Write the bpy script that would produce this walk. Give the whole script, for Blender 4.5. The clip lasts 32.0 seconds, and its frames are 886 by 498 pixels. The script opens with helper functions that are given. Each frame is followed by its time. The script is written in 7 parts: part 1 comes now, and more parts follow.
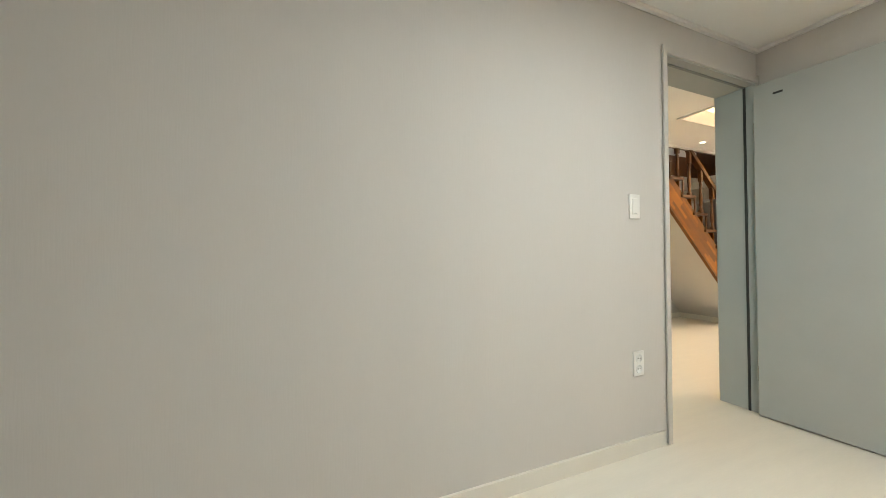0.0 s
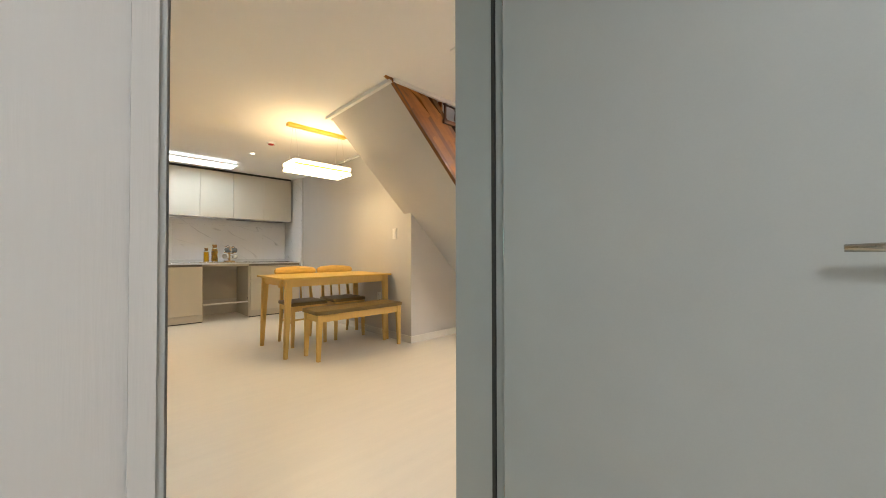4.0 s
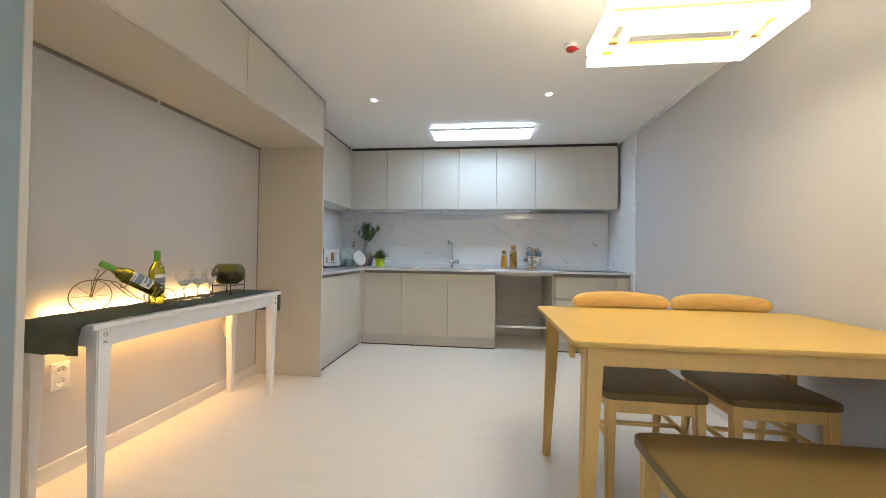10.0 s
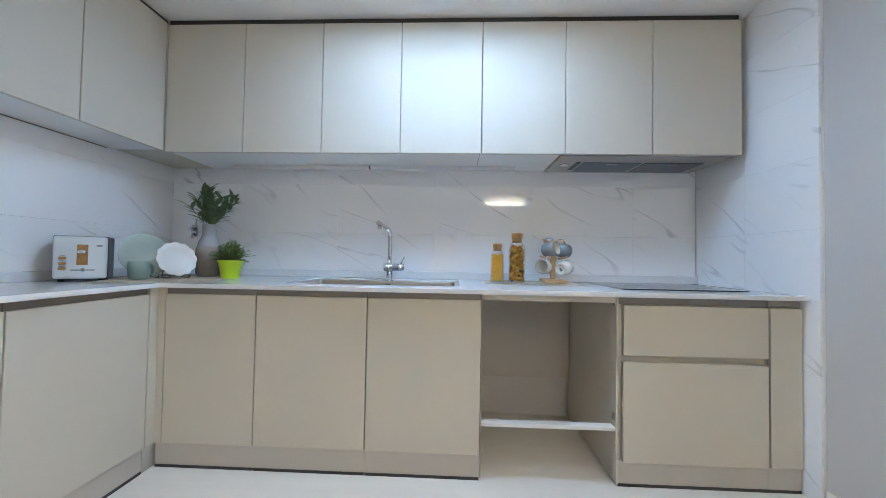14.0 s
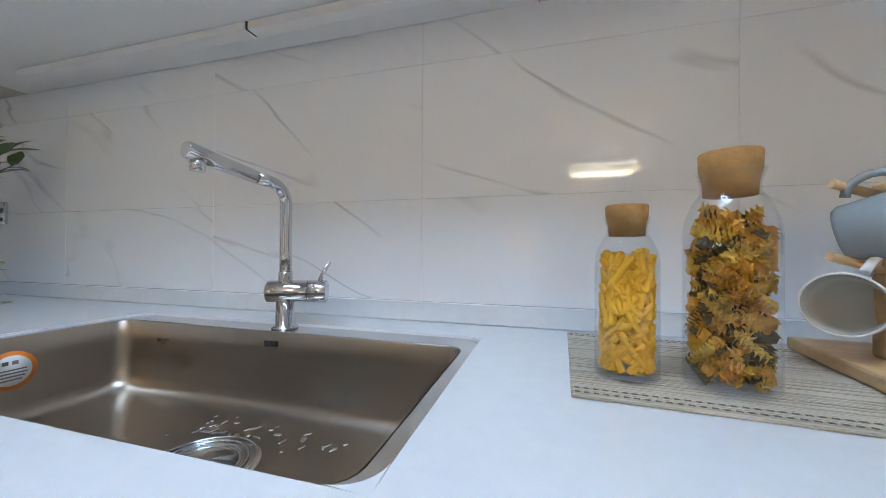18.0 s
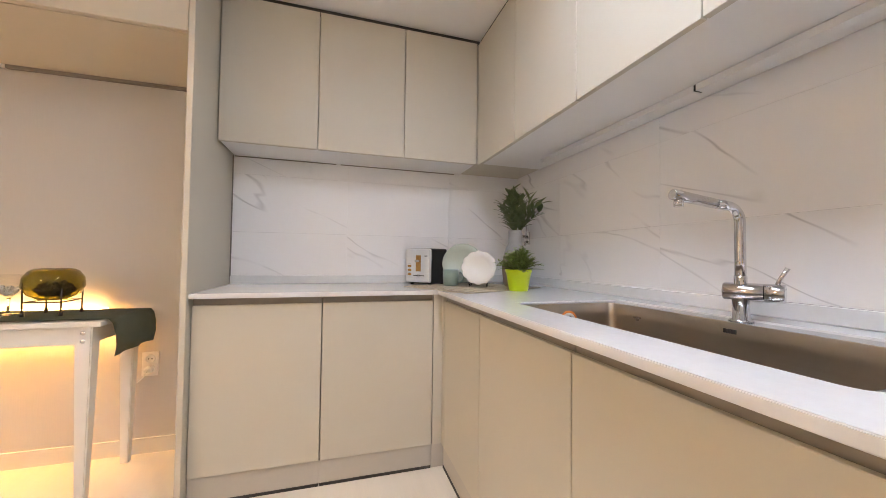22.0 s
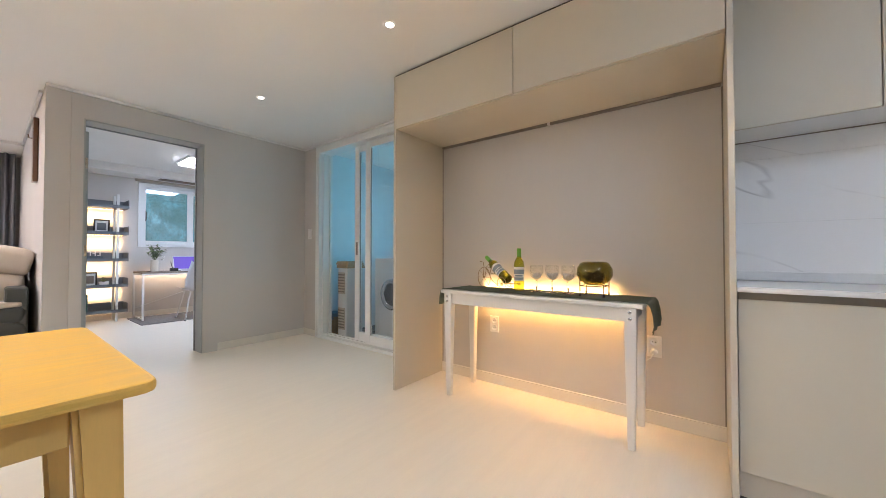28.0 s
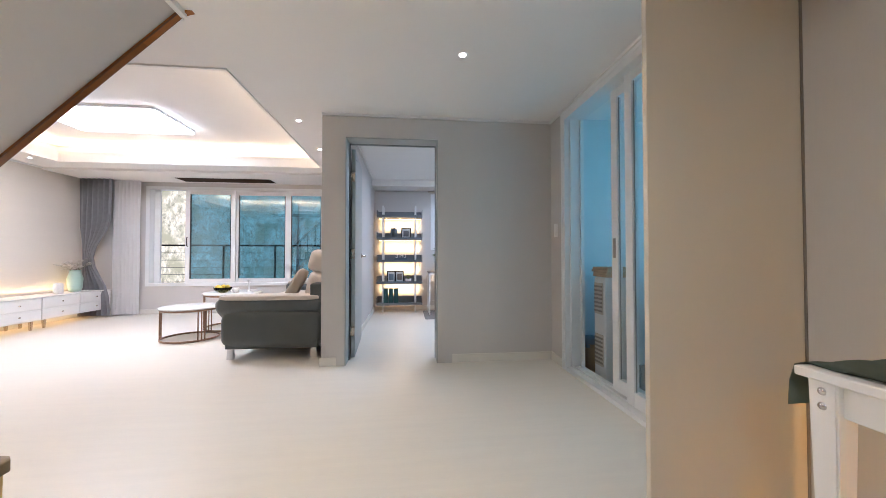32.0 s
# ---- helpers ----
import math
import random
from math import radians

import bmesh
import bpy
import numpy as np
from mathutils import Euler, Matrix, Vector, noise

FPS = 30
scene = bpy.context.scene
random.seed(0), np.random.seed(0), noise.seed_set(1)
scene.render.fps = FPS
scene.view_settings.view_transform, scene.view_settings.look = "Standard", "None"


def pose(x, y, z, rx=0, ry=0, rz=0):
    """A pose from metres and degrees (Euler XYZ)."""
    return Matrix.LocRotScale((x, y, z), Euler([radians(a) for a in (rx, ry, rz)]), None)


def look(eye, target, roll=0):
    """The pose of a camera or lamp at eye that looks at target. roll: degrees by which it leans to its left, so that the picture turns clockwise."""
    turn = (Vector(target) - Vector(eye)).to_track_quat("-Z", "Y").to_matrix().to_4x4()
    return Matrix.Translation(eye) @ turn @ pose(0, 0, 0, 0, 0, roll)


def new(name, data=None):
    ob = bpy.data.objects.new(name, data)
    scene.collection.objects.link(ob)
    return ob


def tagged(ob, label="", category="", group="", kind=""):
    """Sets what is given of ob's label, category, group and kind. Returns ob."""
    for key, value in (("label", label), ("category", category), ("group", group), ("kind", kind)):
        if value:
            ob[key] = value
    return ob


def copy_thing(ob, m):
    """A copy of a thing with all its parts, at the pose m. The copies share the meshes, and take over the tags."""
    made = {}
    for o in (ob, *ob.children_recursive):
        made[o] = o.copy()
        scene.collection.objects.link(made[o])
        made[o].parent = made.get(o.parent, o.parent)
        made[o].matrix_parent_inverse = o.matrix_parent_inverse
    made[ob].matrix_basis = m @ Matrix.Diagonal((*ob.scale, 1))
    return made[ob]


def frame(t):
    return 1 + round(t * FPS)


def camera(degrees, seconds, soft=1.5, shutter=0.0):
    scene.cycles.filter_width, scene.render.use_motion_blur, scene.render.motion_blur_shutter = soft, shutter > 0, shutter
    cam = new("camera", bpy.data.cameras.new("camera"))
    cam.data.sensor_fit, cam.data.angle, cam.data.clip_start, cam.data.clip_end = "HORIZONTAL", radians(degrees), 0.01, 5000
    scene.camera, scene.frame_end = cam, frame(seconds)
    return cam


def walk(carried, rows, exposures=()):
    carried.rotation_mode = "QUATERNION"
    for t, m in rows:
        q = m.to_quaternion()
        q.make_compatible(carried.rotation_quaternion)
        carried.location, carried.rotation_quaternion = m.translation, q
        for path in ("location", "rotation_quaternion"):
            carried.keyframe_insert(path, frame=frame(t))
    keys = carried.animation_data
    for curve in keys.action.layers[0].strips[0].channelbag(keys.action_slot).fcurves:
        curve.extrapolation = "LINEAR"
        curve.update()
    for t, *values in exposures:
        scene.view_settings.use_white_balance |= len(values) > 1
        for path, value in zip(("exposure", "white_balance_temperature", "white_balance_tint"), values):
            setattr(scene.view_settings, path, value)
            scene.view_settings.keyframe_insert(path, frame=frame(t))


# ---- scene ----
cam = camera(103.3, 32.0, soft=0.5)
PATH = [
    (0.0, (-0.740, -1.457, 0.999), (0.048, 0.380, 1.031), -0.3),
    (0.5, (-0.565, -1.514, 1.006), (0.499, 0.179, 1.018), -0.4),
    (1.0, (-0.385, -1.537, 0.988), (0.856, 0.031, 1.001), -0.3),
    (1.5, (-0.152, -1.482, 0.997), (1.219, -0.026, 1.004), -0.1),
    (2.0, (0.083, -1.427, 0.998), (1.569, -0.088, 1.011), -0.2),
    (2.5, (0.352, -1.339, 0.985), (1.891, -0.062, 1.020), 0.1),
    (4.5, (1.202, -0.633, 0.976), (2.460, 0.923, 1.002), 0.1),
    (5.0, (1.336, -0.426, 1.009), (2.398, 1.269, 1.034), 0.4),
    (5.5, (1.484, -0.274, 1.013), (2.295, 1.554, 1.039), 0.3),
    (6.0, (1.538, -0.098, 1.012), (2.063, 1.832, 1.038), 0.7),
    (6.5, (1.565, 0.093, 1.009), (1.804, 2.078, 1.041), 0.8),
    (7.0, (1.601, 0.300, 0.996), (1.640, 2.299, 1.035), 1.0),
    (7.5, (1.642, 0.551, 1.002), (1.587, 2.549, 1.040), 1.0),
    (8.0, (1.667, 0.794, 1.030), (1.561, 2.791, 1.062), 1.0),
    (8.5, (1.700, 0.995, 1.051), (1.594, 2.992, 1.084), 1.0),
    (9.0, (1.782, 1.122, 1.034), (1.679, 3.119, 1.068), 0.9),
    (9.5, (1.871, 1.227, 1.031), (1.714, 3.221, 1.058), 0.6),
    (10.0, (1.936, 1.326, 1.024), (1.706, 3.313, 1.049), 0.8),
    (10.5, (1.932, 1.553, 1.016), (1.689, 3.538, 1.040), 1.0),
    (11.0, (1.939, 1.821, 1.027), (1.733, 3.810, 1.049), 1.0),
    (11.5, (1.96, 2.139, 1.009), (1.768, 4.129, 1.036), 0.9),
    (12.0, (1.925, 2.435, 0.998), (1.736, 4.426, 1.011), 0.8),
    (12.5, (1.930, 2.726, 0.978), (1.757, 4.718, 1.006), 1.2),
    (13.0, (1.969, 3.012, 1.006), (1.809, 5.006, 1.022), 0.8),
    (13.5, (1.963, 3.299, 0.982), (1.835, 5.294, 1.011), 1.0),
    (14.0, (1.954, 3.563, 0.986), (1.874, 5.561, 1.035), 1.0),
    (14.5, (1.985, 3.820, 0.984), (1.940, 5.819, 1.046), 0.7),
    (16.5, (2.035, 4.642, 0.997), (1.956, 6.640, 1.027), 0.4),
    (17.0, (2.053, 4.787, 0.993), (1.857, 6.777, 1.023), 0.4),
    (17.5, (2.070, 4.947, 0.991), (1.703, 6.913, 1.014), 0.4),
    (18.0, (2.076, 5.037, 1.008), (1.530, 6.961, 1.024), 0.4),
    (18.5, (2.058, 5.066, 1.016), (1.237, 6.890, 1.021), 0.4),
    (19.0, (2.041, 5.046, 1.016), (0.936, 6.713, 1.046), 0.3),
    (19.5, (2.025, 5.014, 1.015), (0.684, 6.498, 1.055), 0.3),
    (20.0, (2.003, 4.977, 1.017), (0.502, 6.298, 1.065), 0.6),
    (20.5, (1.994, 4.917, 1.027), (0.368, 6.081, 1.067), 0.4),
    (21.0, (2.019, 4.818, 1.025), (0.271, 5.788, 1.065), 0.6),
    (21.5, (2.111, 4.716, 1.015), (0.264, 5.480, 1.059), 0.6),
    (22.0, (2.209, 4.648, 0.998), (0.294, 5.223, 1.054), 0.7),
    (22.5, (2.297, 4.647, 0.985), (0.329, 4.996, 1.039), 0.4),
    (23.0, (2.406, 4.646, 0.971), (0.409, 4.763, 1.016), 0.4),
    (23.5, (2.486, 4.621, 0.948), (0.489, 4.517, 0.995), 0.5),
    (24.0, (2.526, 4.561, 0.934), (0.544, 4.293, 0.985), 0.6),
    (24.5, (2.549, 4.490, 0.936), (0.592, 4.081, 0.983), 0.8),
    (25.0, (2.573, 4.434, 0.953), (0.653, 3.876, 0.983), 0.6),
    (25.5, (2.594, 4.358, 0.948), (0.720, 3.659, 0.984), 0.7),
    (26.0, (2.597, 4.298, 0.964), (0.788, 3.445, 0.999), 0.4),
    (26.5, (2.602, 4.210, 0.967), (0.856, 3.235, 1.002), 0.8),
    (28.5, (2.287, 3.962, 0.978), (0.782, 2.645, 1.000), -0.2),
    (29.0, (2.140, 3.902, 0.982), (0.766, 2.456, 0.987), -0.1),
    (29.5, (1.980, 3.805, 0.985), (0.768, 2.207, 0.990), -0.1),
    (30.0, (1.825, 3.704, 0.992), (0.775, 2.001, 0.999), -0.1),
    (30.5, (1.695, 3.629, 0.994), (0.849, 1.817, 1.006), -0.2),
    (31.0, (1.574, 3.512, 0.990), (0.983, 1.601, 1.007), -0.1),
    (31.5, (1.475, 3.378, 0.988), (1.100, 1.413, 1.012), 0.0),
    (32.0, (1.385, 3.253, 0.990), (1.180, 1.264, 1.028), 0.0),
]
# seconds, stops, kelvin, tint of the camera's own balance
EXPO = [(0, 0.33, 8150, 10), (1, 0.15, 8000, 10), (2, 0.03, 7850, 12), (2.5, 0.03, 7800, 13), (4.5, 0.12, 7150, 15), (5.5, 0.16, 6220, 16), (6.5, 0.15, 5850, 16), (8, 0.19, 5780, 14), (10, 0.20, 5600, 13),
        (11, 0.22, 5580, 12), (13, 0.31, 5250, 11), (14, 0.38, 5200, 12), (16.5, 0.32, 5650, 14), (17.5, 0.37, 5650, 14), (19, 0.26, 5850, 16), (20, 0.44, 6500, 25),
        (21, 0.54, 6850, 24), (22.5, 0.58, 6950, 25), (24, 0.47, 6950, 24), (26, 0.31, 6400, 21), (29, 0.27, 5900, 18), (32, 0.17, 5650, 18)]
walk(cam, [(t, look(eye, target, roll)) for t, eye, target, roll in PATH], EXPO)

# ---- world and light ----
world = bpy.data.worlds.new("world")
scene.world = world
world.use_nodes = True
wn = world.node_tree.nodes
sky = wn.new("ShaderNodeTexSky")
sky.sky_type, sky.sun_disc = "NISHITA", False
sky.sun_elevation, sky.sun_rotation = radians(38), radians(25)
world.node_tree.links.new(sky.outputs[0], wn["Background"].inputs[0])
wn["Background"].inputs[1].default_value = 0.12


def lamp(name, kind, m, power, color, size=0.1, size_y=None, spot=None, blend=0.6, spread=None):
    d = bpy.data.lights.new(name, kind)
    d.energy, d.color = power, color
    if kind == "AREA":
        d.shape, d.size = "RECTANGLE", size
        d.size_y = size_y or size
        if spread:
            d.spread = radians(spread)
    elif kind == "SPOT":
        d.shadow_soft_size, d.spot_size, d.spot_blend = size, radians(spot), blend
    elif kind == "SUN":
        d.angle = size
    ob = new(name, d)
    ob.matrix_world = m
    return ob


# powers, in watts
P_DOWN, P_PEND, P_KIT, P_LIV, P_COVE, P_NICHE, P_SHELF, P_STUDY, P_UTIL, P_OUT = 16.5, 6.5, 7.8, 38.0, 14.0, 6.5, 2.4, 29.0, 9.0, 1.5
WARM, NEUT, COOL = (1.0, 0.74, 0.415), (1.0, 0.823, 0.595), (0.82, 0.91, 1.0)
sun = lamp("sun", "SUN", look((4.2, 9, 7.8), (0, 0, 0)), 2.2, (1.0, 0.93, 0.82), radians(4))


# ---- materials ----
def mat(name, color, rough=0.5, metal=0.0, var=0.06, scale=6.0, bump=0.0, bscale=120.0, stretch=(1, 1, 1), spec=0.5,
        island=0.0, rvar=0.0, coat=0.0, turn=(0, 0, 0)):
    """A painted, wooden or metal surface: colour varied at two scales, roughness varied, fine relief."""
    m = bpy.data.materials.new(name)
    m.use_nodes = True
    nt = m.node_tree
    n, l = nt.nodes, nt.links
    b = n["Principled BSDF"]
    b.inputs["Roughness"].default_value = rough
    b.inputs["Metallic"].default_value = metal
    b.inputs["Specular IOR Level"].default_value = spec
    b.inputs["Coat Weight"].default_value = coat
    tc = n.new("ShaderNodeTexCoord")
    mp = n.new("ShaderNodeMapping")
    mp.inputs["Scale"].default_value = stretch
    mp.inputs["Rotation"].default_value = [radians(a) for a in turn]
    l.new(tc.outputs["Object"], mp.inputs["Vector"])
    big = n.new("ShaderNodeTexNoise")
    big.inputs["Scale"].default_value = scale
    big.inputs["Detail"].default_value = 6
    l.new(mp.outputs[0], big.inputs["Vector"])
    fine = n.new("ShaderNodeTexNoise")
    fine.inputs["Scale"].default_value = bscale
    fine.inputs["Detail"].default_value = 3
    l.new(mp.outputs[0], fine.inputs["Vector"])
    mixed = n.new("ShaderNodeMath")
    mixed.operation = "MULTIPLY_ADD"
    l.new(fine.outputs[0], mixed.inputs[0])
    mixed.inputs[1].default_value = 0.4
    l.new(big.outputs[0], mixed.inputs[2])
    ramp = n.new("ShaderNodeMapRange")
    ramp.inputs["From Min"].default_value = 0.4
    ramp.inputs["From Max"].default_value = 1.0
    ramp.inputs["To Min"].default_value = 1.0 - var
    ramp.inputs["To Max"].default_value = 1.0 + var
    l.new(mixed.outputs[0], ramp.inputs["Value"])
    val = ramp.outputs[0]
    if island:
        info = n.new("ShaderNodeObjectInfo")
        r2 = n.new("ShaderNodeMapRange")
        r2.inputs["To Min"].default_value = 1.0 - island
        r2.inputs["To Max"].default_value = 1.0 + island
        l.new(info.outputs["Random"], r2.inputs["Value"])
        mul = n.new("ShaderNodeMath")
        mul.operation = "MULTIPLY"
        l.new(val, mul.inputs[0])
        l.new(r2.outputs[0], mul.inputs[1])
        val = mul.outputs[0]
    vm = n.new("ShaderNodeVectorMath")
    vm.operation = "SCALE"
    vm.inputs[0].default_value = color[:3]
    l.new(val, vm.inputs["Scale"])
    l.new(vm.outputs[0], b.inputs["Base Color"])
    if rvar:
        rr = n.new("ShaderNodeMapRange")
        rr.inputs["From Min"].default_value = 0.3
        rr.inputs["From Max"].default_value = 0.7
        rr.inputs["To Min"].default_value = max(0.02, rough - rvar)
        rr.inputs["To Max"].default_value = rough + rvar
        l.new(big.outputs[0], rr.inputs["Value"])
        l.new(rr.outputs[0], b.inputs["Roughness"])
    if bump:
        bp = n.new("ShaderNodeBump")
        bp.inputs["Strength"].default_value = bump
        bp.inputs["Distance"].default_value = 0.002
        l.new(fine.outputs[0], bp.inputs["Height"])
        l.new(bp.outputs[0], b.inputs["Normal"])
    return m


def glow(name, color, strength):
    m = bpy.data.materials.new(name)
    m.use_nodes = True
    b = m.node_tree.nodes["Principled BSDF"]
    b.inputs["Base Color"].default_value = (*color, 1)
    b.inputs["Emission Color"].default_value = (*color, 1)
    b.inputs["Emission Strength"].default_value = strength
    return m


def glass(name, color=(1, 1, 1), rough=0.0, ior=1.45):
    m = bpy.data.materials.new(name)
    m.use_nodes = True
    b = m.node_tree.nodes["Principled BSDF"]
    b.inputs["Base Color"].default_value = (*color, 1)
    b.inputs["Roughness"].default_value = rough
    b.inputs["IOR"].default_value = ior
    b.inputs["Transmission Weight"].default_value = 1.0
    return m


M_WALL = mat("wall_paper_greige", (0.60, 0.575, 0.552), 0.85, var=0.03, scale=2.0, bump=0.14, bscale=200, stretch=(1, 1, 0.05))
M_CEIL = mat("ceiling_paper", (0.86, 0.845, 0.82), 0.9, var=0.02, scale=1.5, bump=0.2, bscale=220)
M_FLOOR = mat("floor_vinyl", (0.79, 0.74, 0.655), 0.35, var=0.035, scale=2.0, bump=0.006, bscale=16, stretch=(1.0, 9, 1), rvar=0.04)
M_WHITE = mat("white_paint", (0.80, 0.79, 0.77), 0.45, var=0.02)
M_BASE = mat("baseboard_paint", (0.74, 0.71, 0.65), 0.5, var=0.03)
M_CAB = mat("cabinet_film", (0.60, 0.554, 0.464), 0.55, var=0.02, scale=3, bump=0.05, bscale=300, spec=0.2)
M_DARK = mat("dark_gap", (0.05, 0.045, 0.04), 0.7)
M_DOOR = mat("door_film", (0.43, 0.448, 0.435), 0.55, var=0.03, bump=0.08, bscale=200)
M_PVC = mat("white_pvc", (0.78, 0.79, 0.79), 0.3, var=0.02)
M_TABLE = mat("oak_top", (0.70, 0.445, 0.095), 0.42, var=0.12, scale=5, bump=0.06, bscale=40, stretch=(1, 12, 12), rvar=0.06)
M_WOODLEG = mat("birch_legs", (0.70, 0.45, 0.135), 0.45, var=0.06, scale=4, bump=0.02, bscale=40, stretch=(10, 10, 1))
M_LEATHER = mat("brown_leatherette", (0.19, 0.122, 0.034), 0.42, var=0.06, bump=0.35, bscale=420)
M_QUARTZ = mat("white_quartz", (0.745, 0.745, 0.745), 0.12, var=0.03, scale=40, bscale=300)
M_STAIR = mat("stair_wood", (0.26, 0.088, 0.010), 0.36, var=0.12, scale=4, spec=0.35, bump=0.012, bscale=30, stretch=(1, 8, 10), island=0.45, rvar=0.06, turn=(0, 44, 0), coat=0.12)
M_STAIRD = mat("stair_wood_dark", (0.115, 0.044, 0.013), 0.3, var=0.2, scale=4, stretch=(8, 8, 1))


# ---- geometry helpers ----
def bx(bm, x0, x1, y0, y1, z0, z1, bev=0.0, seg=1):
    m = Matrix.Translation(((x0 + x1) / 2, (y0 + y1) / 2, (z0 + z1) / 2)) @ Matrix.Diagonal((abs(x1 - x0), abs(y1 - y0), abs(z1 - z0), 1))
    r = bmesh.ops.create_cube(bm, size=1, matrix=m)
    if bev:
        es = {e for v in r["verts"] for e in v.link_edges}
        bmesh.ops.bevel(bm, geom=list(es), offset=bev, segments=seg, profile=0.7, affect="EDGES")
    return bm


def B(*a, bev=0.0, seg=1):
    return bx(bmesh.new(), *a, bev=bev, seg=seg)


def lathe(profile, n=32, m=None, close=False):
    """Turn a profile of (r, z) round the z axis."""
    bm = bmesh.new()
    rings = []
    for r, z in profile:
        rings.append([bm.verts.new((r * math.cos(2 * math.pi * i / n), r * math.sin(2 * math.pi * i / n), z)) for i in range(n)] if r > 1e-5
                     else [bm.verts.new((0, 0, z))])
    for a, b in zip(rings, rings[1:]):
        for i in range(n):
            j = (i + 1) % n
            vs = [a[i % len(a)], a[j % len(a)], b[j % len(b)], b[i % len(b)]]
            vs = list(dict.fromkeys(vs))
            if len(vs) > 2:
                bm.faces.new(vs)
    bmesh.ops.recalc_face_normals(bm, faces=bm.faces)
    for f in bm.faces:
        f.smooth = True
    if m is not None:
        bm.transform(m)
    return bm


def tube(points, r, n=8, bm=None, caps=True):
    """A round bar along a line of points."""
    bm = bm or bmesh.new()
    pts = [Vector(p) for p in points]
    rings = []
    side = None
    for i, p in enumerate(pts):
        d = (pts[min(i + 1, len(pts) - 1)] - pts[max(i - 1, 0)]).normalized()
        side = d.orthogonal() if side is None else side - d * side.dot(d)
        side.normalize()
        other = d.cross(side)
        rr = r[i] if isinstance(r, (list, tuple)) else r
        rings.append([bm.verts.new(p + rr * (math.cos(2 * math.pi * k / n) * side + math.sin(2 * math.pi * k / n) * other)) for k in range(n)])
    for a, b in zip(rings, rings[1:]):
        for k in range(n):
            f = bm.faces.new((a[k], a[(k + 1) % n], b[(k + 1) % n], b[k]))
            f.smooth = True
    if caps:
        bm.faces.new(rings[0][::-1])
        bm.faces.new(rings[-1])
    bmesh.ops.recalc_face_normals(bm, faces=bm.faces)
    return bm


def prism(poly, axis, a, b, bm=None):
    """A polygon (in the two other axes, in x y z order) pushed along one axis from a to b."""
    bm = bm or bmesh.new()

    def at(u, v, w):
        return (w, u, v) if axis == "x" else (u, w, v) if axis == "y" else (u, v, w)
    lo = [bm.verts.new(at(u, v, a)) for u, v in poly]
    hi = [bm.verts.new(at(u, v, b)) for u, v in poly]
    bm.faces.new(lo)
    bm.faces.new(hi[::-1])
    for i in range(len(poly)):
        j = (i + 1) % len(poly)
        bm.faces.new((lo[i], hi[i], hi[j], lo[j]))
    bmesh.ops.recalc_face_normals(bm, faces=bm.faces)
    return bm


def mesh_of(name, bm, material):
    me = bpy.data.meshes.new(name)
    bm.to_mesh(me)
    bm.free()
    for x in material if isinstance(material, (list, tuple)) else [material]:
        me.materials.append(x)
    return me


def part(name, bm, material, parent, label=""):
    ob = new(name, mesh_of(name, bm, material))
    ob.parent = parent
    if parent is not None and label:
        tagged(ob, label)
    return ob


def thing(name, label, category, at=(0, 0, 0), group="", rz=0.0):
    ob = new(name)
    ob.empty_display_size = 0.1
    ob.matrix_basis = pose(*at, 0, 0, rz)
    return tagged(ob, label, category, group)


def solid(name, bm, material, label, category, group="", kind=""):
    ob = new(name, mesh_of(name, bm, material))
    return tagged(ob, label, category, group, kind)


def struct(name, bm, material, label=""):
    return tagged(new(name, mesh_of(name, bm, material)), label, "", "", "structure")


def row(boxes, bev=0.0):
    bm = bmesh.new()
    for b in boxes:
        bx(bm, *b, bev=bev)
    return bm

# ---- more materials ----
M_UFLOOR = mat("utility_tile", (0.10, 0.09, 0.085), 0.4, var=0.1, scale=8)
M_UWALL = mat("utility_paint", (0.72, 0.76, 0.78), 0.7, var=0.03)
M_CHROME = mat("chrome", (0.66, 0.66, 0.68), 0.05, 1.0, var=0.01)
M_STEEL = mat("brushed_steel", (0.46, 0.405, 0.34), 0.33, 1.0, var=0.03, scale=3.0, bscale=40, stretch=(1, 1, 12))
M_RIM = mat("steel_rim", (0.62, 0.62, 0.62), 0.2, 1.0, var=0.02)
M_NICKEL = mat("satin_nickel", (0.55, 0.50, 0.43), 0.25, 1.0, var=0.02)
M_CHANNEL = mat("grip_channel", (0.27, 0.24, 0.21), 0.4, 0.3, var=0.04)
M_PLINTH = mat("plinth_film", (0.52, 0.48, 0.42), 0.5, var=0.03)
def thin_glass(name, tint, rough=0.01):
    """Thin clear glass: light passes straight, with a gloss that grows at the rim."""
    m = bpy.data.materials.new(name)
    m.use_nodes = True
    n, l = m.node_tree.nodes, m.node_tree.links
    n.remove(n["Principled BSDF"])
    tr, gl, fr, mx = n.new("ShaderNodeBsdfTransparent"), n.new("ShaderNodeBsdfGlossy"), n.new("ShaderNodeLayerWeight"), n.new("ShaderNodeMixShader")
    tr.inputs["Color"].default_value = (*tint, 1)
    gl.inputs["Roughness"].default_value = rough
    fr.inputs["Blend"].default_value = 0.09
    part_ = n.new("ShaderNodeMath")
    part_.operation = "MULTIPLY_ADD"
    part_.inputs[1].default_value, part_.inputs[2].default_value = 0.60, 0.010
    l.new(fr.outputs["Facing"], part_.inputs[0])
    l.new(part_.outputs[0], mx.inputs[0])
    l.new(tr.outputs[0], mx.inputs[1])
    l.new(gl.outputs[0], mx.inputs[2])
    l.new(mx.outputs[0], n["Material Output"].inputs[0])
    return m


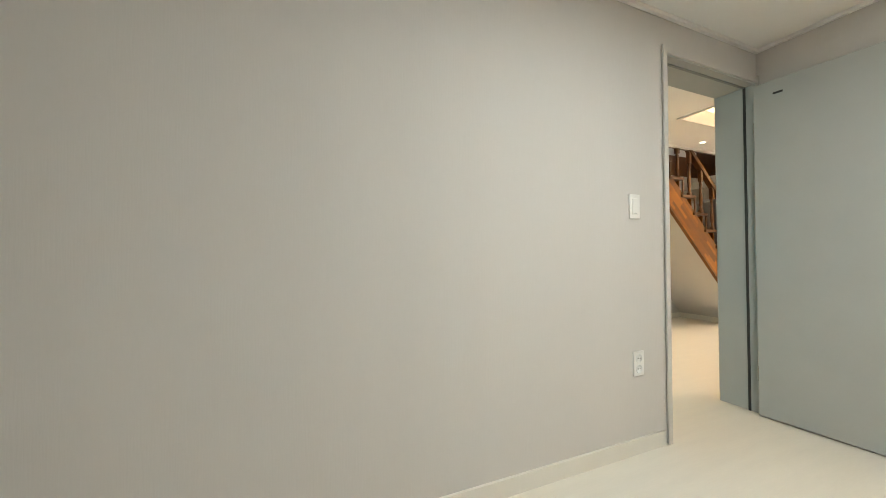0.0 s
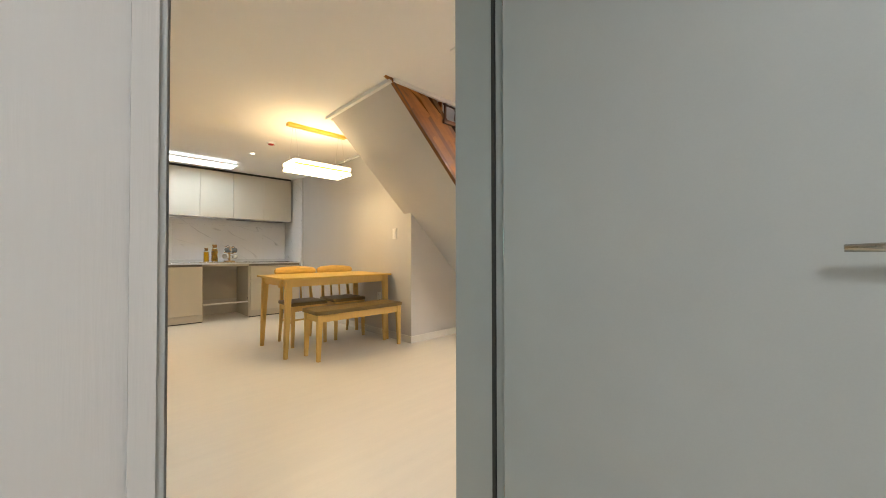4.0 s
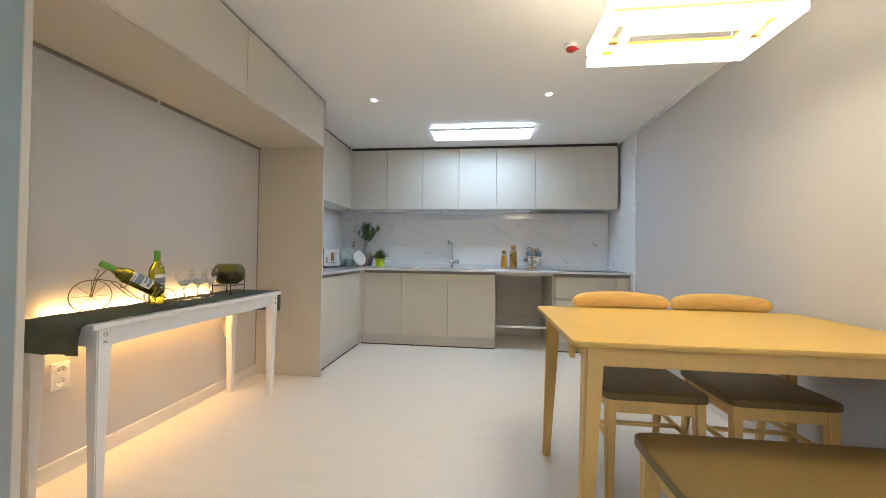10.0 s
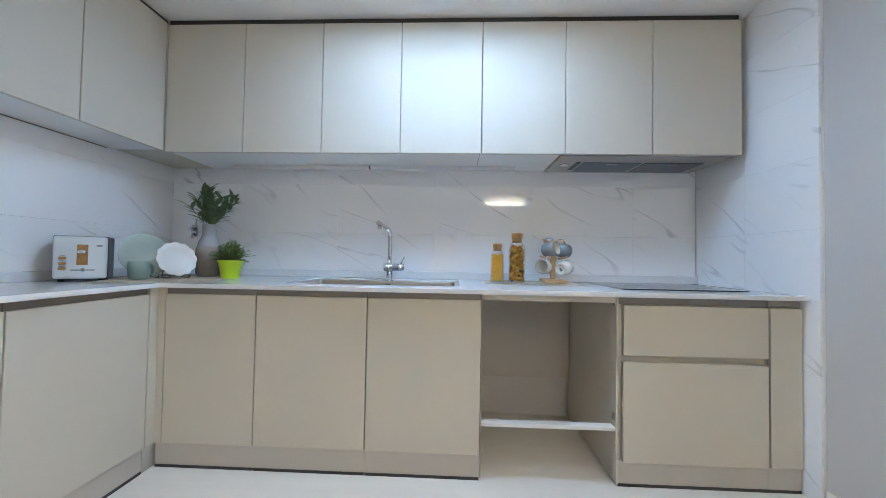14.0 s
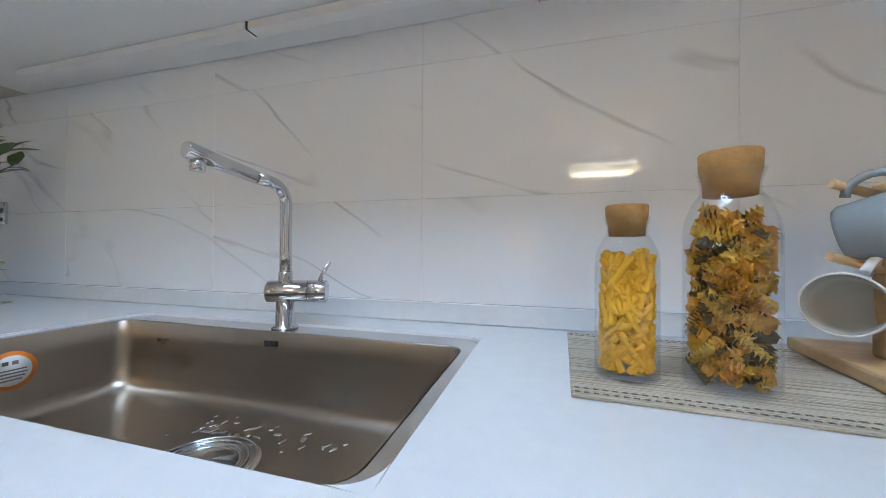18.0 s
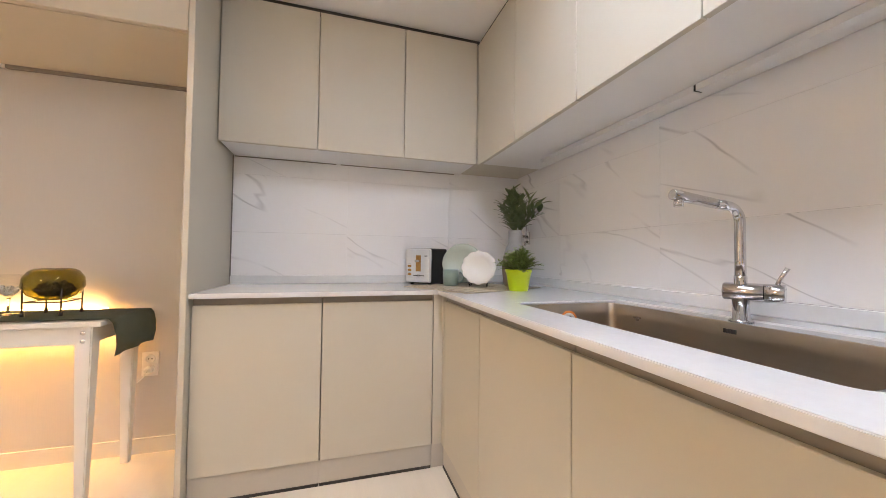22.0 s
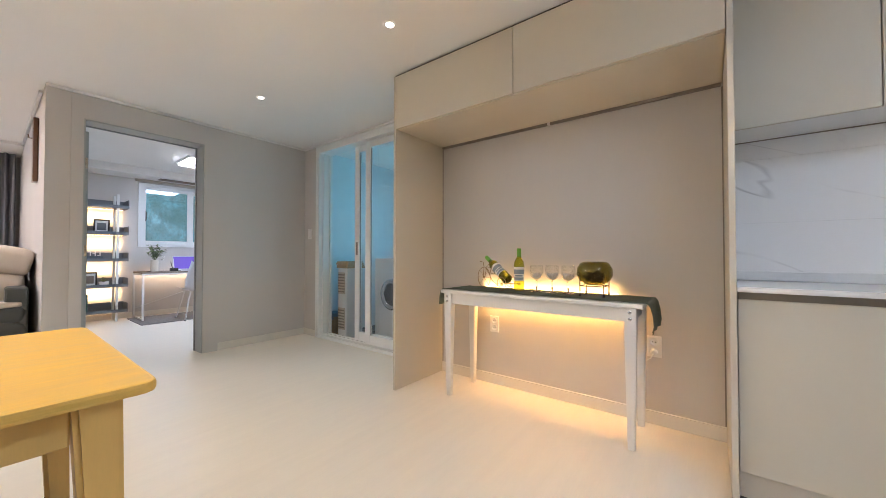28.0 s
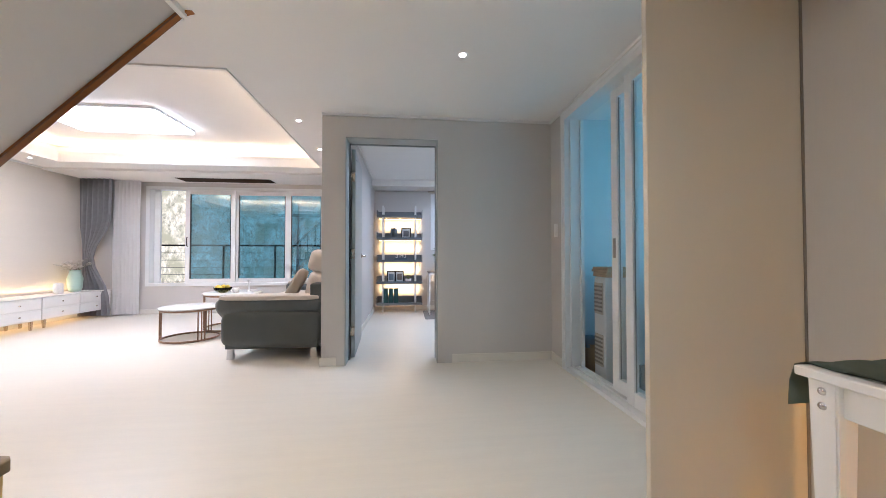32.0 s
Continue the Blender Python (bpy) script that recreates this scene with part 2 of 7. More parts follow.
M_CLEAR = thin_glass("clear_glass", (0.985, 0.99, 0.99))
M_PANEGLASS = glass("pane_glass", (1, 1, 1))
M_TINT = glass("tinted_window", (0.15, 0.38, 0.55), 0.0, 2.3)
M_SMOKE = glass("olive_glass", (0.46, 0.44, 0.13), 0.0)
M_BOTTLE = glass("wine_bottle_glass", (0.45, 0.50, 0.04), 0.0)
M_BOTTLED = glass("dark_bottle_glass", (0.22, 0.24, 0.02), 0.0)
M_CORK = mat("cork", (0.40, 0.21, 0.058), 0.8, var=0.25, scale=60, bump=0.5, bscale=200)
M_PENNE = mat("penne", (0.84, 0.46, 0.012), 0.5, var=0.1, scale=20, island=0.12)
M_FUS_O = mat("fusilli_orange", (0.70, 0.33, 0.02), 0.55, var=0.15)
M_FUS_Y = mat("fusilli_yellow", (0.74, 0.46, 0.05), 0.55, var=0.15)
M_FUS_G = mat("fusilli_green", (0.15, 0.105, 0.03), 0.6, var=0.2)
M_PINE = mat("light_wood", (0.62, 0.40, 0.19), 0.5, var=0.15, scale=8, stretch=(1, 8, 8), bump=0.05, bscale=60)
M_MUGGREY = mat("grey_blue_glaze", (0.29, 0.315, 0.32), 0.22, var=0.05)
M_MUGWHITE = mat("white_glaze", (0.80, 0.77, 0.72), 0.18, var=0.02)
M_MUGIN = mat("cream_glaze", (0.70, 0.66, 0.58), 0.25, var=0.03)
M_SAGE = mat("sage_glaze", (0.27, 0.36, 0.31), 0.3, var=0.06)
M_SAGEPL = mat("pale_sage_glaze", (0.46, 0.52, 0.44), 0.25, var=0.05)
M_LIME = mat("lime_plastic", (0.62, 0.80, 0.02), 0.35, var=0.02)
M_GREYVASE = mat("grey_ceramic", (0.36, 0.35, 0.34), 0.6, var=0.08, bump=0.2, bscale=80)
M_TAUPE = mat("taupe_ceramic", (0.33, 0.27, 0.22), 0.65, var=0.1)
M_LEAF = mat("dark_leaf", (0.145, 0.205, 0.08), 0.45, var=0.3, scale=30, island=0.2)
M_LEAF2 = mat("bright_leaf", (0.20, 0.29, 0.05), 0.5, var=0.3, scale=30)
M_STEM = mat("stem", (0.14, 0.16, 0.05), 0.6, var=0.2)
M_BLACK = mat("black_plastic", (0.018, 0.017, 0.017), 0.35, var=0.1)
M_BLKMETAL = mat("black_wire", (0.03, 0.028, 0.025), 0.4, 0.6, var=0.1)
M_BRONZE = mat("bronze_wire", (0.24, 0.17, 0.10), 0.3, 0.9, var=0.1)
M_CLOTH = mat("green_cloth", (0.18, 0.22, 0.18), 0.9, var=0.12, scale=12, bump=0.5, bscale=500)
M_LABEL = mat("label_paper", (0.74, 0.74, 0.72), 0.7, var=0.02)
M_LABELB = mat("label_print", (0.22, 0.27, 0.33), 0.7, var=0.03)
M_CAP = mat("green_capsule", (0.13, 0.36, 0.03), 0.35, var=0.05)
M_MAT = mat("woven_mat", (0.46, 0.39, 0.29), 0.9, var=0.35, scale=40, bump=0.8, bscale=300, stretch=(1, 6, 1))
M_STONE = mat("white_pebble", (0.68, 0.69, 0.70), 0.5, var=0.1)
M_RED = mat("red_plastic", (0.55, 0.03, 0.02), 0.35, var=0.03)
M_GOLD = mat("gold_bar", (0.75, 0.48, 0.10), 0.35, 0.6, var=0.03)
M_SOFA = mat("dark_green_grey_leather", (0.075, 0.085, 0.083), 0.42, var=0.08, bump=0.3, bscale=300)
M_SOFAL = mat("cream_leather", (0.60, 0.53, 0.46), 0.5, var=0.06, bump=0.3, bscale=250)
M_CUSH = mat("taupe_fabric", (0.27, 0.22, 0.18), 0.9, var=0.08, bump=0.5, bscale=400)
M_CURT = mat("grey_curtain", (0.20, 0.20, 0.21), 0.9, var=0.1, scale=20, bump=0.4, bscale=500)
M_MARBLE_T = mat("white_marble_top", (0.78, 0.77, 0.75), 0.2, var=0.05, scale=5)
M_SHELF = mat("grey_metal_shelf", (0.16, 0.17, 0.185), 0.45, 0.2, var=0.05)
M_BOOK = mat("book_cover", (0.10, 0.13, 0.15), 0.7, var=0.1, island=0.5)
M_BOOKG = mat("green_binder", (0.03, 0.09, 0.08), 0.6, var=0.08)
M_RUG = mat("grey_rug", (0.22, 0.20, 0.19), 0.95, var=0.25, scale=30, bump=0.8, bscale=200)
M_CARD = mat("cardboard", (0.42, 0.31, 0.20), 0.85, var=0.12)
M_WASH = mat("appliance_white", (0.70, 0.72, 0.73), 0.35, var=0.03)
M_HOOD = mat("hood_steel", (0.42, 0.40, 0.38), 0.35, 0.8, var=0.04)
M_ORANGE = mat("orange_print", (0.80, 0.24, 0.03), 0.5, var=0.03)
M_FRUIT = mat("yellow_fruit", (0.60, 0.45, 0.04), 0.4, var=0.3, scale=20)
M_SCREEN = glow("laptop_screen", (0.10, 0.06, 0.30), 0.8)
M_ROSE = mat("rose_bar", (0.32, 0.19, 0.11), 0.35, 0.5, var=0.05)
M_UPSTAND = mat("quartz_upstand", (0.76, 0.765, 0.77), 0.15, var=0.03, scale=40)
M_SLOT = mat("brown_slot", (0.045, 0.028, 0.018), 0.9, spec=0.1)
M_WALLE = mat("cream_wallpaper", (0.66, 0.61, 0.54), 0.85, var=0.04, scale=3.0, bump=0.2, bscale=160, stretch=(1, 0.08, 1))
M_SEAL = mat("grey_seal", (0.27, 0.28, 0.28), 0.7)
M_HOBGLASS = mat("hob_glass", (0.015, 0.015, 0.016), 0.04, var=0.05)
M_CUSHT = mat("beige_fabric", (0.42, 0.35, 0.28), 0.9, var=0.08, bump=0.5, bscale=400)
M_MINT = mat("mint_vase", (0.45, 0.62, 0.55), 0.3, var=0.05)
M_BACKSEAT = mat("wood_back", (0.72, 0.46, 0.135), 0.4, var=0.16, scale=6, stretch=(1.5, 10, 10), bump=0.05, bscale=50)
M_L_DOWN = glow("downlight_glow", (1.0, 0.93, 0.82), 14)
M_L_PEND = glow("pendant_glow", (1.0, 0.875, 0.59), 9)
M_L_KIT = glow("kitchen_panel_glow", (0.80, 0.91, 1.0), 7)
M_L_LIV = glow("living_panel_glow", (0.97, 0.98, 1.0), 9)
M_L_STUDY = glow("study_panel_glow", (0.97, 0.98, 1.0), 5)
M_BARK = mat("pale_bark", (0.42, 0.39, 0.34), 0.9, var=0.2)
M_PINELEAF = mat("pine_needles", (0.07, 0.14, 0.08), 0.7, var=0.3)
M_MATDARK = mat("mat_dark_thread", (0.16, 0.14, 0.12), 0.9, var=0.2)
M_MATPALE = mat("mat_pale_thread", (0.56, 0.50, 0.40), 0.9, var=0.2)
M_L_STRIP = glow("warm_strip_glow", (1.0, 0.62, 0.24), 9)


def tile_material():
    """White polished tile with thin grey veins; every tile takes its own piece of the stone."""
    m = bpy.data.materials.new("marble_tile")
    m.use_nodes = True
    n, l = m.node_tree.nodes, m.node_tree.links
    b = n["Principled BSDF"]
    b.inputs["Roughness"].default_value = 0.03
    tc, info = n.new("ShaderNodeTexCoord"), n.new("ShaderNodeObjectInfo")
    off = n.new("ShaderNodeVectorMath")
    off.operation = "MULTIPLY_ADD"
    comb = n.new("ShaderNodeCombineXYZ")
    for i in range(3):
        l.new(info.outputs["Random"], comb.inputs[i])
    l.new(comb.outputs[0], off.inputs[0])
    off.inputs[1].default_value = (37.0, 53.0, 71.0)
    l.new(tc.outputs["Object"], off.inputs[2])
    rot = n.new("ShaderNodeMapping")
    rot.vector_type = "TEXTURE"
    rot.inputs["Rotation"].default_value = (0, radians(31), 0)
    rot.inputs["Scale"].default_value = (1.9, 0.5, 0.42)
    l.new(off.outputs[0], rot.inputs[0])
    warp = n.new("ShaderNodeTexNoise")
    warp.inputs["Scale"].default_value = 1.7
    warp.inputs["Detail"].default_value = 3.0
    warp.inputs["Roughness"].default_value = 0.36
    warp.inputs["Distortion"].default_value = 0.25
    l.new(rot.outputs[0], warp.inputs["Vector"])
    sub = n.new("ShaderNodeMath")
    sub.operation = "SUBTRACT"
    l.new(warp.outputs[0], sub.inputs[0])
    sub.inputs[1].default_value = 0.5
    ab = n.new("ShaderNodeMath")
    ab.operation = "ABSOLUTE"
    l.new(sub.outputs[0], ab.inputs[0])
    vein = n.new("ShaderNodeMapRange")
    vein.inputs["From Min"].default_value = 0.0
    vein.inputs["From Max"].default_value = 0.011
    vein.inputs["To Min"].default_value = 1.0
    vein.inputs["To Max"].default_value = 0.0
    l.new(ab.outputs[0], vein.inputs["Value"])
    gate = n.new("ShaderNodeTexNoise")
    gate.inputs["Scale"].default_value = 3.0
    l.new(off.outputs[0], gate.inputs["Vector"])
    g2 = n.new("ShaderNodeMapRange")
    g2.inputs["From Min"].default_value = 0.46
    g2.inputs["From Max"].default_value = 0.66
    l.new(gate.outputs[0], g2.inputs["Value"])
    mul = n.new("ShaderNodeMath")
    mul.operation = "MULTIPLY"
    l.new(vein.outputs[0], mul.inputs[0])
    l.new(g2.outputs[0], mul.inputs[1])
    mix = n.new("ShaderNodeMix")
    mix.data_type = "RGBA"
    l.new(mul.outputs[0], mix.inputs["Factor"])
    mix.inputs["A"].default_value = (0.90, 0.90, 0.905, 1)
    mix.inputs["B"].default_value = (0.60, 0.59, 0.60, 1)
    l.new(mix.outputs["Result"], b.inputs["Base Color"])
    return m


M_TILE = tile_material()


def sheer_material():
    m = bpy.data.materials.new("sheer_curtain")
    m.use_nodes = True
    n, l = m.node_tree.nodes, m.node_tree.links
    b = n["Principled BSDF"]
    b.inputs["Base Color"].default_value = (0.85, 0.84, 0.84, 1)
    b.inputs["Roughness"].default_value = 0.9
    tr = n.new("ShaderNodeBsdfTranslucent")
    tr.inputs["Color"].default_value = (0.85, 0.85, 0.86, 1)
    mx = n.new("ShaderNodeMixShader")
    mx.inputs[0].default_value = 0.45
    l.new(b.outputs[0], mx.inputs[1])
    l.new(tr.outputs[0], mx.inputs[2])
    l.new(mx.outputs[0], n["Material Output"].inputs[0])
    return m


M_SHEER = sheer_material()


def backdrop_material(name, a, b_, c, strength):
    """Far wooded hillside: a glowing distance with blotches and upright streaks."""
    m = bpy.data.materials.new(name)
    m.use_nodes = True
    n, l = m.node_tree.nodes, m.node_tree.links
    tc = n.new("ShaderNodeTexCoord")
    mp = n.new("ShaderNodeMapping")
    mp.inputs["Scale"].default_value = (0.8, 0.8, 0.55)
    l.new(tc.outputs["Object"], mp.inputs[0])
    n1, n2 = n.new("ShaderNodeTexNoise"), n.new("ShaderNodeTexNoise")
    n1.inputs["Scale"].default_value, n1.inputs["Detail"].default_value = 2.2, 10
    n1.inputs["Roughness"].default_value = 0.75
    n2.inputs["Scale"].default_value, n2.inputs["Detail"].default_value = 0.5, 4
    l.new(mp.outputs[0], n1.inputs["Vector"])
    l.new(tc.outputs["Object"], n2.inputs["Vector"])
    r1 = n.new("ShaderNodeValToRGB")
    r1.color_ramp.elements[0].position, r1.color_ramp.elements[1].position = 0.38, 0.62
    r1.color_ramp.elements[0].color, r1.color_ramp.elements[1].color = (*a, 1), (*b_, 1)
    l.new(n1.outputs[0], r1.inputs[0])
    mix = n.new("ShaderNodeMix")
    mix.data_type = "RGBA"
    gate = n.new("ShaderNodeMapRange")
    gate.inputs["From Min"].default_value, gate.inputs["From Max"].default_value = 0.45, 0.62
    l.new(n2.outputs[0], gate.inputs["Value"])
    l.new(gate.outputs[0], mix.inputs["Factor"])
    l.new(r1.outputs[0], mix.inputs["A"])
    mix.inputs["B"].default_value = (*c, 1)
    # emission in place of daylight falling on the hillside
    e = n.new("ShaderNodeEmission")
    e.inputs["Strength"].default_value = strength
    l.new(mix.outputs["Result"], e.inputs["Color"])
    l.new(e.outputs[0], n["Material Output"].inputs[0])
    return m


def rounded_slab(x0, x1, y0, y1, z0, z1, r, seg=6, edge=0.004):
    """A slab with rounded corners seen from above and softened edges."""
    pts = []
    for cx, cy, a0 in ((x1 - r, y1 - r, 0), (x0 + r, y1 - r, 90), (x0 + r, y0 + r, 180), (x1 - r, y0 + r, 270)):
        for i in range(seg + 1):
            a = radians(a0 + 90 * i / seg)
            pts.append((cx + r * math.cos(a), cy + r * math.sin(a)))
    bm = prism(pts, "z", z0, z1)
    if edge:
        es = [e for e in bm.edges if abs(e.verts[0].co.z - e.verts[1].co.z) < 1e-6]
        bmesh.ops.bevel(bm, geom=es, offset=edge, segments=2, profile=0.6, affect="EDGES")
    return bm


def taper_leg(bm, x, y, z0, z1, top, bot, dx=0.0, dy=0.0, bev=0.004):
    """A square leg, wide at the top, that leans by dx, dy at its foot."""
    vs = []
    for z, w, ox, oy in ((z0, bot, dx, dy), (z1, top, 0, 0)):
        vs.append([bm.verts.new((x + ox + sx * w / 2, y + oy + sy * w / 2, z)) for sx, sy in ((-1, -1), (1, -1), (1, 1), (-1, 1))])
    a, b = vs
    fs = [bm.faces.new(a[::-1]), bm.faces.new(b)] + [bm.faces.new((a[i], a[(i + 1) % 4], b[(i + 1) % 4], b[i])) for i in range(4)]
    if bev:
        bmesh.ops.bevel(bm, geom=[e for e in {e for f in fs for e in f.edges} if abs(e.verts[0].co.z - e.verts[1].co.z) > 0.05], offset=bev, segments=2, affect="EDGES")
    return bm


def cushion(x0, x1, y0, y1, z0, z1, puff=0.6, n=10, m=None, e=6.0):
    """A soft padded block: swollen top, rounded sides."""
    bm = bx(bmesh.new(), -1, 1, -1, 1, -1, 1)
    bmesh.ops.subdivide_edges(bm, edges=bm.edges[:], cuts=n, use_grid_fill=True)
    c, h = Vector(((x0 + x1) / 2, (y0 + y1) / 2, (z0 + z1) / 2)), Vector(((x1 - x0) / 2, (y1 - y0) / 2, (z1 - z0) / 2))
    k = min(h)
    for v in bm.verts:
        p = Vector(v.co)
        s = (abs(p.x) ** e + abs(p.y) ** e + abs(p.z) ** e) ** (1 / e)
        u = p / s
        w = (1 - u.x ** 4) * (1 - u.y ** 4)
        v.co = Vector((u.x * h.x, u.y * h.y, u.z * (h.z * (1 - puff * 0.35) + puff * 0.35 * h.z * w))) + c
    for f in bm.faces:
        f.smooth = True
    if m is not None:
        bm.transform(m)
    return bm


def welded(xs, ys, keep, z0, z1, edge=0.0):
    """A slab made of the kept cells of a grid, with no seams between them."""
    bm = bmesh.new()
    vs = {}

    def v(i, j):
        if (i, j) not in vs:
            vs[i, j] = bm.verts.new((xs[i], ys[j], z1))
        return vs[i, j]
    for i in range(len(xs) - 1):
        for j in range(len(ys) - 1):
            if keep(i, j):
                bm.faces.new((v(i, j), v(i + 1, j), v(i + 1, j + 1), v(i, j + 1)))
    r = bmesh.ops.extrude_face_region(bm, geom=bm.faces[:])
    bmesh.ops.translate(bm, vec=(0, 0, z0 - z1), verts=[g for g in r["geom"] if isinstance(g, bmesh.types.BMVert)])
    bmesh.ops.recalc_face_normals(bm, faces=bm.faces)
    if edge:
        es = [e for e in bm.edges if len(e.link_faces) == 2 and e.calc_face_angle(0) > 1.0]
        bmesh.ops.bevel(bm, geom=es, offset=edge, segments=2, affect="EDGES")
    return bm


def letters(name, text, size, m, material, parent, depth=0.0004):
    """Printed words, as thin raised letters."""
    cu = bpy.data.curves.new(name, "FONT")
    cu.body, cu.size, cu.align_x, cu.align_y, cu.extrude = text, size, "CENTER", "CENTER", depth
    cu.materials.append(material)
    ob = new(name, cu)
    ob.parent = parent
    ob.matrix_basis = m
    return ob

# ---- the plan, in metres ----
H = 2.285                      # ceiling
XN, YN0, YN1 = 0.615, 2.18, 4.09   # front of the niche cabinet and its two ends
XL = 0.05                      # wall behind niche and kitchen
XR = 3.47                      # dining wall
YB = 5.82                      # kitchen wall, face of the tiles
YW = -0.21                     # study face of the door wall
DX0, DX1, DZ = 1.085, 1.955, 2.085  # study doorway
XE, YS = 6.68, -3.2             # east wall, window wall
YST0, YST1 = 1.30, 2.285       # stair flight, south and north sides
SL, SX = 0.968, 2.583          # slope of the flight, where its underside meets the ceiling


def soffit(x):
    return H - SL * (x - SX)


# ---- floors ----
struct("floor", row([(-2.2, 7.1, YS - 0.2, 0.0, -0.12, 0), (-0.02, 7.1, 0, 6.0, -0.12, 0)]), M_FLOOR, "pale whitewashed vinyl plank floor")
struct("floor_utility", row([(-1.7, -0.02, 0, 2.6, -0.16, -0.05)]), M_UFLOOR, "dark grey tiled utility floor")

# ---- walls ----
struct("wall_door", row([(-2.2, DX0, YW, 0, 0, H), (DX1, 2.15, YW, 0, 0, H), (DX0, DX1, YW, 0, DZ, H)]), M_WALL, "greige wallpapered wall round the study door")
struct("wall_study_living", row([(1.97, 2.15, YS, YW, 0, H)]), M_WALL, "greige wallpapered partition")
SY0, SY1, SZ = 0.295, 2.160, 2.225   # sliding door opening
struct("wall_west", row([(-0.14, 0, 0, SY0, 0, H), (-0.14, 0, SY0, SY1, SZ, H), (-0.14, 0, SY1, YN0, 0, H), (-0.14, XL, YN0, 6.0, 0, H)]), M_WALL, "greige wallpapered wall")
struct("wall_kitchen", row([(XL, XR + 0.14, YB + 0.012, YB + 0.15, 0, H)]), M_WALL, "wall behind the kitchen tiles")
struct("wall_dining", row([(XR, XR + 0.14, 2.155, YB + 0.012, 0, 4.7)]), M_WALL, "greige wallpapered dining wall")
struct("wall_east", row([(XE, XE + 0.14, YS, 2.25, 0, H), (XE, XE + 0.14, 3.1, 4.2, 0, H), (XE, XE + 0.14, 2.25, 3.1, 2.05, H)]), M_WALLE, "pale wallpapered wall of the living room")
struct("wall_entry_north", row([(XR + 0.14, XE + 1.6, 3.9, 4.04, 0, H)]), M_WALL, "greige wall of the entry")
struct("wall_entry_back", row([(XE + 1.4, XE + 1.54, 1.6, 3.9, 0, 0.9), (XE + 1.4, XE + 1.54, 1.6, 2.5, 0.9, H), (XE + 1.4, XE + 1.54, 3.3, 3.9, 0.9, H), (XE + 1.4, XE + 1.54, 2.5, 3.3, 2.0, H),
                               (XE + 0.14, XE + 1.54, 1.48, 1.6, 0, H)]), M_WALL, "pale wall of the small back room")
XK = 4.86
struct("wall_under_stair", prism([(XR + 0.14, 0), (XK, 0), (XK, soffit(XK)), (XR + 0.14, soffit(XR + 0.14))], "y", 2.155, YST1), M_WALL, "greige wall under the stairs")
struct("wall_under_stair_end", row([(XK, XK + 0.05, YST0 + 0.02, 2.155, 0, soffit(XK) + 0.05)]), M_WALL, "low knee wall under the stairs")
struct("wall_stairwell", row([(XR + 0.14, 5.15, YST1, YST1 + 0.1, 0.0, 4.7)]), M_WALL, "pale wall beside the stairs")
struct("wall_upper", row([(2.0, 6.2, YST0 - 0.9, YST0 - 0.78, 2.7, 4.7), (1.9, 2.0, 0.4, 2.5, 2.7, 4.7), (6.2, 6.3, 0.4, 2.5, 2.7, 3.3), (6.2, 6.3, 0.4, 2.5, 4.3, 4.7),
                          (5.15, 6.3, YST1, YST1 + 0.1, 2.6, 4.7), (2.0, XR, YST1, YST1 + 0.1, 2.62, 4.7), (1.9, 6.3, 0.4, 2.5, 4.7, 4.8)]), M_WALL, "pale walls of the upper landing")
WX0, WX1, WZ0, WZ1 = 2.80, 5.80, 0.47, 2.175
struct("wall_window", row([(2.15, WX0, YS - 0.15, YS, 0, H + 0.3), (WX1, XE + 0.14, YS - 0.15, YS, 0, H + 0.3),
                           (WX0, WX1, YS - 0.15, YS, 0, WZ0), (WX0, WX1, YS - 0.15, YS, WZ1, H + 0.3)]), M_WALL, "grey wallpapered wall under the window")
TX0, TX1, TZ0, TZ1 = -0.95, 0.95, 1.10, 2.12
struct("wall_study_window", row([(-2.2, TX0, YS - 0.15, YS, 0, H), (TX1, 2.15, YS - 0.15, YS, 0, H),
                                 (TX0, TX1, YS - 0.15, YS, 0, TZ0), (TX0, TX1, YS - 0.15, YS, TZ1, H)]), M_WALL, "greige wallpapered window wall of the study")
struct("wall_study_west", row([(-2.2, -2.06, YS, YW, 0, H)]), M_WALL, "greige wallpapered study wall")
struct("wall_utility", row([(-1.7, -1.58, 0.0, 0.5, -0.05, H), (-1.7, -1.58, 2.2, 2.6, -0.05, H), (-1.7, -1.58, 0.5, 2.2, -0.05, 1.0), (-1.7, -1.58, 0.5, 2.2, 2.0, H),
                            (-1.58, -0.14, 2.48, 2.6, -0.05, H), (-1.58, -0.14, 0.003, 0.1, -0.05, H)]), M_UWALL, "white painted utility room walls")

# ---- ceilings ----
CX0, CX1, CY0, CY1 = 2.645, 6.12, -2.02, 0.70     # recessed tray of the living room
WL0, WL1 = 3.13, 5.55                             # stairwell
struct("ceiling", row([(-2.2, CX0, YS, CY1, H, H + 0.1), (-1.7, CX0, CY1, 6.0, H, H + 0.1), (CX0, WL0, CY1, 6.0, H, H + 0.1),
                       (CX1, XE + 0.2, YS, CY1, H, H + 0.1), (CX0, CX1, YS, CY0, H, H + 0.1), (WL0, XE + 1.6, CY1, YST0, H, H + 0.1),
                       (WL0, XE + 1.6, YST1, 6.0, H, H + 0.1), (WL1, XE + 1.6, YST0, YST1, H, H + 0.1)]), M_CEIL, "white papered ceiling")
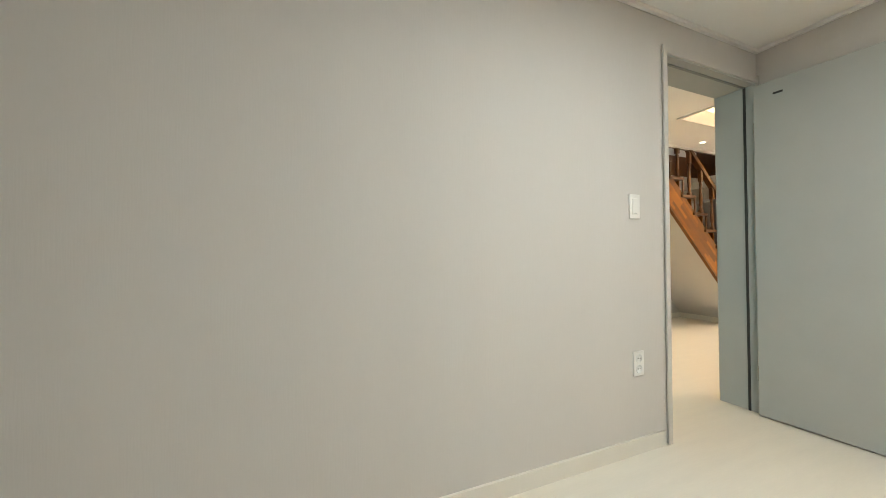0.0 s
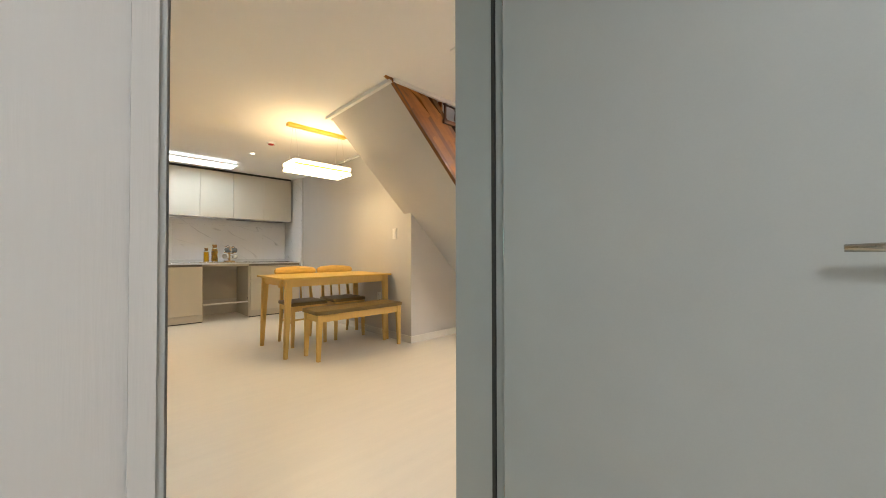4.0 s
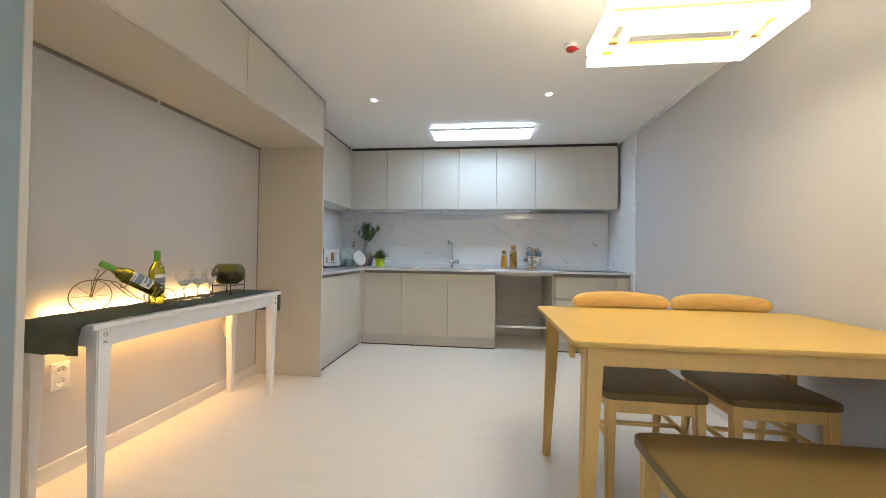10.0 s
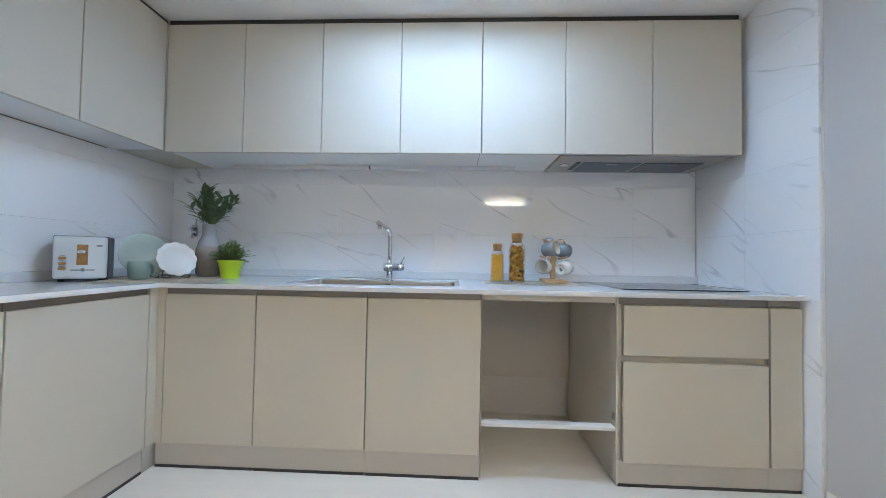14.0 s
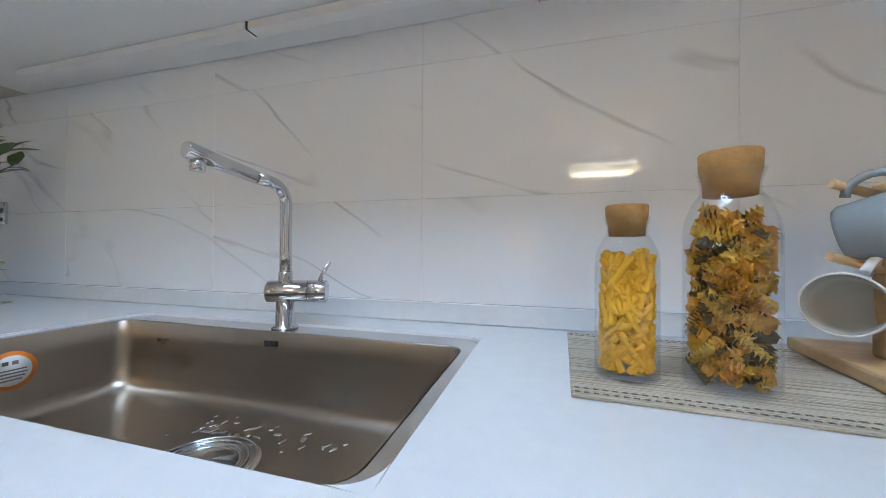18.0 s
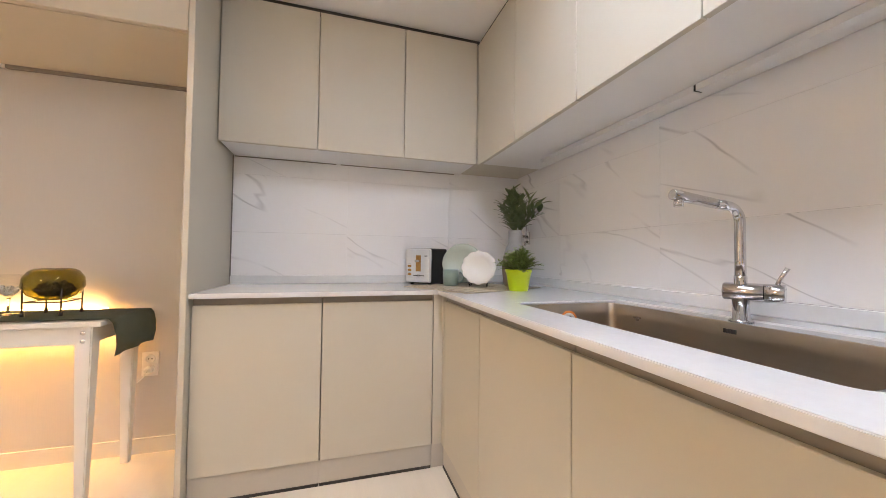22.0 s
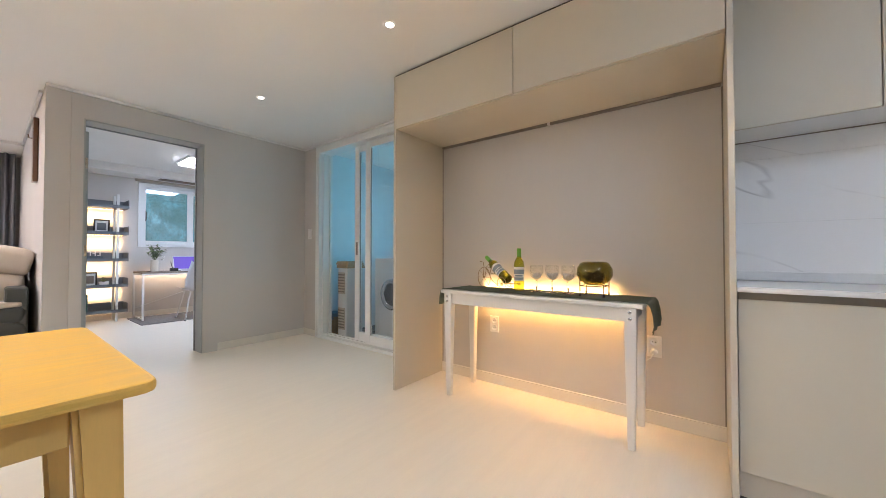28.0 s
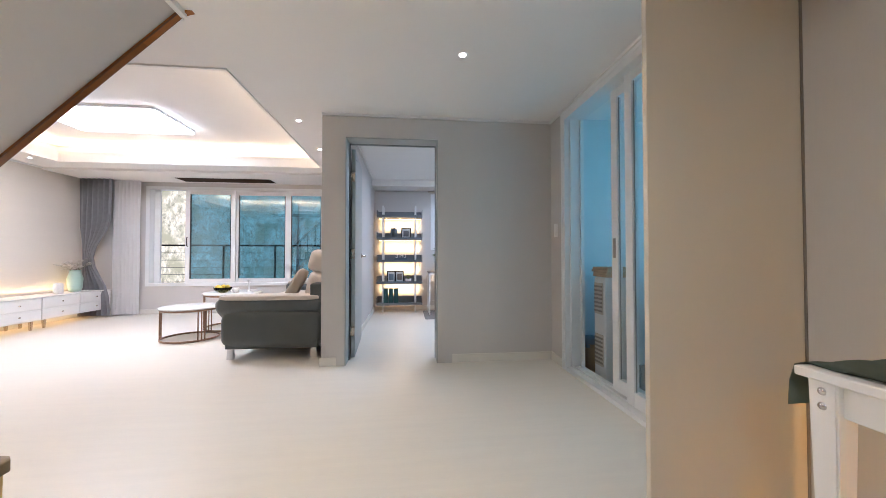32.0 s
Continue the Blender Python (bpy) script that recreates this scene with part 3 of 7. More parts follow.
struct("ceiling_tray", row([(CX0 - 0.25, CX1 + 0.25, CY0 - 0.25, CY1 + 0.25, H + 0.26, H + 0.3),
                            (CX0 - 0.3, CX0 - 0.25, CY0 - 0.3, CY1 + 0.3, H + 0.1, H + 0.3), (CX1 + 0.25, CX1 + 0.3, CY0 - 0.3, CY1 + 0.3, H + 0.1, H + 0.3),
                            (CX0 - 0.25, CX1 + 0.25, CY0 - 0.3, CY0 - 0.25, H + 0.1, H + 0.3), (CX0 - 0.25, CX1 + 0.25, CY1 + 0.25, CY1 + 0.3, H + 0.1, H + 0.3)]), M_CEIL, "white recessed ceiling tray")
# rim of the tray, a curb behind which the cove light sits
struct("trim_tray", row([(CX0 - 0.018, CX0 + 0.006, CY0 + 0.006, CY1 - 0.006, H - 0.012, H + 0.13), (CX1 - 0.006, CX1 + 0.018, CY0 + 0.006, CY1 - 0.006, H - 0.012, H + 0.13),
                         (CX0 - 0.018, CX1 + 0.018, CY0 - 0.018, CY0 + 0.006, H - 0.012, H + 0.13), (CX0 - 0.018, CX1 + 0.018, CY1 - 0.006, CY1 + 0.018, H - 0.012, H + 0.13)]), M_WHITE, "white rim of the ceiling tray")
struct("beam_study", row([(-2.06, 1.97, YS, -2.75, 2.175, H - 0.001)]), M_CEIL, "white boxed beam over the study window")
struct("beam_living", row([(2.15, XE, YS, -2.4, H - 0.035, H - 0.001)]), M_CEIL, "white dropped band over the living room window")

# ---- crown mouldings and baseboards ----
CR = 0.022
struct("trim_crown", row([(0.002, CR, 0.0, YN0, H - CR, H - 0.001), (0.0, 2.15, 0.002, CR, H - CR, H - 0.001), (XR - CR, XR - 0.002, YST1 + 0.03, 5.07, H - CR, H - 0.001),
                          (-2.05, 1.97, YW - CR, YW - 0.002, H - CR, H - 0.001), (1.97 - CR, 1.968, -2.75, YW - CR, H - CR, H - 0.001),
                          (2.152, 2.15 + CR, -2.4, YW, H - CR, H - 0.001), (XE - CR, XE - 0.002, -2.4, 2.2, H - CR, H - 0.001),
                          (SX - 0.03, SX, YST0 - 0.02, YST1 + 0.03, H - 0.03, H - 0.001), (SX, 2.9, YST0 - 0.05, YST0 - 0.032, H - 0.03, H - 0.001),
                          (2.9, 5.9, YST0 - 0.05, YST0 - 0.03, H - 0.03, H - 0.001), (SX, XR, YST1 + 0.005, YST1 + 0.03, H - 0.03, H - 0.001)]), M_WHITE, "white crown moulding")
BZ, BT = 0.075, 0.012
struct("baseboard", row([(0.0, BT, 0.0, SY0, 0, BZ), (0.0, 1.03, 0.0, BT, 0, BZ), (2.01, 2.15 + BT, 0.0, BT, 0, BZ), (2.15, 2.15 + BT, YS, 0.0, 0, BZ),
                         (XL, XL + BT, YN0 + 0.02, YN1 - 0.02, 0, BZ), (XR - BT, XR, 2.155 - BT, 5.06, 0, BZ), (XR - BT, XK - BT, 2.155 - BT, 2.155, 0, BZ),
                         (XK - BT, XK, YST0 + 0.02, 2.155, 0, BZ), (2.15, XE, YS, YS + BT, 0, BZ), (XE - BT, XE, YS, 2.2, 0, BZ),
                         (-2.06, 1.05, YW - BT, YW, 0, BZ), (1.97 - BT, 1.97, YS, YW - 0.0, 0, BZ), (-2.06, 1.97, YS, YS + BT, 0, BZ), (5.2, XE, 3.9 - BT, 3.9, 0, BZ)]), M_BASE, "cream painted baseboard")
# ---- fixed fittings: doors and windows ----
def study_door():
    """Frame fixed in the wall; the leaf hangs open into the study."""
    d = struct("door_1", row([(DX0, DX0 + 0.022, YW - 0.006, 0.006, 0, DZ), (DX1 - 0.022, DX1, YW - 0.006, 0.006, 0, DZ), (DX0 + 0.022, DX1 - 0.022, YW - 0.006, 0.006, DZ - 0.022, DZ)]), M_DOOR, "grey-blue film-wrapped door lining")
    part("casing", row([(0.965, DX0 + 0.012, 0.004, 0.016, 0, H - 0.03), (DX1 - 0.012, 2.015, 0.004, 0.016, 0, H - 0.03), (DX0 + 0.012, DX1 - 0.012, 0.004, 0.016, DZ - 0.012, H - 0.03)]), M_WALL, d, "greige flat casing on the hall side")
    part("study_casing", row([(1.068, DX0 + 0.012, YW - 0.016, YW - 0.007, 0, DZ + 0.03), (DX1 - 0.012, 1.968, YW - 0.016, YW - 0.007, 0, DZ + 0.03), (DX0 + 0.012, DX1 - 0.012, YW - 0.016, YW - 0.007, DZ - 0.012, DZ + 0.03)]), M_WALL, d)
    part("seal", row([(DX0 + 0.022, DX0 + 0.03, YW + 0.04, YW + 0.052, 0, DZ - 0.022), (DX0 + 0.03, DX1 - 0.03, YW + 0.04, YW + 0.052, DZ - 0.03, DZ - 0.022)]), M_SEAL, d, "grey rubber seal")
    part("hinge_seal", B(DX1 - 0.03, DX1 - 0.022, YW + 0.04, YW + 0.052, 0, DZ - 0.022), M_DARK, d, "dark rubber seal")
    leaf = thing("door_leaf", "grey-blue flush door leaf standing open into the study", "door", (1.925, YW - 0.02, 0.008), rz=3.0)
    w, t, h = 0.856, 0.036, 2.022
    part("panel", B(-t - 0.004, -0.004, -w, 0, 0, h, bev=0.002), M_DOOR, leaf)
    for z in (0.25, 1.0, 1.75):
        hg = part("hinge", tube([(-0.0, 0.006, z - 0.05), (-0.0, 0.006, z + 0.05)], 0.007), M_NICKEL, leaf, "nickel barrel hinge")
        part("hinge_leaf", B(-t, -0.003, 0.0004, 0.003, z - 0.045, z + 0.045), M_NICKEL, hg)
    hd = part("handle", lathe([(0, 0), (0.027, 0), (0.027, 0.008), (0.012, 0.012), (0.011, 0.05), (0.0, 0.05)], 24, pose(-t - 0.004, -w + 0.065, 0.98, 0, -90, 0)), M_NICKEL, leaf, "satin nickel lever handle")
    part("lever", tube([(-t - 0.05, -w + 0.065, 0.98), (-t - 0.055, -w + 0.085, 0.98), (-t - 0.052, -w + 0.13, 0.978), (-t - 0.05, -w + 0.20, 0.976)], [0.011, 0.010, 0.008, 0.006], 10), M_NICKEL, hd)
    part("latch_plate", B(-t + 0.004, -0.014, -w - 0.002, -w + 0.0005, 0.93, 1.03), M_NICKEL, leaf, "nickel latch plate")
    part("vent_slot", B(-t - 0.0065, -t - 0.0035, -0.14, -0.095, 1.935, 1.947), M_DARK, leaf, "small dark slot")


study_door()


def utility_slider():
    """White framed sliding door, one leaf slid open over the other."""
    d = struct("door_2", row([(-0.15, 0.018, SY0, SY0 + 0.035, 0.0, SZ), (-0.15, 0.018, SY1 - 0.022, SY1, 0.0, SZ), (-0.15, 0.018, SY0 + 0.035, SY1 - 0.035, SZ - 0.045, SZ), (-0.15, 0.018, SY0 + 0.035, SY1 - 0.035, 0.0, 0.03)]), M_PVC, "white sliding door frame to the utility room")
    part("casing", row([(0.001, 0.022, SY0 - 0.03, SY0, 0, SZ + 0.03), (0.001, 0.022, SY1, SY1 + 0.018, 0, SZ + 0.03), (0.001, 0.022, SY0, SY1, SZ, SZ + 0.03)]), M_PVC, d)
    part("track", row([(-0.06, -0.05, SY0 + 0.035, SY1 - 0.035, 0.03, 0.042), (-0.11, -0.10, SY0 + 0.035, SY1 - 0.035, 0.03, 0.042)]), M_PVC, d)
    part("frame_lip", row([(-0.15, -0.12, SY0 + 0.035, SY0 + 0.055, 0.03, SZ - 0.045), (-0.08, -0.03, SY0 + 0.035, SY0 + 0.05, 0.03, SZ - 0.045)]), M_PVC, d)
    for i, (xa, ya, yb) in enumerate(((-0.075, 1.10, SY1 - 0.023), (-0.125, 0.865, 1.82))):
        lf = thing("sliding_leaf", ("white sliding door leaf with a tall glass pane, slid shut" if i == 0 else "white sliding door leaf with a tall glass pane, slid open"), "sliding door", (xa, 0, 0.043), "utility sliding leaves")
        s, zt, x1 = 0.075, SZ - 0.05 - 0.043, 0.042
        bm = row([(0, x1, ya, ya + s, 0, zt), (0, x1, yb - s, yb, 0, zt), (0, x1, ya + s, yb - s, zt - 0.07, zt), (0, x1, ya + s, yb - s, 0, 0.09)], 0.003)
        part("frame", bm, M_PVC, lf)
        g = part("pane", B(0.016, 0.024, ya + s - 0.005, yb - s + 0.005, 0.085, zt - 0.065), M_PANEGLASS, lf, "clear glass pane")
        g.visible_shadow = False
        part("gasket", row([(0.0245, 0.030, ya + s, ya + s + 0.006, 0.09, zt - 0.07), (0.0245, 0.030, yb - s - 0.006, yb - s, 0.09, zt - 0.07)]), M_SEAL, lf)
        part("pull", B(x1 - 0.002, x1 + 0.003, (ya if i else yb - s) + 0.022, (ya if i else yb - s) + 0.050, 0.93, 1.07, bev=0.001), M_CHANNEL, lf, "recessed grey finger pull")


utility_slider()


# ---- wall plates ----
def wall_plate(name, label, cat, m, kind):
    p = thing(name, label, cat)
    p.matrix_basis = m
    part("plate", B(-0.036, 0.036, -0.061, 0.061, 0, 0.008, bev=0.003, seg=2), M_WHITE, p)
    if kind == "switch":
        part("rocker", B(-0.021, 0.021, -0.040, 0.040, 0.006, 0.012, bev=0.002), M_WHITE, p)
        part("marker", B(-0.009, 0.009, -0.036, -0.034, 0.0118, 0.0124), M_SHELF, p)
    else:
        for y in (-0.026, 0.026):
            r = part("socket", lathe([(0, 0.0085), (0.019, 0.0085), (0.020, 0.0105), (0.022, 0.0105), (0.0225, 0.007)], 24, Matrix.Translation((0, y, 0))), M_PVC, p)
            part("holes", row([(-0.010, -0.005, y - 0.0025, y + 0.0025, 0.0084, 0.0092), (0.005, 0.010, y - 0.0025, y + 0.0025, 0.0084, 0.0092)]), M_DARK, r)
    return p


wall_plate("light_switch", "white plastic light switch on the study wall", "switch", pose(0.845, YW, 1.237, 90, 0, 0), "switch")
wall_plate("wall_socket", "white plastic wall socket on the study wall", "socket", pose(0.86, YW, 0.447, 90, 0, 0), "socket")
wall_plate("light_switch", "white plastic light switch on the dining wall", "switch", pose(XR, 2.455, 1.21, 90, 0, -90), "switch")
wall_plate("wall_socket", "white plastic wall socket on the dining wall beside the table", "socket", pose(XR, 2.77, 0.452, 90, 0, -90), "socket")
wall_plate("light_switch", "white plastic light switch beside the sliding door", "switch", pose(0, 0.117, 1.225, 90, 0, 90), "switch")
wall_plate("wall_socket", "white plastic wall socket under the console table", "socket", pose(XL, 2.70, 0.45, 90, 0, 90), "socket")
wall_plate("wall_socket", "white plastic wall socket beside the console table", "socket", pose(XL, 3.745, 0.445, 90, 0, 90), "socket")


pg = thing("power_plug", "white plug with a thin cable in the wall socket", "plug", (XL + 0.0115, 3.745, 0.419))
part("body", tube([(0, 0, 0), (0.004, 0, 0), (0.022, 0, 0), (0.030, 0, -0.002)], [0.017, 0.0185, 0.0175, 0.010], 18), M_PVC, pg)
part("cable", tube([(0.028, 0, -0.002), (0.040, -0.010, -0.030), (0.030, -0.045, -0.060), (0.018, -0.075, 0.02), (0.006, -0.10, 0.16), (0.004, -0.11, 0.285)], 0.003, 8), M_PVC, pg)

# ---- niche cabinet ----
def niche_cabinet():
    c = thing("niche_cabinet", "tall greige film-wrapped cabinet bridging an open niche", "cabinet", (0, 0, 0))
    part("side_panel", B(0.001, XN, YN0, YN0 + 0.022, 0.0, H - 0.012, bev=0.002), M_CAB, c)
    part("side_panel", B(XL + 0.001, XN + 0.004, YN1 - 0.022, YN1, 0.0, H - 0.012, bev=0.002), M_CAB, c)
    part("body", B(XL + 0.001, XN - 0.024, YN0 + 0.024, YN1 - 0.024, 1.885, H - 0.012, bev=0.001), M_CAB, c)
    # near-black strip paints the shade between cabinet top and ceiling
    part("filler", B(0.03, XN - 0.012, YN0 + 0.003, YN1 - 0.003, H - 0.011, H - 0.001), M_DARK, c, "dark strip standing in for the shade under the ceiling")
    for a, b in ((YN0 + 0.025, 3.128), (3.133, YN1 - 0.025)):
        part("door", B(XN - 0.021, XN, a, b, 1.887, H - 0.016, bev=0.0015), M_CAB, c)
    for a, b in ((YN0 + 0.03, 3.122), (3.140, YN1 - 0.03)):
        part("light_rail", B(XL + 0.004, XL + 0.02, a, b, 1.868, 1.884), M_CHANNEL, c, "thin dark channel under the cabinet")
    part("rail_joint", B(XL + 0.003, XL + 0.021, 3.1225, 3.1395, 1.866, 1.884), M_WHITE, c, "small white joint of the channel")
    # shadow lines of the niche's back corners, added as thin dark strips
    for a in (YN0 + 0.0225, YN1 - 0.0285):
        part("corner_shadow_strip", B(XL + 0.001, XL + 0.006, a, a + 0.006, 0.078, 1.866), M_CHANNEL, c, "dark strip standing in for the shadow gap in the niche corner")


niche_cabinet()

# ---- kitchen ----
CT, CU = 0.848, 0.828            # worktop top and underside
FY, FX = 5.14, 0.575             # faces of the doors
DB, DT = 0.114, 0.797            # doors, bottom and top
SXA, SXB, SYA, SYB = 1.105, 1.966, 5.248, 5.692   # the sink


def base_unit(x0, x1, fronts, label, group="kitchen base units", side="back", hollow=False):
    """A base unit: body, plinth, grip channel and fronts; side 'left' stands on the west wall."""
    u = thing("base_cabinet", label, "cabinet", (0, 0, 0), group)
    g = 0.0022
    if side == "back":
        if hollow:
            part("body", row([(x0 + g, x1 - g, FY + 0.028, YB - 0.002, DB, 0.58), (x0 + g, x1 - g, FY + 0.028, SYA - 0.014, 0.58, CU - 0.002), (x0 + g, x1 - g, SYB + 0.014, YB - 0.002, 0.58, CU - 0.002)]
                             + ([(x0 + g, SXA - 0.014, SYA - 0.014, SYB + 0.014, 0.58, CU - 0.002)] if x0 < SXA - 0.02 else [])
                             + ([(SXB + 0.014, x1 - g, SYA - 0.014, SYB + 0.014, 0.58, CU - 0.002)] if x1 > SXB + 0.02 else [])), M_CAB, u)
        else:
            part("body", B(x0 + g, x1 - g, FY + 0.028, YB - 0.002, DB, CU - 0.002), M_CAB, u)
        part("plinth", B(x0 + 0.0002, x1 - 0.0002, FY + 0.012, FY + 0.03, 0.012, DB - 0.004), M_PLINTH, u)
        part("foot_seal", B(x0 + g, x1 - g, FY + 0.009, FY + 0.03, 0.0, 0.0118), M_DARK, u, "dark plinth seal")
        part("grip_channel", B(x0 + g, x1 - g, FY + 0.012, FY + 0.02, DT - 0.002, CU - 0.001), M_CHANNEL, u, "dark aluminium grip channel")
        for a, b, z0, z1 in fronts:
            part("drawer" if z1 - z0 < 0.5 else "door", B(a + g, b - g, FY, FY + 0.02, z0, z1, bev=0.0015), M_CAB, u)
    else:
        part("body", B(XL + 0.002, FX - 0.028, x0 + g, x1 - g, DB, CU - 0.002), M_CAB, u)
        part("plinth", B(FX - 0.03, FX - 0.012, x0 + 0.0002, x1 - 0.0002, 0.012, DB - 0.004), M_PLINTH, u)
        part("foot_seal", B(FX - 0.03, FX - 0.009, x0 + g, x1 - g, 0.0, 0.0118), M_DARK, u, "dark plinth seal")
        part("grip_channel", B(FX - 0.02, FX - 0.012, x0 + g, x1 - g, DT - 0.002, CU - 0.001), M_CHANNEL, u, "dark aluminium grip channel")
        for a, b, z0, z1 in fronts:
            part("door", B(FX - 0.02, FX, a + g, b - g, z0, z1, bev=0.0015), M_CAB, u)
    return u


base_unit(4.092, 4.588, [(4.092, 4.588, DB, DT)], "greige handleless base cabinet with one door beside the niche", side="left")
base_unit(4.588, 5.094, [(4.588, 5.094, DB, DT)], "greige handleless base cabinet with one door in the corner run", side="left")
base_unit(0.575, 1.038, [(0.610, 1.038, DB, DT)], "greige handleless corner base cabinet with one door")
fil = thing("corner_filler", "greige upright filler post in the kitchen corner", "filler panel", (0, 0, 0))
part("post", row([(FX - 0.02, FX, 5.096, FY + 0.019, DB, CU - 0.002), (FX, 0.608, FY, FY + 0.019, DB, CU - 0.002)]), M_CAB, fil)
part("plinth", B(FX - 0.03, FX - 0.012, 5.0955, FY + 0.03, 0.0, DB - 0.004), M_PLINTH, fil)
base_unit(1.038, 1.552, [(1.038, 1.552, DB, DT)], "greige handleless sink base cabinet door unit", hollow=True)
base_unit(1.552, 2.068, [(1.552, 2.068, DB, DT)], "greige handleless sink base cabinet beside the open bay", hollow=True)
base_unit(2.672, 3.312, [(2.690, 3.308, 0.572, DT - 0.006), (2.690, 3.308, DB - 0.008, 0.541)], "greige drawer cabinet with two drawers under the hob")
base_unit(3.312, 3.448, [(3.312, 3.448, DB - 0.008, DT - 0.006)], "narrow greige pull-out cabinet beside the tiled wall")
bay = thing("open_bay", "open appliance bay under the worktop with a thin white shelf", "bay", (0, 0, 0))
part("side_panel", B(2.070, 2.074, FY + 0.01, YB - 0.01, 0.01, CU - 0.002), M_CAB, bay)
part("side_panel", B(2.662, 2.670, FY + 0.004, YB - 0.01, 0.01, CU - 0.002), M_CAB, bay)
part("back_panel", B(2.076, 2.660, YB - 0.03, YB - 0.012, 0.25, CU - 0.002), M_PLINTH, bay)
part("rail", B(2.0755, 2.6605, FY + 0.012, FY + 0.05, 0.236, 0.254, bev=0.002), M_WHITE, bay, "thin white rail")
part("apron", B(2.076, 2.660, FY + 0.012, FY + 0.02, CU - 0.03, CU - 0.002), M_CAB, bay)
for z in (0.3, 0.8):
    part("bracket", B(2.655, 2.6605, FY + 0.016, FY + 0.03, z - 0.015, z + 0.015), M_CHANNEL, bay)

# worktop with the sink cut out
gx = [XL + 0.002, 0.608, SXA, SXB, 3.449]
gy = [4.092, 5.106, SYA, SYB, YB - 0.002]
worktop = thing("kitchen_worktop", "white quartz L-shaped worktop with a sink cut-out", "worktop", (0, 0, 0))
top = welded(gx, gy, lambda i, j: (i == 0 or j > 0) and not (i == 2 and j == 2), CU, CT, 0.002)
for cx, cy, sx_, sy_ in ((SXA, SYA, 1, 1), (SXB, SYA, -1, 1), (SXB, SYB, -1, -1), (SXA, SYB, 1, -1)):
    rr = 0.035
    fil_ = bmesh.new()
    arc = [(cx + sx_ * rr * (1 - math.cos(radians(a))), cy + sy_ * rr * (1 - math.sin(radians(a)))) for a in range(0, 91, 15)]
    prism([(cx - sx_ * 0.002, cy - sy_ * 0.002)] + arc, "z", CU + 0.0005, CT - 0.0003, fil_)
    part("cut_out_corner", fil_, M_QUARTZ, worktop)
part("slab", top, M_QUARTZ, worktop)
ups = thing("worktop_upstand", "low white quartz upstand along the tiled wall", "upstand", (0, 0, 0))
part("back_strip", B(XL + 0.022, 3.449, YB - 0.022, YB - 0.003, CT + 0.0005, CT + 0.045, bev=0.002), M_UPSTAND, ups)
part("side_strip", B(XL + 0.003, XL + 0.021, 4.094, YB - 0.003, CT + 0.0005, CT + 0.045, bev=0.002), M_UPSTAND, ups)


def upper_unit(x0, x1, label, side="back"):
    u = thing("wall_cabinet", label, "cabinet", (0, 0, 0), "kitchen wall units")
    g = 0.002
    if side == "back":
        part("body", B(x0 + g, x1 - g, 5.438, YB - 0.002, 1.552, 2.252), M_CAB, u)
        part("door", B(x0 + g, x1 - g, 5.413, 5.433, 1.541, 2.250, bev=0.0015), M_CAB, u)
    else:
        part("body", B(XL + 0.002, 0.307, x0 + g, x1 - g, 1.552, 2.252), M_CAB, u)
        part("door", B(0.315, 0.335, x0 + g, x1 - g, 1.546, 2.256, bev=0.0015), M_CAB, u)
    return u


for a, b in zip((4.095, 4.540, 4.983), (4.540, 4.983, 5.408)):
    upper_unit(a, b, "greige handleless wall cabinet over the toaster", "left")
UX = [0.337, 0.777, 1.211, 1.640, 2.074, 2.513, 2.962, 3.413]
for a, b in zip(UX, UX[1:]):
    upper_unit(a, b, "greige handleless wall cabinet " + ("with the cooker hood below" if a > 2.4 else "over the tiled wall"))
cor = thing("corner_cabinet", "greige blind corner box between the wall cabinets", "cabinet", (0, 0, 0))
part("body", B(XL + 0.002, 0.334, 5.412, YB - 0.002, 1.552, 2.252), M_CAB, cor)
# shade over the wall cabinets, put in as a dark strip
cap = thing("cabinet_top_gap", "dark strip standing in for the shade above the wall cabinets", "filler panel", (0, 0, 0))
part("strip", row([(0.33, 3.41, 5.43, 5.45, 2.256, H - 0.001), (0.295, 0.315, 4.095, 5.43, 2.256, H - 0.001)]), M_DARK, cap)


def cooker_hood():
    h = thing("cooker_hood", "built-in cooker hood with grey steel underside", "cooker hood", (0, 0, 0))
    part("tray", B(2.50, 3.395, 5.44, YB - 0.02, 1.538, 1.5515, bev=0.002), M_HOOD, h)
    for a, b in ((2.66, 2.98), (3.0, 3.32)):
        f = part("filter", B(a, b, 5.56, 5.76, 1.533, 1.5378, bev=0.001), M_SHELF, h, "dark grease filter")
        part("latch", B((a + b) / 2 - 0.03, (a + b) / 2 + 0.03, 5.57, 5.585, 1.530, 1.5329), M_RIM, f)
    for x in (2.57,):
        k = part("lamp_ring", lathe([(0.020, 0), (0.032, 0), (0.032, -0.006), (0.024, -0.006), (0.020, -0.002)], 24, pose(x, 5.62, 1.538)), M_RIM, h)
        part("lens", lathe([(0, -0.001), (0.02, -0.001), (0.02, -0.003), (0, -0.003)], 20, pose(x, 5.62, 1.538)), M_WHITE, k)
    part("switch_bar", B(2.62, 2.645, 5.56, 5.72, 1.534, 1.5378), M_BLACK, h)


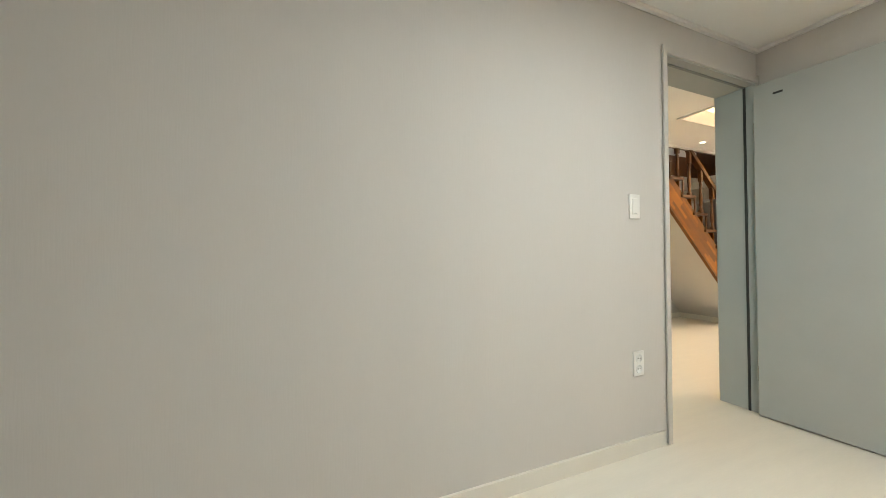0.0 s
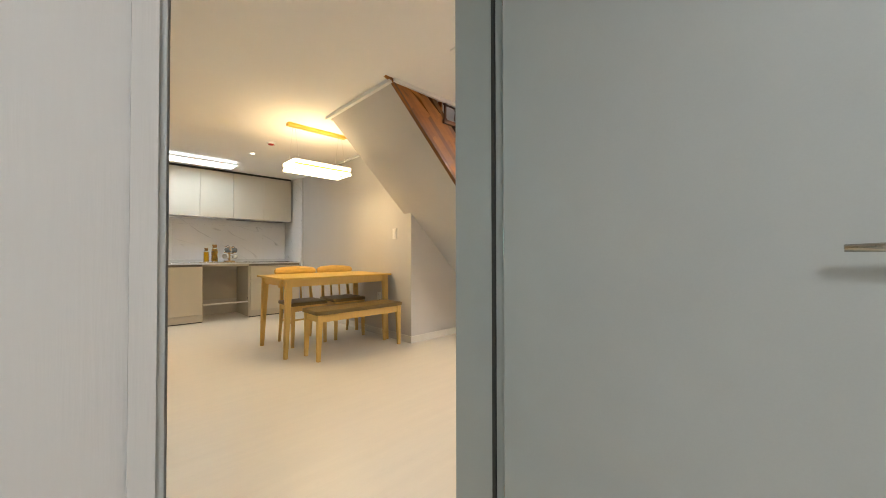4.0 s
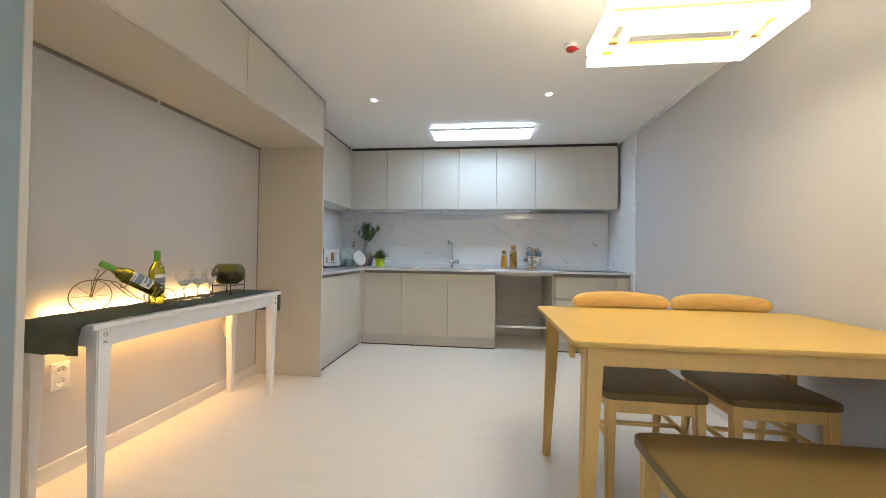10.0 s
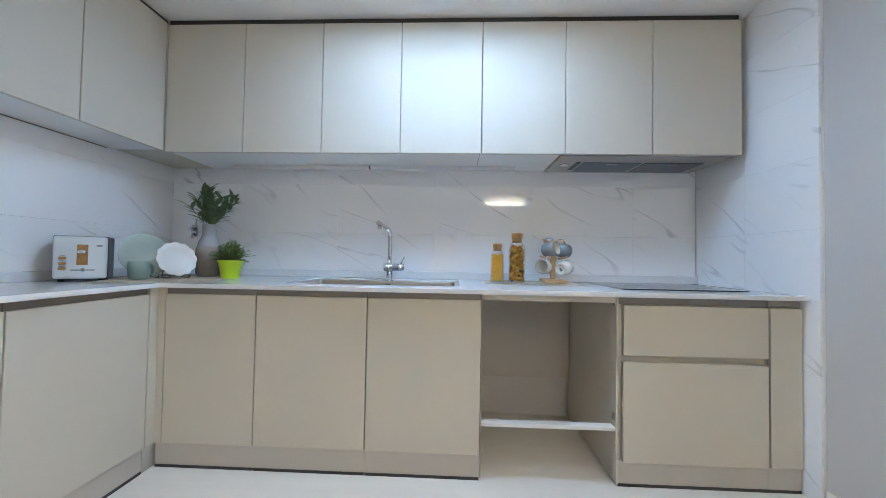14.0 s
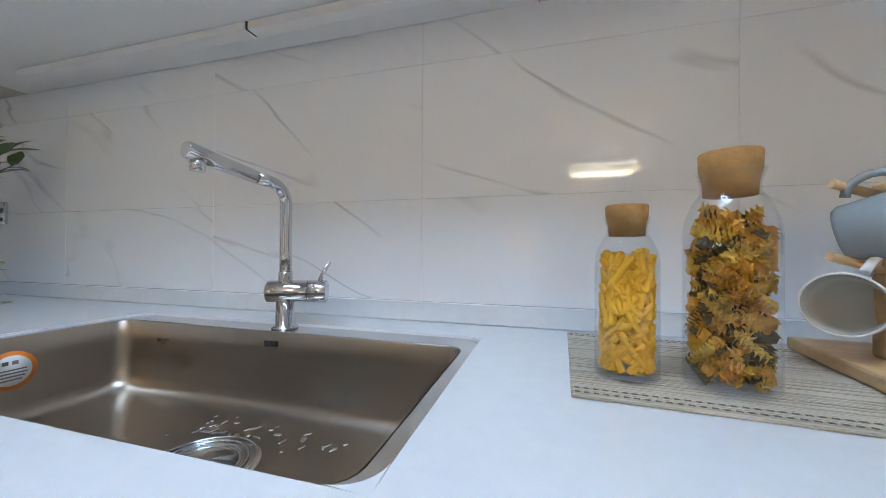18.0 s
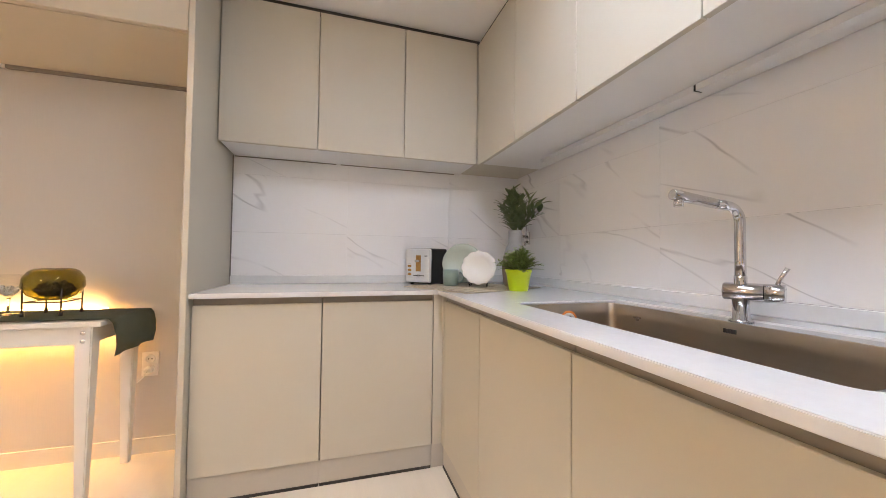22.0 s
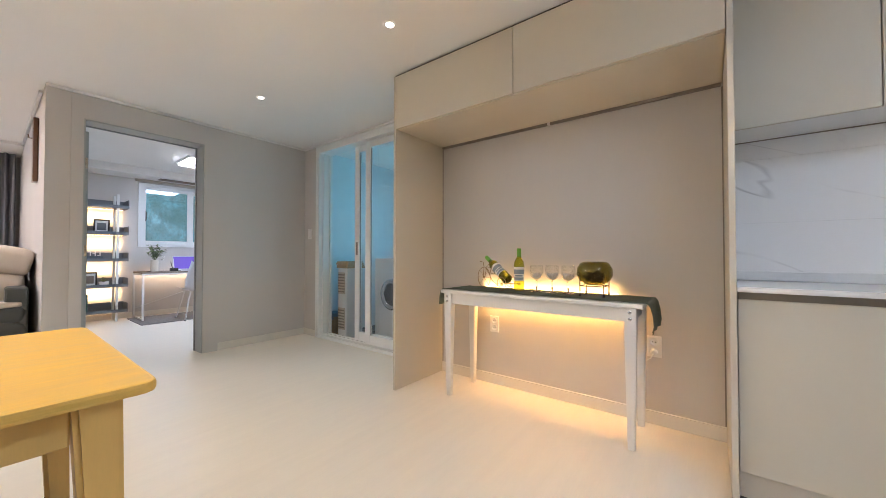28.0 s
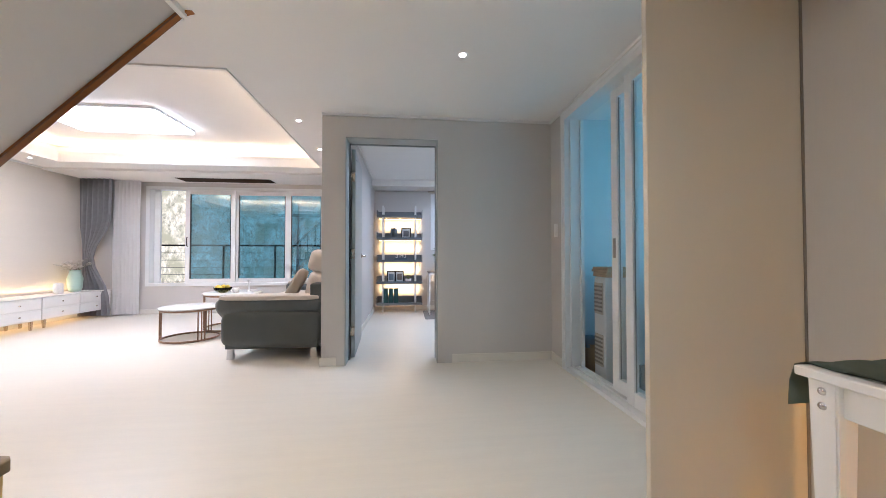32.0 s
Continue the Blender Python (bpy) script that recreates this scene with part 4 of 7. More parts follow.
cooker_hood()
soff = thing("light_pelmet", "white panel closing the underside of the wall cabinets", "panel", (0, 0, 0))
part("back_panel", B(0.345, 2.495, 5.436, YB - 0.004, 1.5485, 1.5515), M_WHITE, soff)
part("side_panel", B(XL + 0.004, 0.309, 4.10, 5.40, 1.5485, 1.5515), M_WHITE, soff)
for a, b in ((4.10, 4.63), (4.655, 5.36)):
    part("wall_channel", B(XL + 0.0105, XL + 0.015, a, b, 1.5435, 1.5482), M_CHANNEL, soff, "dark channel along the tiles")
# thin dark strip painted as the shadow gap between tiles and niche panel
part("end_shadow_strip", B(XL + 0.012, XL + 0.018, 4.0915, 4.0965, CT + 0.001, 1.548), M_CHANNEL, soff, "dark strip standing in for the shadow gap beside the tiles")
part("seam", B(2.066, 2.069, 5.437, YB - 0.005, 1.5478, 1.5484), M_CHANNEL, soff)


def led_strip():
    s = thing("under_cabinet_light", "white plastic light bar under the wall cabinets, switched off", "light bar", (0, 0, 0))
    for a, b in ((0.55, 1.40), (1.412, 2.30)):
        t = part("tube", B(a, b, 5.697, 5.732, 1.526, 1.5475, bev=0.003, seg=2), M_WHITE, s)
        part("end_cap", B(a - 0.004, a - 0.0005, 5.698, 5.731, 1.527, 1.5475), M_PVC, t)
    part("joint", B(1.4005, 1.4115, 5.699, 5.730, 1.5285, 1.5475), M_BLACK, s)


led_strip()

# tiles: one large format piece each, with thin joints


def tile_mesh(w, h, t=0.008):
    bm = bx(bmesh.new(), -w / 2 + 0.0002, w / 2 - 0.0002, 0, t, -h / 2 + 0.0002, h / 2 - 0.0002, bev=0.0005)
    return mesh_of("tile", bm, M_TILE)


TILES = {}


def tile(parent, w, h, m):
    key = (round(w, 3), round(h, 3))
    if key not in TILES:
        TILES[key] = tile_mesh(w, h)
    ob = new("tile", TILES[key])
    ob.parent = parent
    ob.matrix_basis = m
    return ob


def sink():
    s = thing("sink", "deep brushed stainless steel undermount sink", "sink", (0, 0, 0))
    bm = bmesh.new()

    def ring(x0, x1, y0, y1, r, z, n=5):
        vs = []
        for cx, cy, a0 in ((x1 - r, y1 - r, 0), (x0 + r, y1 - r, 90), (x0 + r, y0 + r, 180), (x1 - r, y0 + r, 270)):
            for i in range(n + 1):
                a = radians(a0 + 90 * i / n)
                vs.append(bm.verts.new((cx + r * math.cos(a), cy + r * math.sin(a), z)))
        return vs
    bx0, bx1, by0, by1, lz = SXA + 0.020, SXB - 0.021, SYA + 0.004, SYB - 0.056, CT - 0.005
    prof = [(0.0, 0.030, lz - 0.0008), (0.0025, 0.030, lz - 0.004), (0.004, 0.032, 0.80), (0.006, 0.036, 0.716), (0.0085, 0.040, 0.702), (0.014, 0.045, 0.692), (0.023, 0.050, 0.6855), (0.036, 0.055, 0.682), (0.07, 0.06, 0.680)]
    rings = [ring(bx0 + d, bx1 - d, by0 + d, by1 - d, r, z) for d, r, z in prof]
    for a, b in zip(rings, rings[1:]):
        for i in range(len(a)):
            j = (i + 1) % len(a)
            bm.faces.new((a[i], a[j], b[j], b[i])).smooth = True
    # floor with a hole for the waste
    hx, hy = 1.575, 5.450
    hole = [bm.verts.new((hx + 0.078 * math.cos(2 * math.pi * i / 24), hy + 0.078 * math.sin(2 * math.pi * i / 24), 0.677)) for i in range(24)]
    eds = [bm.edges.new((rings[-1][i], rings[-1][(i + 1) % 24])) if not bm.edges.get((rings[-1][i], rings[-1][(i + 1) % 24])) else bm.edges.get((rings[-1][i], rings[-1][(i + 1) % 24])) for i in range(24)]
    eds += [bm.edges.new((hole[i], hole[(i + 1) % 24])) for i in range(24)]
    bmesh.ops.bridge_loops(bm, edges=eds)
    bmesh.ops.recalc_face_normals(bm, faces=bm.faces)
    part("bowl", bm, M_STEEL, s)
    bowl_rim = bm = bmesh.new()
    edges = [ring(SXA + 0.0006, SXB - 0.0006, SYA + 0.0006, SYB - 0.0006, 0.02, lz), ring(bx0 - 0.002, bx1 + 0.002, by0 - 0.002, by1 + 0.002, 0.032, lz - 0.0004), ring(bx0, bx1, by0, by1, 0.030, lz - 0.0022),
             ring(bx0 - 0.001, bx1 + 0.001, by0 - 0.001, by1 + 0.001, 0.031, lz - 0.004), ring(SXA + 0.0006, SXB - 0.0006, SYA + 0.0006, SYB - 0.0006, 0.02, lz - 0.004)]
    for a, b in zip(edges, edges[1:] + edges[:1]):
        for i in range(len(a)):
            j = (i + 1) % len(a)
            bm.faces.new((a[i], a[j], b[j], b[i]))
    bmesh.ops.recalc_face_normals(bm, faces=bm.faces)
    part("ledge", bowl_rim, M_RIM, s, "bright stainless ledge")
    w = part("waste", lathe([(0.050, -0.022), (0.056, -0.003), (0.060, 0.0), (0.078, 0.0), (0.083, -0.001), (0.086, -0.003)], 40, pose(hx, hy, 0.681)), M_RIM, s, "ribbed steel waste ring")
    for r_, z_ in ((0.079, 0.0015), (0.067, 0.0015), (0.056, -0.002)):
        part("rib", tube([(hx + r_ * math.cos(6.2832 * i / 40), hy + r_ * math.sin(6.2832 * i / 40), 0.681 + z_) for i in range(41)], 0.0026, 8, caps=False), M_CHROME, w)
    part("strainer", lathe([(0, -0.004), (0.010, -0.004), (0.013, -0.014), (0.026, -0.016), (0.034, -0.020), (0.046, -0.021), (0.052, -0.024)], 28, pose(hx, hy, 0.681)), M_STEEL, w)
    rnd = random.Random(12)
    wet = bmesh.new()
    for i in range(46):
        u = rnd.random()
        m_ = pose(1.46 + 0.30 * u + rnd.gauss(0, 0.015), 5.545 + 0.02 * u + rnd.gauss(0, 0.022), 0.6805, 0, 0, rnd.uniform(0, 180))
        bmesh.ops.create_icosphere(wet, subdivisions=2, radius=1.0, matrix=m_ @ Matrix.Diagonal((rnd.uniform(0.003, 0.011), rnd.uniform(0.002, 0.005), 0.0012, 1)))
    for f in wet.faces:
        f.smooth = True
    tagged(part("water_drops", wet, M_CHROME, s, "scattered water drops on the bowl floor"), kind="stuff")
    wx, wy, wz = bx0 + 0.0048, 5.445, 0.782
    st = part("sticker", lathe([(0, 0), (0.036, 0), (0.036, -0.0008), (0, -0.0008)], 32, pose(wx, wy, wz, 0, -90, 0)), M_ORANGE, s, "round orange and white sticker")
    part("sticker_face", lathe([(0, 0), (0.028, 0), (0.028, -0.0006), (0, -0.0006)], 32, pose(wx + 0.0012, wy, wz, 0, -90, 0)), M_LABEL, st)
    part("print", row([(wx + 0.0016, wx + 0.0024, wy - hw, wy + hw, wz + z - 0.0013, wz + z + 0.0013) for hw, z in ((0.020, 0.001), (0.021, -0.005), (0.018, -0.011), (0.014, -0.017))]
                      + [(wx + 0.0016, wx + 0.0024, wy - 0.005 + d, wy + 0.003 + d, wz + 0.011, wz + 0.018) for d in (-0.007, 0.006)]), M_SHELF, st)
    part("overflow_slot", row([(1.530 + i * 0.0065, 1.5335 + i * 0.0065, by1 - 0.0085, by1 - 0.0035, 0.813, 0.824) for i in range(5)]), M_DARK, s)
    part("fastener", row([(1.240, 1.264, by1 - 0.012, by1 - 0.004, 0.803, 0.8085), (1.248, 1.255, by1 - 0.010, by1 - 0.004, 0.795, 0.8028)]), M_RIM, s)


sink()


def faucet():
    f = thing("faucet", "chrome single-lever kitchen tap with a swivel spout", "tap", (1.549, 5.665, CT - 0.0048))
    part("base", lathe([(0, 0), (0.027, 0), (0.027, 0.005), (0.0195, 0.007), (0.0185, 0.070), (0, 0.070)], 32), M_CHROME, f)
    bar = (math.cos(radians(24)), math.sin(radians(24)))

    def along(d, zz):
        return (bar[0] * d, bar[1] * d, zz)
    part("mixer", tube([along(-0.037, 0.078), along(-0.036, 0.078), along(-0.033, 0.078), along(0.046, 0.078), along(0.047, 0.078)], [0.010, 0.021, 0.0235, 0.0235, 0.0225], 32), M_CHROME, f)
    lv = part("lever_cap", tube([along(0.0475, 0.078), along(0.0485, 0.078), along(0.084, 0.078), along(0.086, 0.078)], [0.0225, 0.0238, 0.0238, 0.022], 32), M_CHROME, f)
    part("lever", tube([along(0.070, 0.098), along(0.076, 0.115), along(0.090, 0.142)], [0.005, 0.0045, 0.0055], 10), M_CHROME, lv)
    part("collar", lathe([(0.0142, 0.096), (0.0142, 0.118), (0.0135, 0.120), (0.0125, 0.120)], 24), M_CHROME, f)
    pts = [(0, 0, 0.10), (0, 0, 0.16), (0, 0, 0.262)]
    for i in range(1, 9):
        a = radians(84 * i / 8)
        pts.append((-0.006 * (1 - math.cos(a)), -0.042 * (1 - math.cos(a)), 0.262 + 0.042 * math.sin(a)))
    pts += [(-0.010, -0.072, 0.3075)]
    part("spout", tube(pts, 0.0125, 20), M_CHROME, f)
    hd = part("spray_head", tube([(-0.0105, -0.0722, 0.3075), (-0.011, -0.0735, 0.3078), (-0.0275, -0.198, 0.3275), (-0.0278, -0.200, 0.3278)], [0.0118, 0.0132, 0.0142, 0.0128], 24), M_CHROME, f)
    part("nozzle", tube([(-0.0255, -0.180, 0.316), (-0.0255, -0.180, 0.296)], [0.0115, 0.0115], 20), M_CHROME, hd)


faucet()

hob = thing("hob", "black glass built-in hob with a steel edge", "hob", (0, 0, 0))
part("glass", rounded_slab(2.74, 3.33, 5.26, 5.70, CT + 0.0005, CT + 0.006, 0.012), M_HOBGLASS, hob)
part("edge", row([(2.735, 3.335, 5.700, 5.705, CT + 0.0005, CT + 0.005), (2.735, 2.7395, 5.26, 5.70, CT + 0.0005, CT + 0.005)]), M_RIM, hob)
for x, y, r in ((2.89, 5.40, 0.075), (2.89, 5.58, 0.095), (3.18, 5.48, 0.11)):
    part("ring_mark", lathe([(r - 0.003, 0), (r, 0.0003), (r + 0.001, 0)], 40, pose(x, y, CT + 0.0062)), M_SHELF, hob)

# bracket tap on the corner wall
vv = thing("wall_valve", "small chrome valve bracket on the tiled corner", "valve", (0.215, YB - 0.0005, 1.135))
part("plate", B(-0.02, 0.02, -0.012, 0.0, -0.04, 0.04, bev=0.003), M_RIM, vv)
part("knob", tube([(0, -0.012, 0.01), (0, -0.05, 0.01)], [0.010, 0.012], 12), M_CHROME, vv)
part("lever", tube([(0.012, -0.030, 0.012), (0.030, -0.034, 0.045), (0.034, -0.034, 0.075)], [0.006, 0.005, 0.004], 8), M_CHROME, vv)
part("outlet", tube([(0.0, -0.012, -0.022), (0.0, -0.026, -0.026), (0.0, -0.028, -0.050)], 0.008, 10), M_CHROME, vv)
# ---- things on the worktop ----
def pasta_jar(x, y, r, hg, hc, kind, label):
    j = thing("storage_jar", label, "jar", (x, y, CT + 0.0045), "pasta jars")
    n = r * 0.63
    ri = r * 0.972
    g = part("glass", lathe([(0, 0.0), (r * 0.92, 0.0), (r, 0.006), (r, hg * 0.70), (r * 0.96, hg * 0.77), (r * 0.80, hg * 0.85), (n * 1.0, hg * 0.90), (n * 0.98, hg * 0.94), (n * 1.12, hg * 0.995), (n * 1.16, hg),
                             (n * 1.10, hg), (n * 1.06, hg * 0.99), (n * 0.94, hg * 0.94), (n * 0.96, hg * 0.90), (r * 0.77, hg * 0.85), (ri * 0.955, hg * 0.77), (ri, hg * 0.70), (ri, 0.008), (r * 0.88, 0.005), (0, 0.005)], 48), M_CLEAR, j, "clear glass bottle")
    g.visible_shadow = False
    part("stopper", lathe([(0, hg * 0.885), (n * 0.88, hg * 0.885), (n * 0.915, hg * 0.95), (n * 1.03, hg + 0.001), (n * 1.06, hc - 0.002), (n * 1.02, hc), (0, hc)], 32), M_CORK, j, "brown cork stopper")
    rnd = random.Random(len(label))
    cols = {"penne": [bmesh.new()], "fusilli": [bmesh.new(), bmesh.new(), bmesh.new()]}[kind]
    top = hg * (0.70 if kind == "penne" else 0.80)
    count = 230 if kind == "penne" else 210
    for i in range(count):
        z = 0.016 + (top - 0.016) * (i + rnd.random()) / count
        pick = rnd.random()
        bm = cols[0] if len(cols) == 1 else cols[0 if pick < 0.46 else 1 if pick < 0.66 + 0.28 * z / top else 2]
        lim = ri * 0.985 if z < hg * 0.68 else ri * (0.985 - 1.5 * (z / hg - 0.68))
        length = 0.046 if kind == "penne" else 0.042
        a, ph = rnd.random() * 6.283, rnd.random() * 6.283
        tilt = rnd.uniform(0.55, 1.4) * rnd.choice((-1, 1)) if kind == "penne" else rnd.uniform(-0.8, 0.8)
        d = Vector((math.cos(a) * math.cos(tilt), math.sin(a) * math.cos(tilt), math.sin(tilt)))
        if rnd.random() < 0.65:
            d = Vector((-math.sin(ph) * math.cos(tilt), math.cos(ph) * math.cos(tilt), math.sin(tilt)))
        rad = (lim - 0.007) * math.sqrt(rnd.uniform(0.30, 1.0))
        c = Vector((rad * math.cos(ph), rad * math.sin(ph), min(max(z, 0.020), top)))
        p, q = c - d * length / 2, c + d * length / 2
        for e in (p, q):
            k = math.hypot(e.x, e.y)
            if k > lim - 0.0068:
                e.x, e.y = e.x * (lim - 0.0068) / k, e.y * (lim - 0.0068) / k
            e.z = max(e.z, 0.012)
        if kind == "penne":
            tube([p, q], 0.0044, 8, bm, caps=False)
            tube([p.lerp(q, -0.01), p.lerp(q, 1.01)], 0.0034, 8, bm, caps=False)
        else:
            dd = (q - p).normalized()
            s1 = dd.orthogonal().normalized()
            s2 = dd.cross(s1)
            prev = None
            for k in range(15):
                w = k / 14
                an = w * 15.0
                m_ = p.lerp(q, w)
                cur = []
                for b3 in range(3):
                    o = (s1 * math.cos(an + 2.094 * b3) + s2 * math.sin(an + 2.094 * b3)) * 0.0076
                    cur.append(bm.verts.new(m_ + o))
                mid = bm.verts.new(m_)
                if prev:
                    for b3 in range(3):
                        bm.faces.new((prev[0][b3], prev[1], mid, cur[b3]))
                prev = (cur, mid)
    if kind == "penne":
        tagged(part("pasta", cols[0], M_PENNE, j, "yellow dry penne"), kind="stuff")
    else:
        for bm, m_, lb in zip(cols, (M_FUS_O, M_FUS_Y, M_FUS_G), ("orange dry spirals", "yellow dry spirals", "dark green dry spirals")):
            tagged(part("pasta", bm, m_, j, lb), kind="stuff")
    return j


def table_mat(name, label, x0, x1, y0, y1, z, rz=0.0):
    t = thing(name, label, "mat", ((x0 + x1) / 2, (y0 + y1) / 2, z), rz=rz)
    w, h = (x1 - x0) / 2, (y1 - y0) / 2
    part("cloth", B(-w, w, -h, h, 0.0005, 0.0024, bev=0.001), M_MAT, t)
    rnd = random.Random(5)
    pale, dark, dash = bmesh.new(), bmesh.new(), bmesh.new()
    n = int(2 * h / 0.0042)
    for i in range(n):
        y = -h + (i + 0.5) * 2 * h / n
        edge = h - abs(y)
        bx(pale if rnd.random() < 0.72 else dark, -w + rnd.uniform(0, 0.002), w - rnd.uniform(0, 0.002), y - 0.0016, y + 0.0016, 0.0024, 0.0034 + rnd.uniform(0, 0.0008))
        if 0.008 < edge < 0.013 or 0.020 < edge < 0.0245:
            for k in range(int(2 * w / 0.010)):
                x = -w + 0.004 + k * 0.010
                bx(dash, x, x + 0.0055, y - 0.0014, y + 0.0014, 0.0042, 0.0047)
    tagged(part("pale_threads", pale, M_MATPALE, t), kind="stuff")
    tagged(part("dark_threads", dark, M_MAT, t), kind="stuff")
    tagged(part("dash_pattern", dash, M_MATDARK, t, "dark woven dashes"), kind="stuff")
    return t


table_mat("placemat", "woven beige striped placemat under the pasta jars", 2.115, 2.64, 5.435, 5.755, CT, -3)
table_mat("placemat", "woven beige striped placemat under the plates", 0.22, 0.70, 5.06, 5.62, CT, 25)
pasta_jar(2.179, 5.530, 0.0375, 0.200, 0.216, "penne", "small glass jar of yellow penne with a cork stopper")
pasta_jar(2.287, 5.524, 0.0465, 0.252, 0.274, "fusilli", "tall glass jar of coloured spiral pasta with a cork stopper")


def mug_mesh(parent, m, outer, inner, label, r=0.041, h=0.085):
    body = lathe([(0, 0.004), (r * 0.60, 0.004), (r * 0.64, 0), (r * 0.78, 0), (r * 0.9, 0.006), (r, h * 0.5), (r * 0.99, h), (r * 0.93, h), (r * 0.93, h * 0.5), (r * 0.82, 0.010), (0, 0.008)], 32, m)
    b = part("cup", body, outer, parent, label)
    part("inside", lathe([(r * 0.925, h - 0.001), (r * 0.922, h * 0.5), (r * 0.81, 0.0115), (0, 0.0095)], 32, m), inner, b)
    pts = []
    for i in range(11):
        a = radians(-75 + 150 * i / 10)
        pts.append((r * 0.93 + 0.030 * math.cos(a), 0, h * 0.52 + 0.030 * math.sin(a)))
    hb = tube(pts, 0.0052, 8)
    hb.transform(m)
    part("handle", hb, outer, b)
    return b


def stand_up(origin, axis, up):
    """A pose whose z points along axis, with x turned towards up."""
    z_ = Vector(axis).normalized()
    x_ = Vector(up) - z_ * Vector(up).dot(z_)
    x_.normalize()
    y_ = z_.cross(x_)
    m = Matrix((x_, y_, z_)).transposed().to_4x4()
    return Matrix.Translation(origin) @ m


def mug_tree():
    base = thing("mug_tree", "light wooden mug tree on a rectangular base", "mug tree", (2.514, 5.634, CT + 0.0046), rz=-6)
    part("base", rounded_slab(-0.062, 0.062, -0.112, 0.112, 0, 0.020, 0.006), M_PINE, base)
    part("post", B(-0.014, 0.014, -0.014, 0.014, 0.020, 0.250, bev=0.003), M_PINE, base)
    for z, a, L in ((0.232, 190, 0.066), (0.226, 20, 0.066), (0.135, 200, 0.080), (0.132, 345, 0.085)):
        d = (math.cos(radians(a)), math.sin(radians(a)))
        part("peg", tube([(d[0] * 0.012, d[1] * 0.012, z), (d[0] * L, d[1] * L, z + 0.018)], 0.0062, 10), M_PINE, base)
    for c, ax, up, o, i, lb in (
            ((2.470, 5.608, 1.045), (0.72, -0.66, 0.22), (-0.45, 0.3, 1), M_MUGGREY, M_MUGIN, "grey-blue glazed mug hanging on the mug tree"),
            ((2.560, 5.690, 1.041), (0.85, 0.45, -0.10), (-0.5, 0, 1), M_MUGGREY, M_MUGIN, "grey-blue glazed mug hanging at the back of the mug tree"),
            ((2.442, 5.630, 0.941), (-0.62, -0.78, 0.10), (0.7, 0.2, 1), M_MUGWHITE, M_MUGIN, "cream glazed mug hanging low on the mug tree"),
            ((2.545, 5.598, 0.938), (0.66, 0.72, 0.16), (-0.7, 0.1, 1), M_MUGWHITE, M_MUGWHITE, "white glazed mug hanging with its base showing")):
        ax = Vector(ax).normalized()
        t = thing("mug", lb, "mug", Vector(c) + Vector((0.022, 0, 0)) - ax * 0.043, "mugs on the tree")
        mm = stand_up((0, 0, 0), ax, up)
        mug_mesh(t, mm, o, i, "")
        if o is i:
            st = B(-0.012, 0.008, -0.006, 0.006, 0.0030, 0.0042)
            st.transform(mm)
            part("base_stamp", st, M_SHELF, t, "grey printed stamp")


mug_tree()


def leaf_blade(bm, base, d, up, length, width, bend=0.25):
    """One pointed leaf, folded a little along its middle."""
    d = d.normalized()
    side = d.cross(up)
    side = d.orthogonal() if side.length < 1e-3 else side
    side.normalize()
    nrm = side.cross(d)
    rows_ = []
    for t_, w in ((0, 0.05), (0.25, 0.75), (0.55, 1.0), (0.8, 0.6), (1.0, 0.0)):
        c = base + d * length * t_ - nrm * bend * length * t_ * t_
        rows_.append((bm.verts.new(c - side * width * w / 2 + nrm * width * 0.12 * w), bm.verts.new(c), bm.verts.new(c + side * width * w / 2 + nrm * width * 0.12 * w)))
    for a, b in zip(rows_, rows_[1:]):
        for i in (0, 1):
            f = bm.faces.new((a[i], a[i + 1], b[i + 1], b[i]))
            f.smooth = True


def plant(name, label, at, pot_bm, pot_mat, stems, length, spread, lw, ll, leafmat, seed, z0, per=9, rise=1.0, droop=0.3, along=0.6):
    p = thing(name, label, "plant", at)
    part("pot", pot_bm, pot_mat, p)
    rnd = random.Random(seed)
    sb, lb = bmesh.new(), bmesh.new()
    for i in range(stems):
        a = 6.283 * i / stems + rnd.uniform(-0.4, 0.4)
        out = spread * rnd.uniform(0.15, 1.0)
        L = length * rnd.uniform(0.7, 1.05) * (1.15 - 0.45 * out / spread)
        pts = []
        for k in range(6):
            w = k / 5
            pts.append(Vector((math.cos(a) * out * w ** 1.3, math.sin(a) * out * w ** 1.3, z0 + L * rise * w - droop * out * w * w)))
        tube(pts, [0.0022, 0.002, 0.0018, 0.0016, 0.0013, 0.001], 5, sb, caps=False)
        for k in range(per):
            w = 0.25 + 0.75 * (k + 0.5) / per
            i0 = min(4, int(w * 5))
            pos = pts[i0].lerp(pts[i0 + 1], w * 5 - i0)
            tang = (pts[i0 + 1] - pts[i0]).normalized()
            an = rnd.random() * 6.283
            d = tang * along + Vector((math.cos(an), math.sin(an), rnd.uniform(-0.2, 0.5)))
            leaf_blade(lb, pos, d, Vector((0, 0, 1)), ll * rnd.uniform(0.7, 1.15), lw * rnd.uniform(0.7, 1.15))
    tagged(part("stem_cluster", sb, M_STEM, p), kind="stuff")
    tagged(part("leaves", lb, leafmat, p), kind="stuff")
    return p


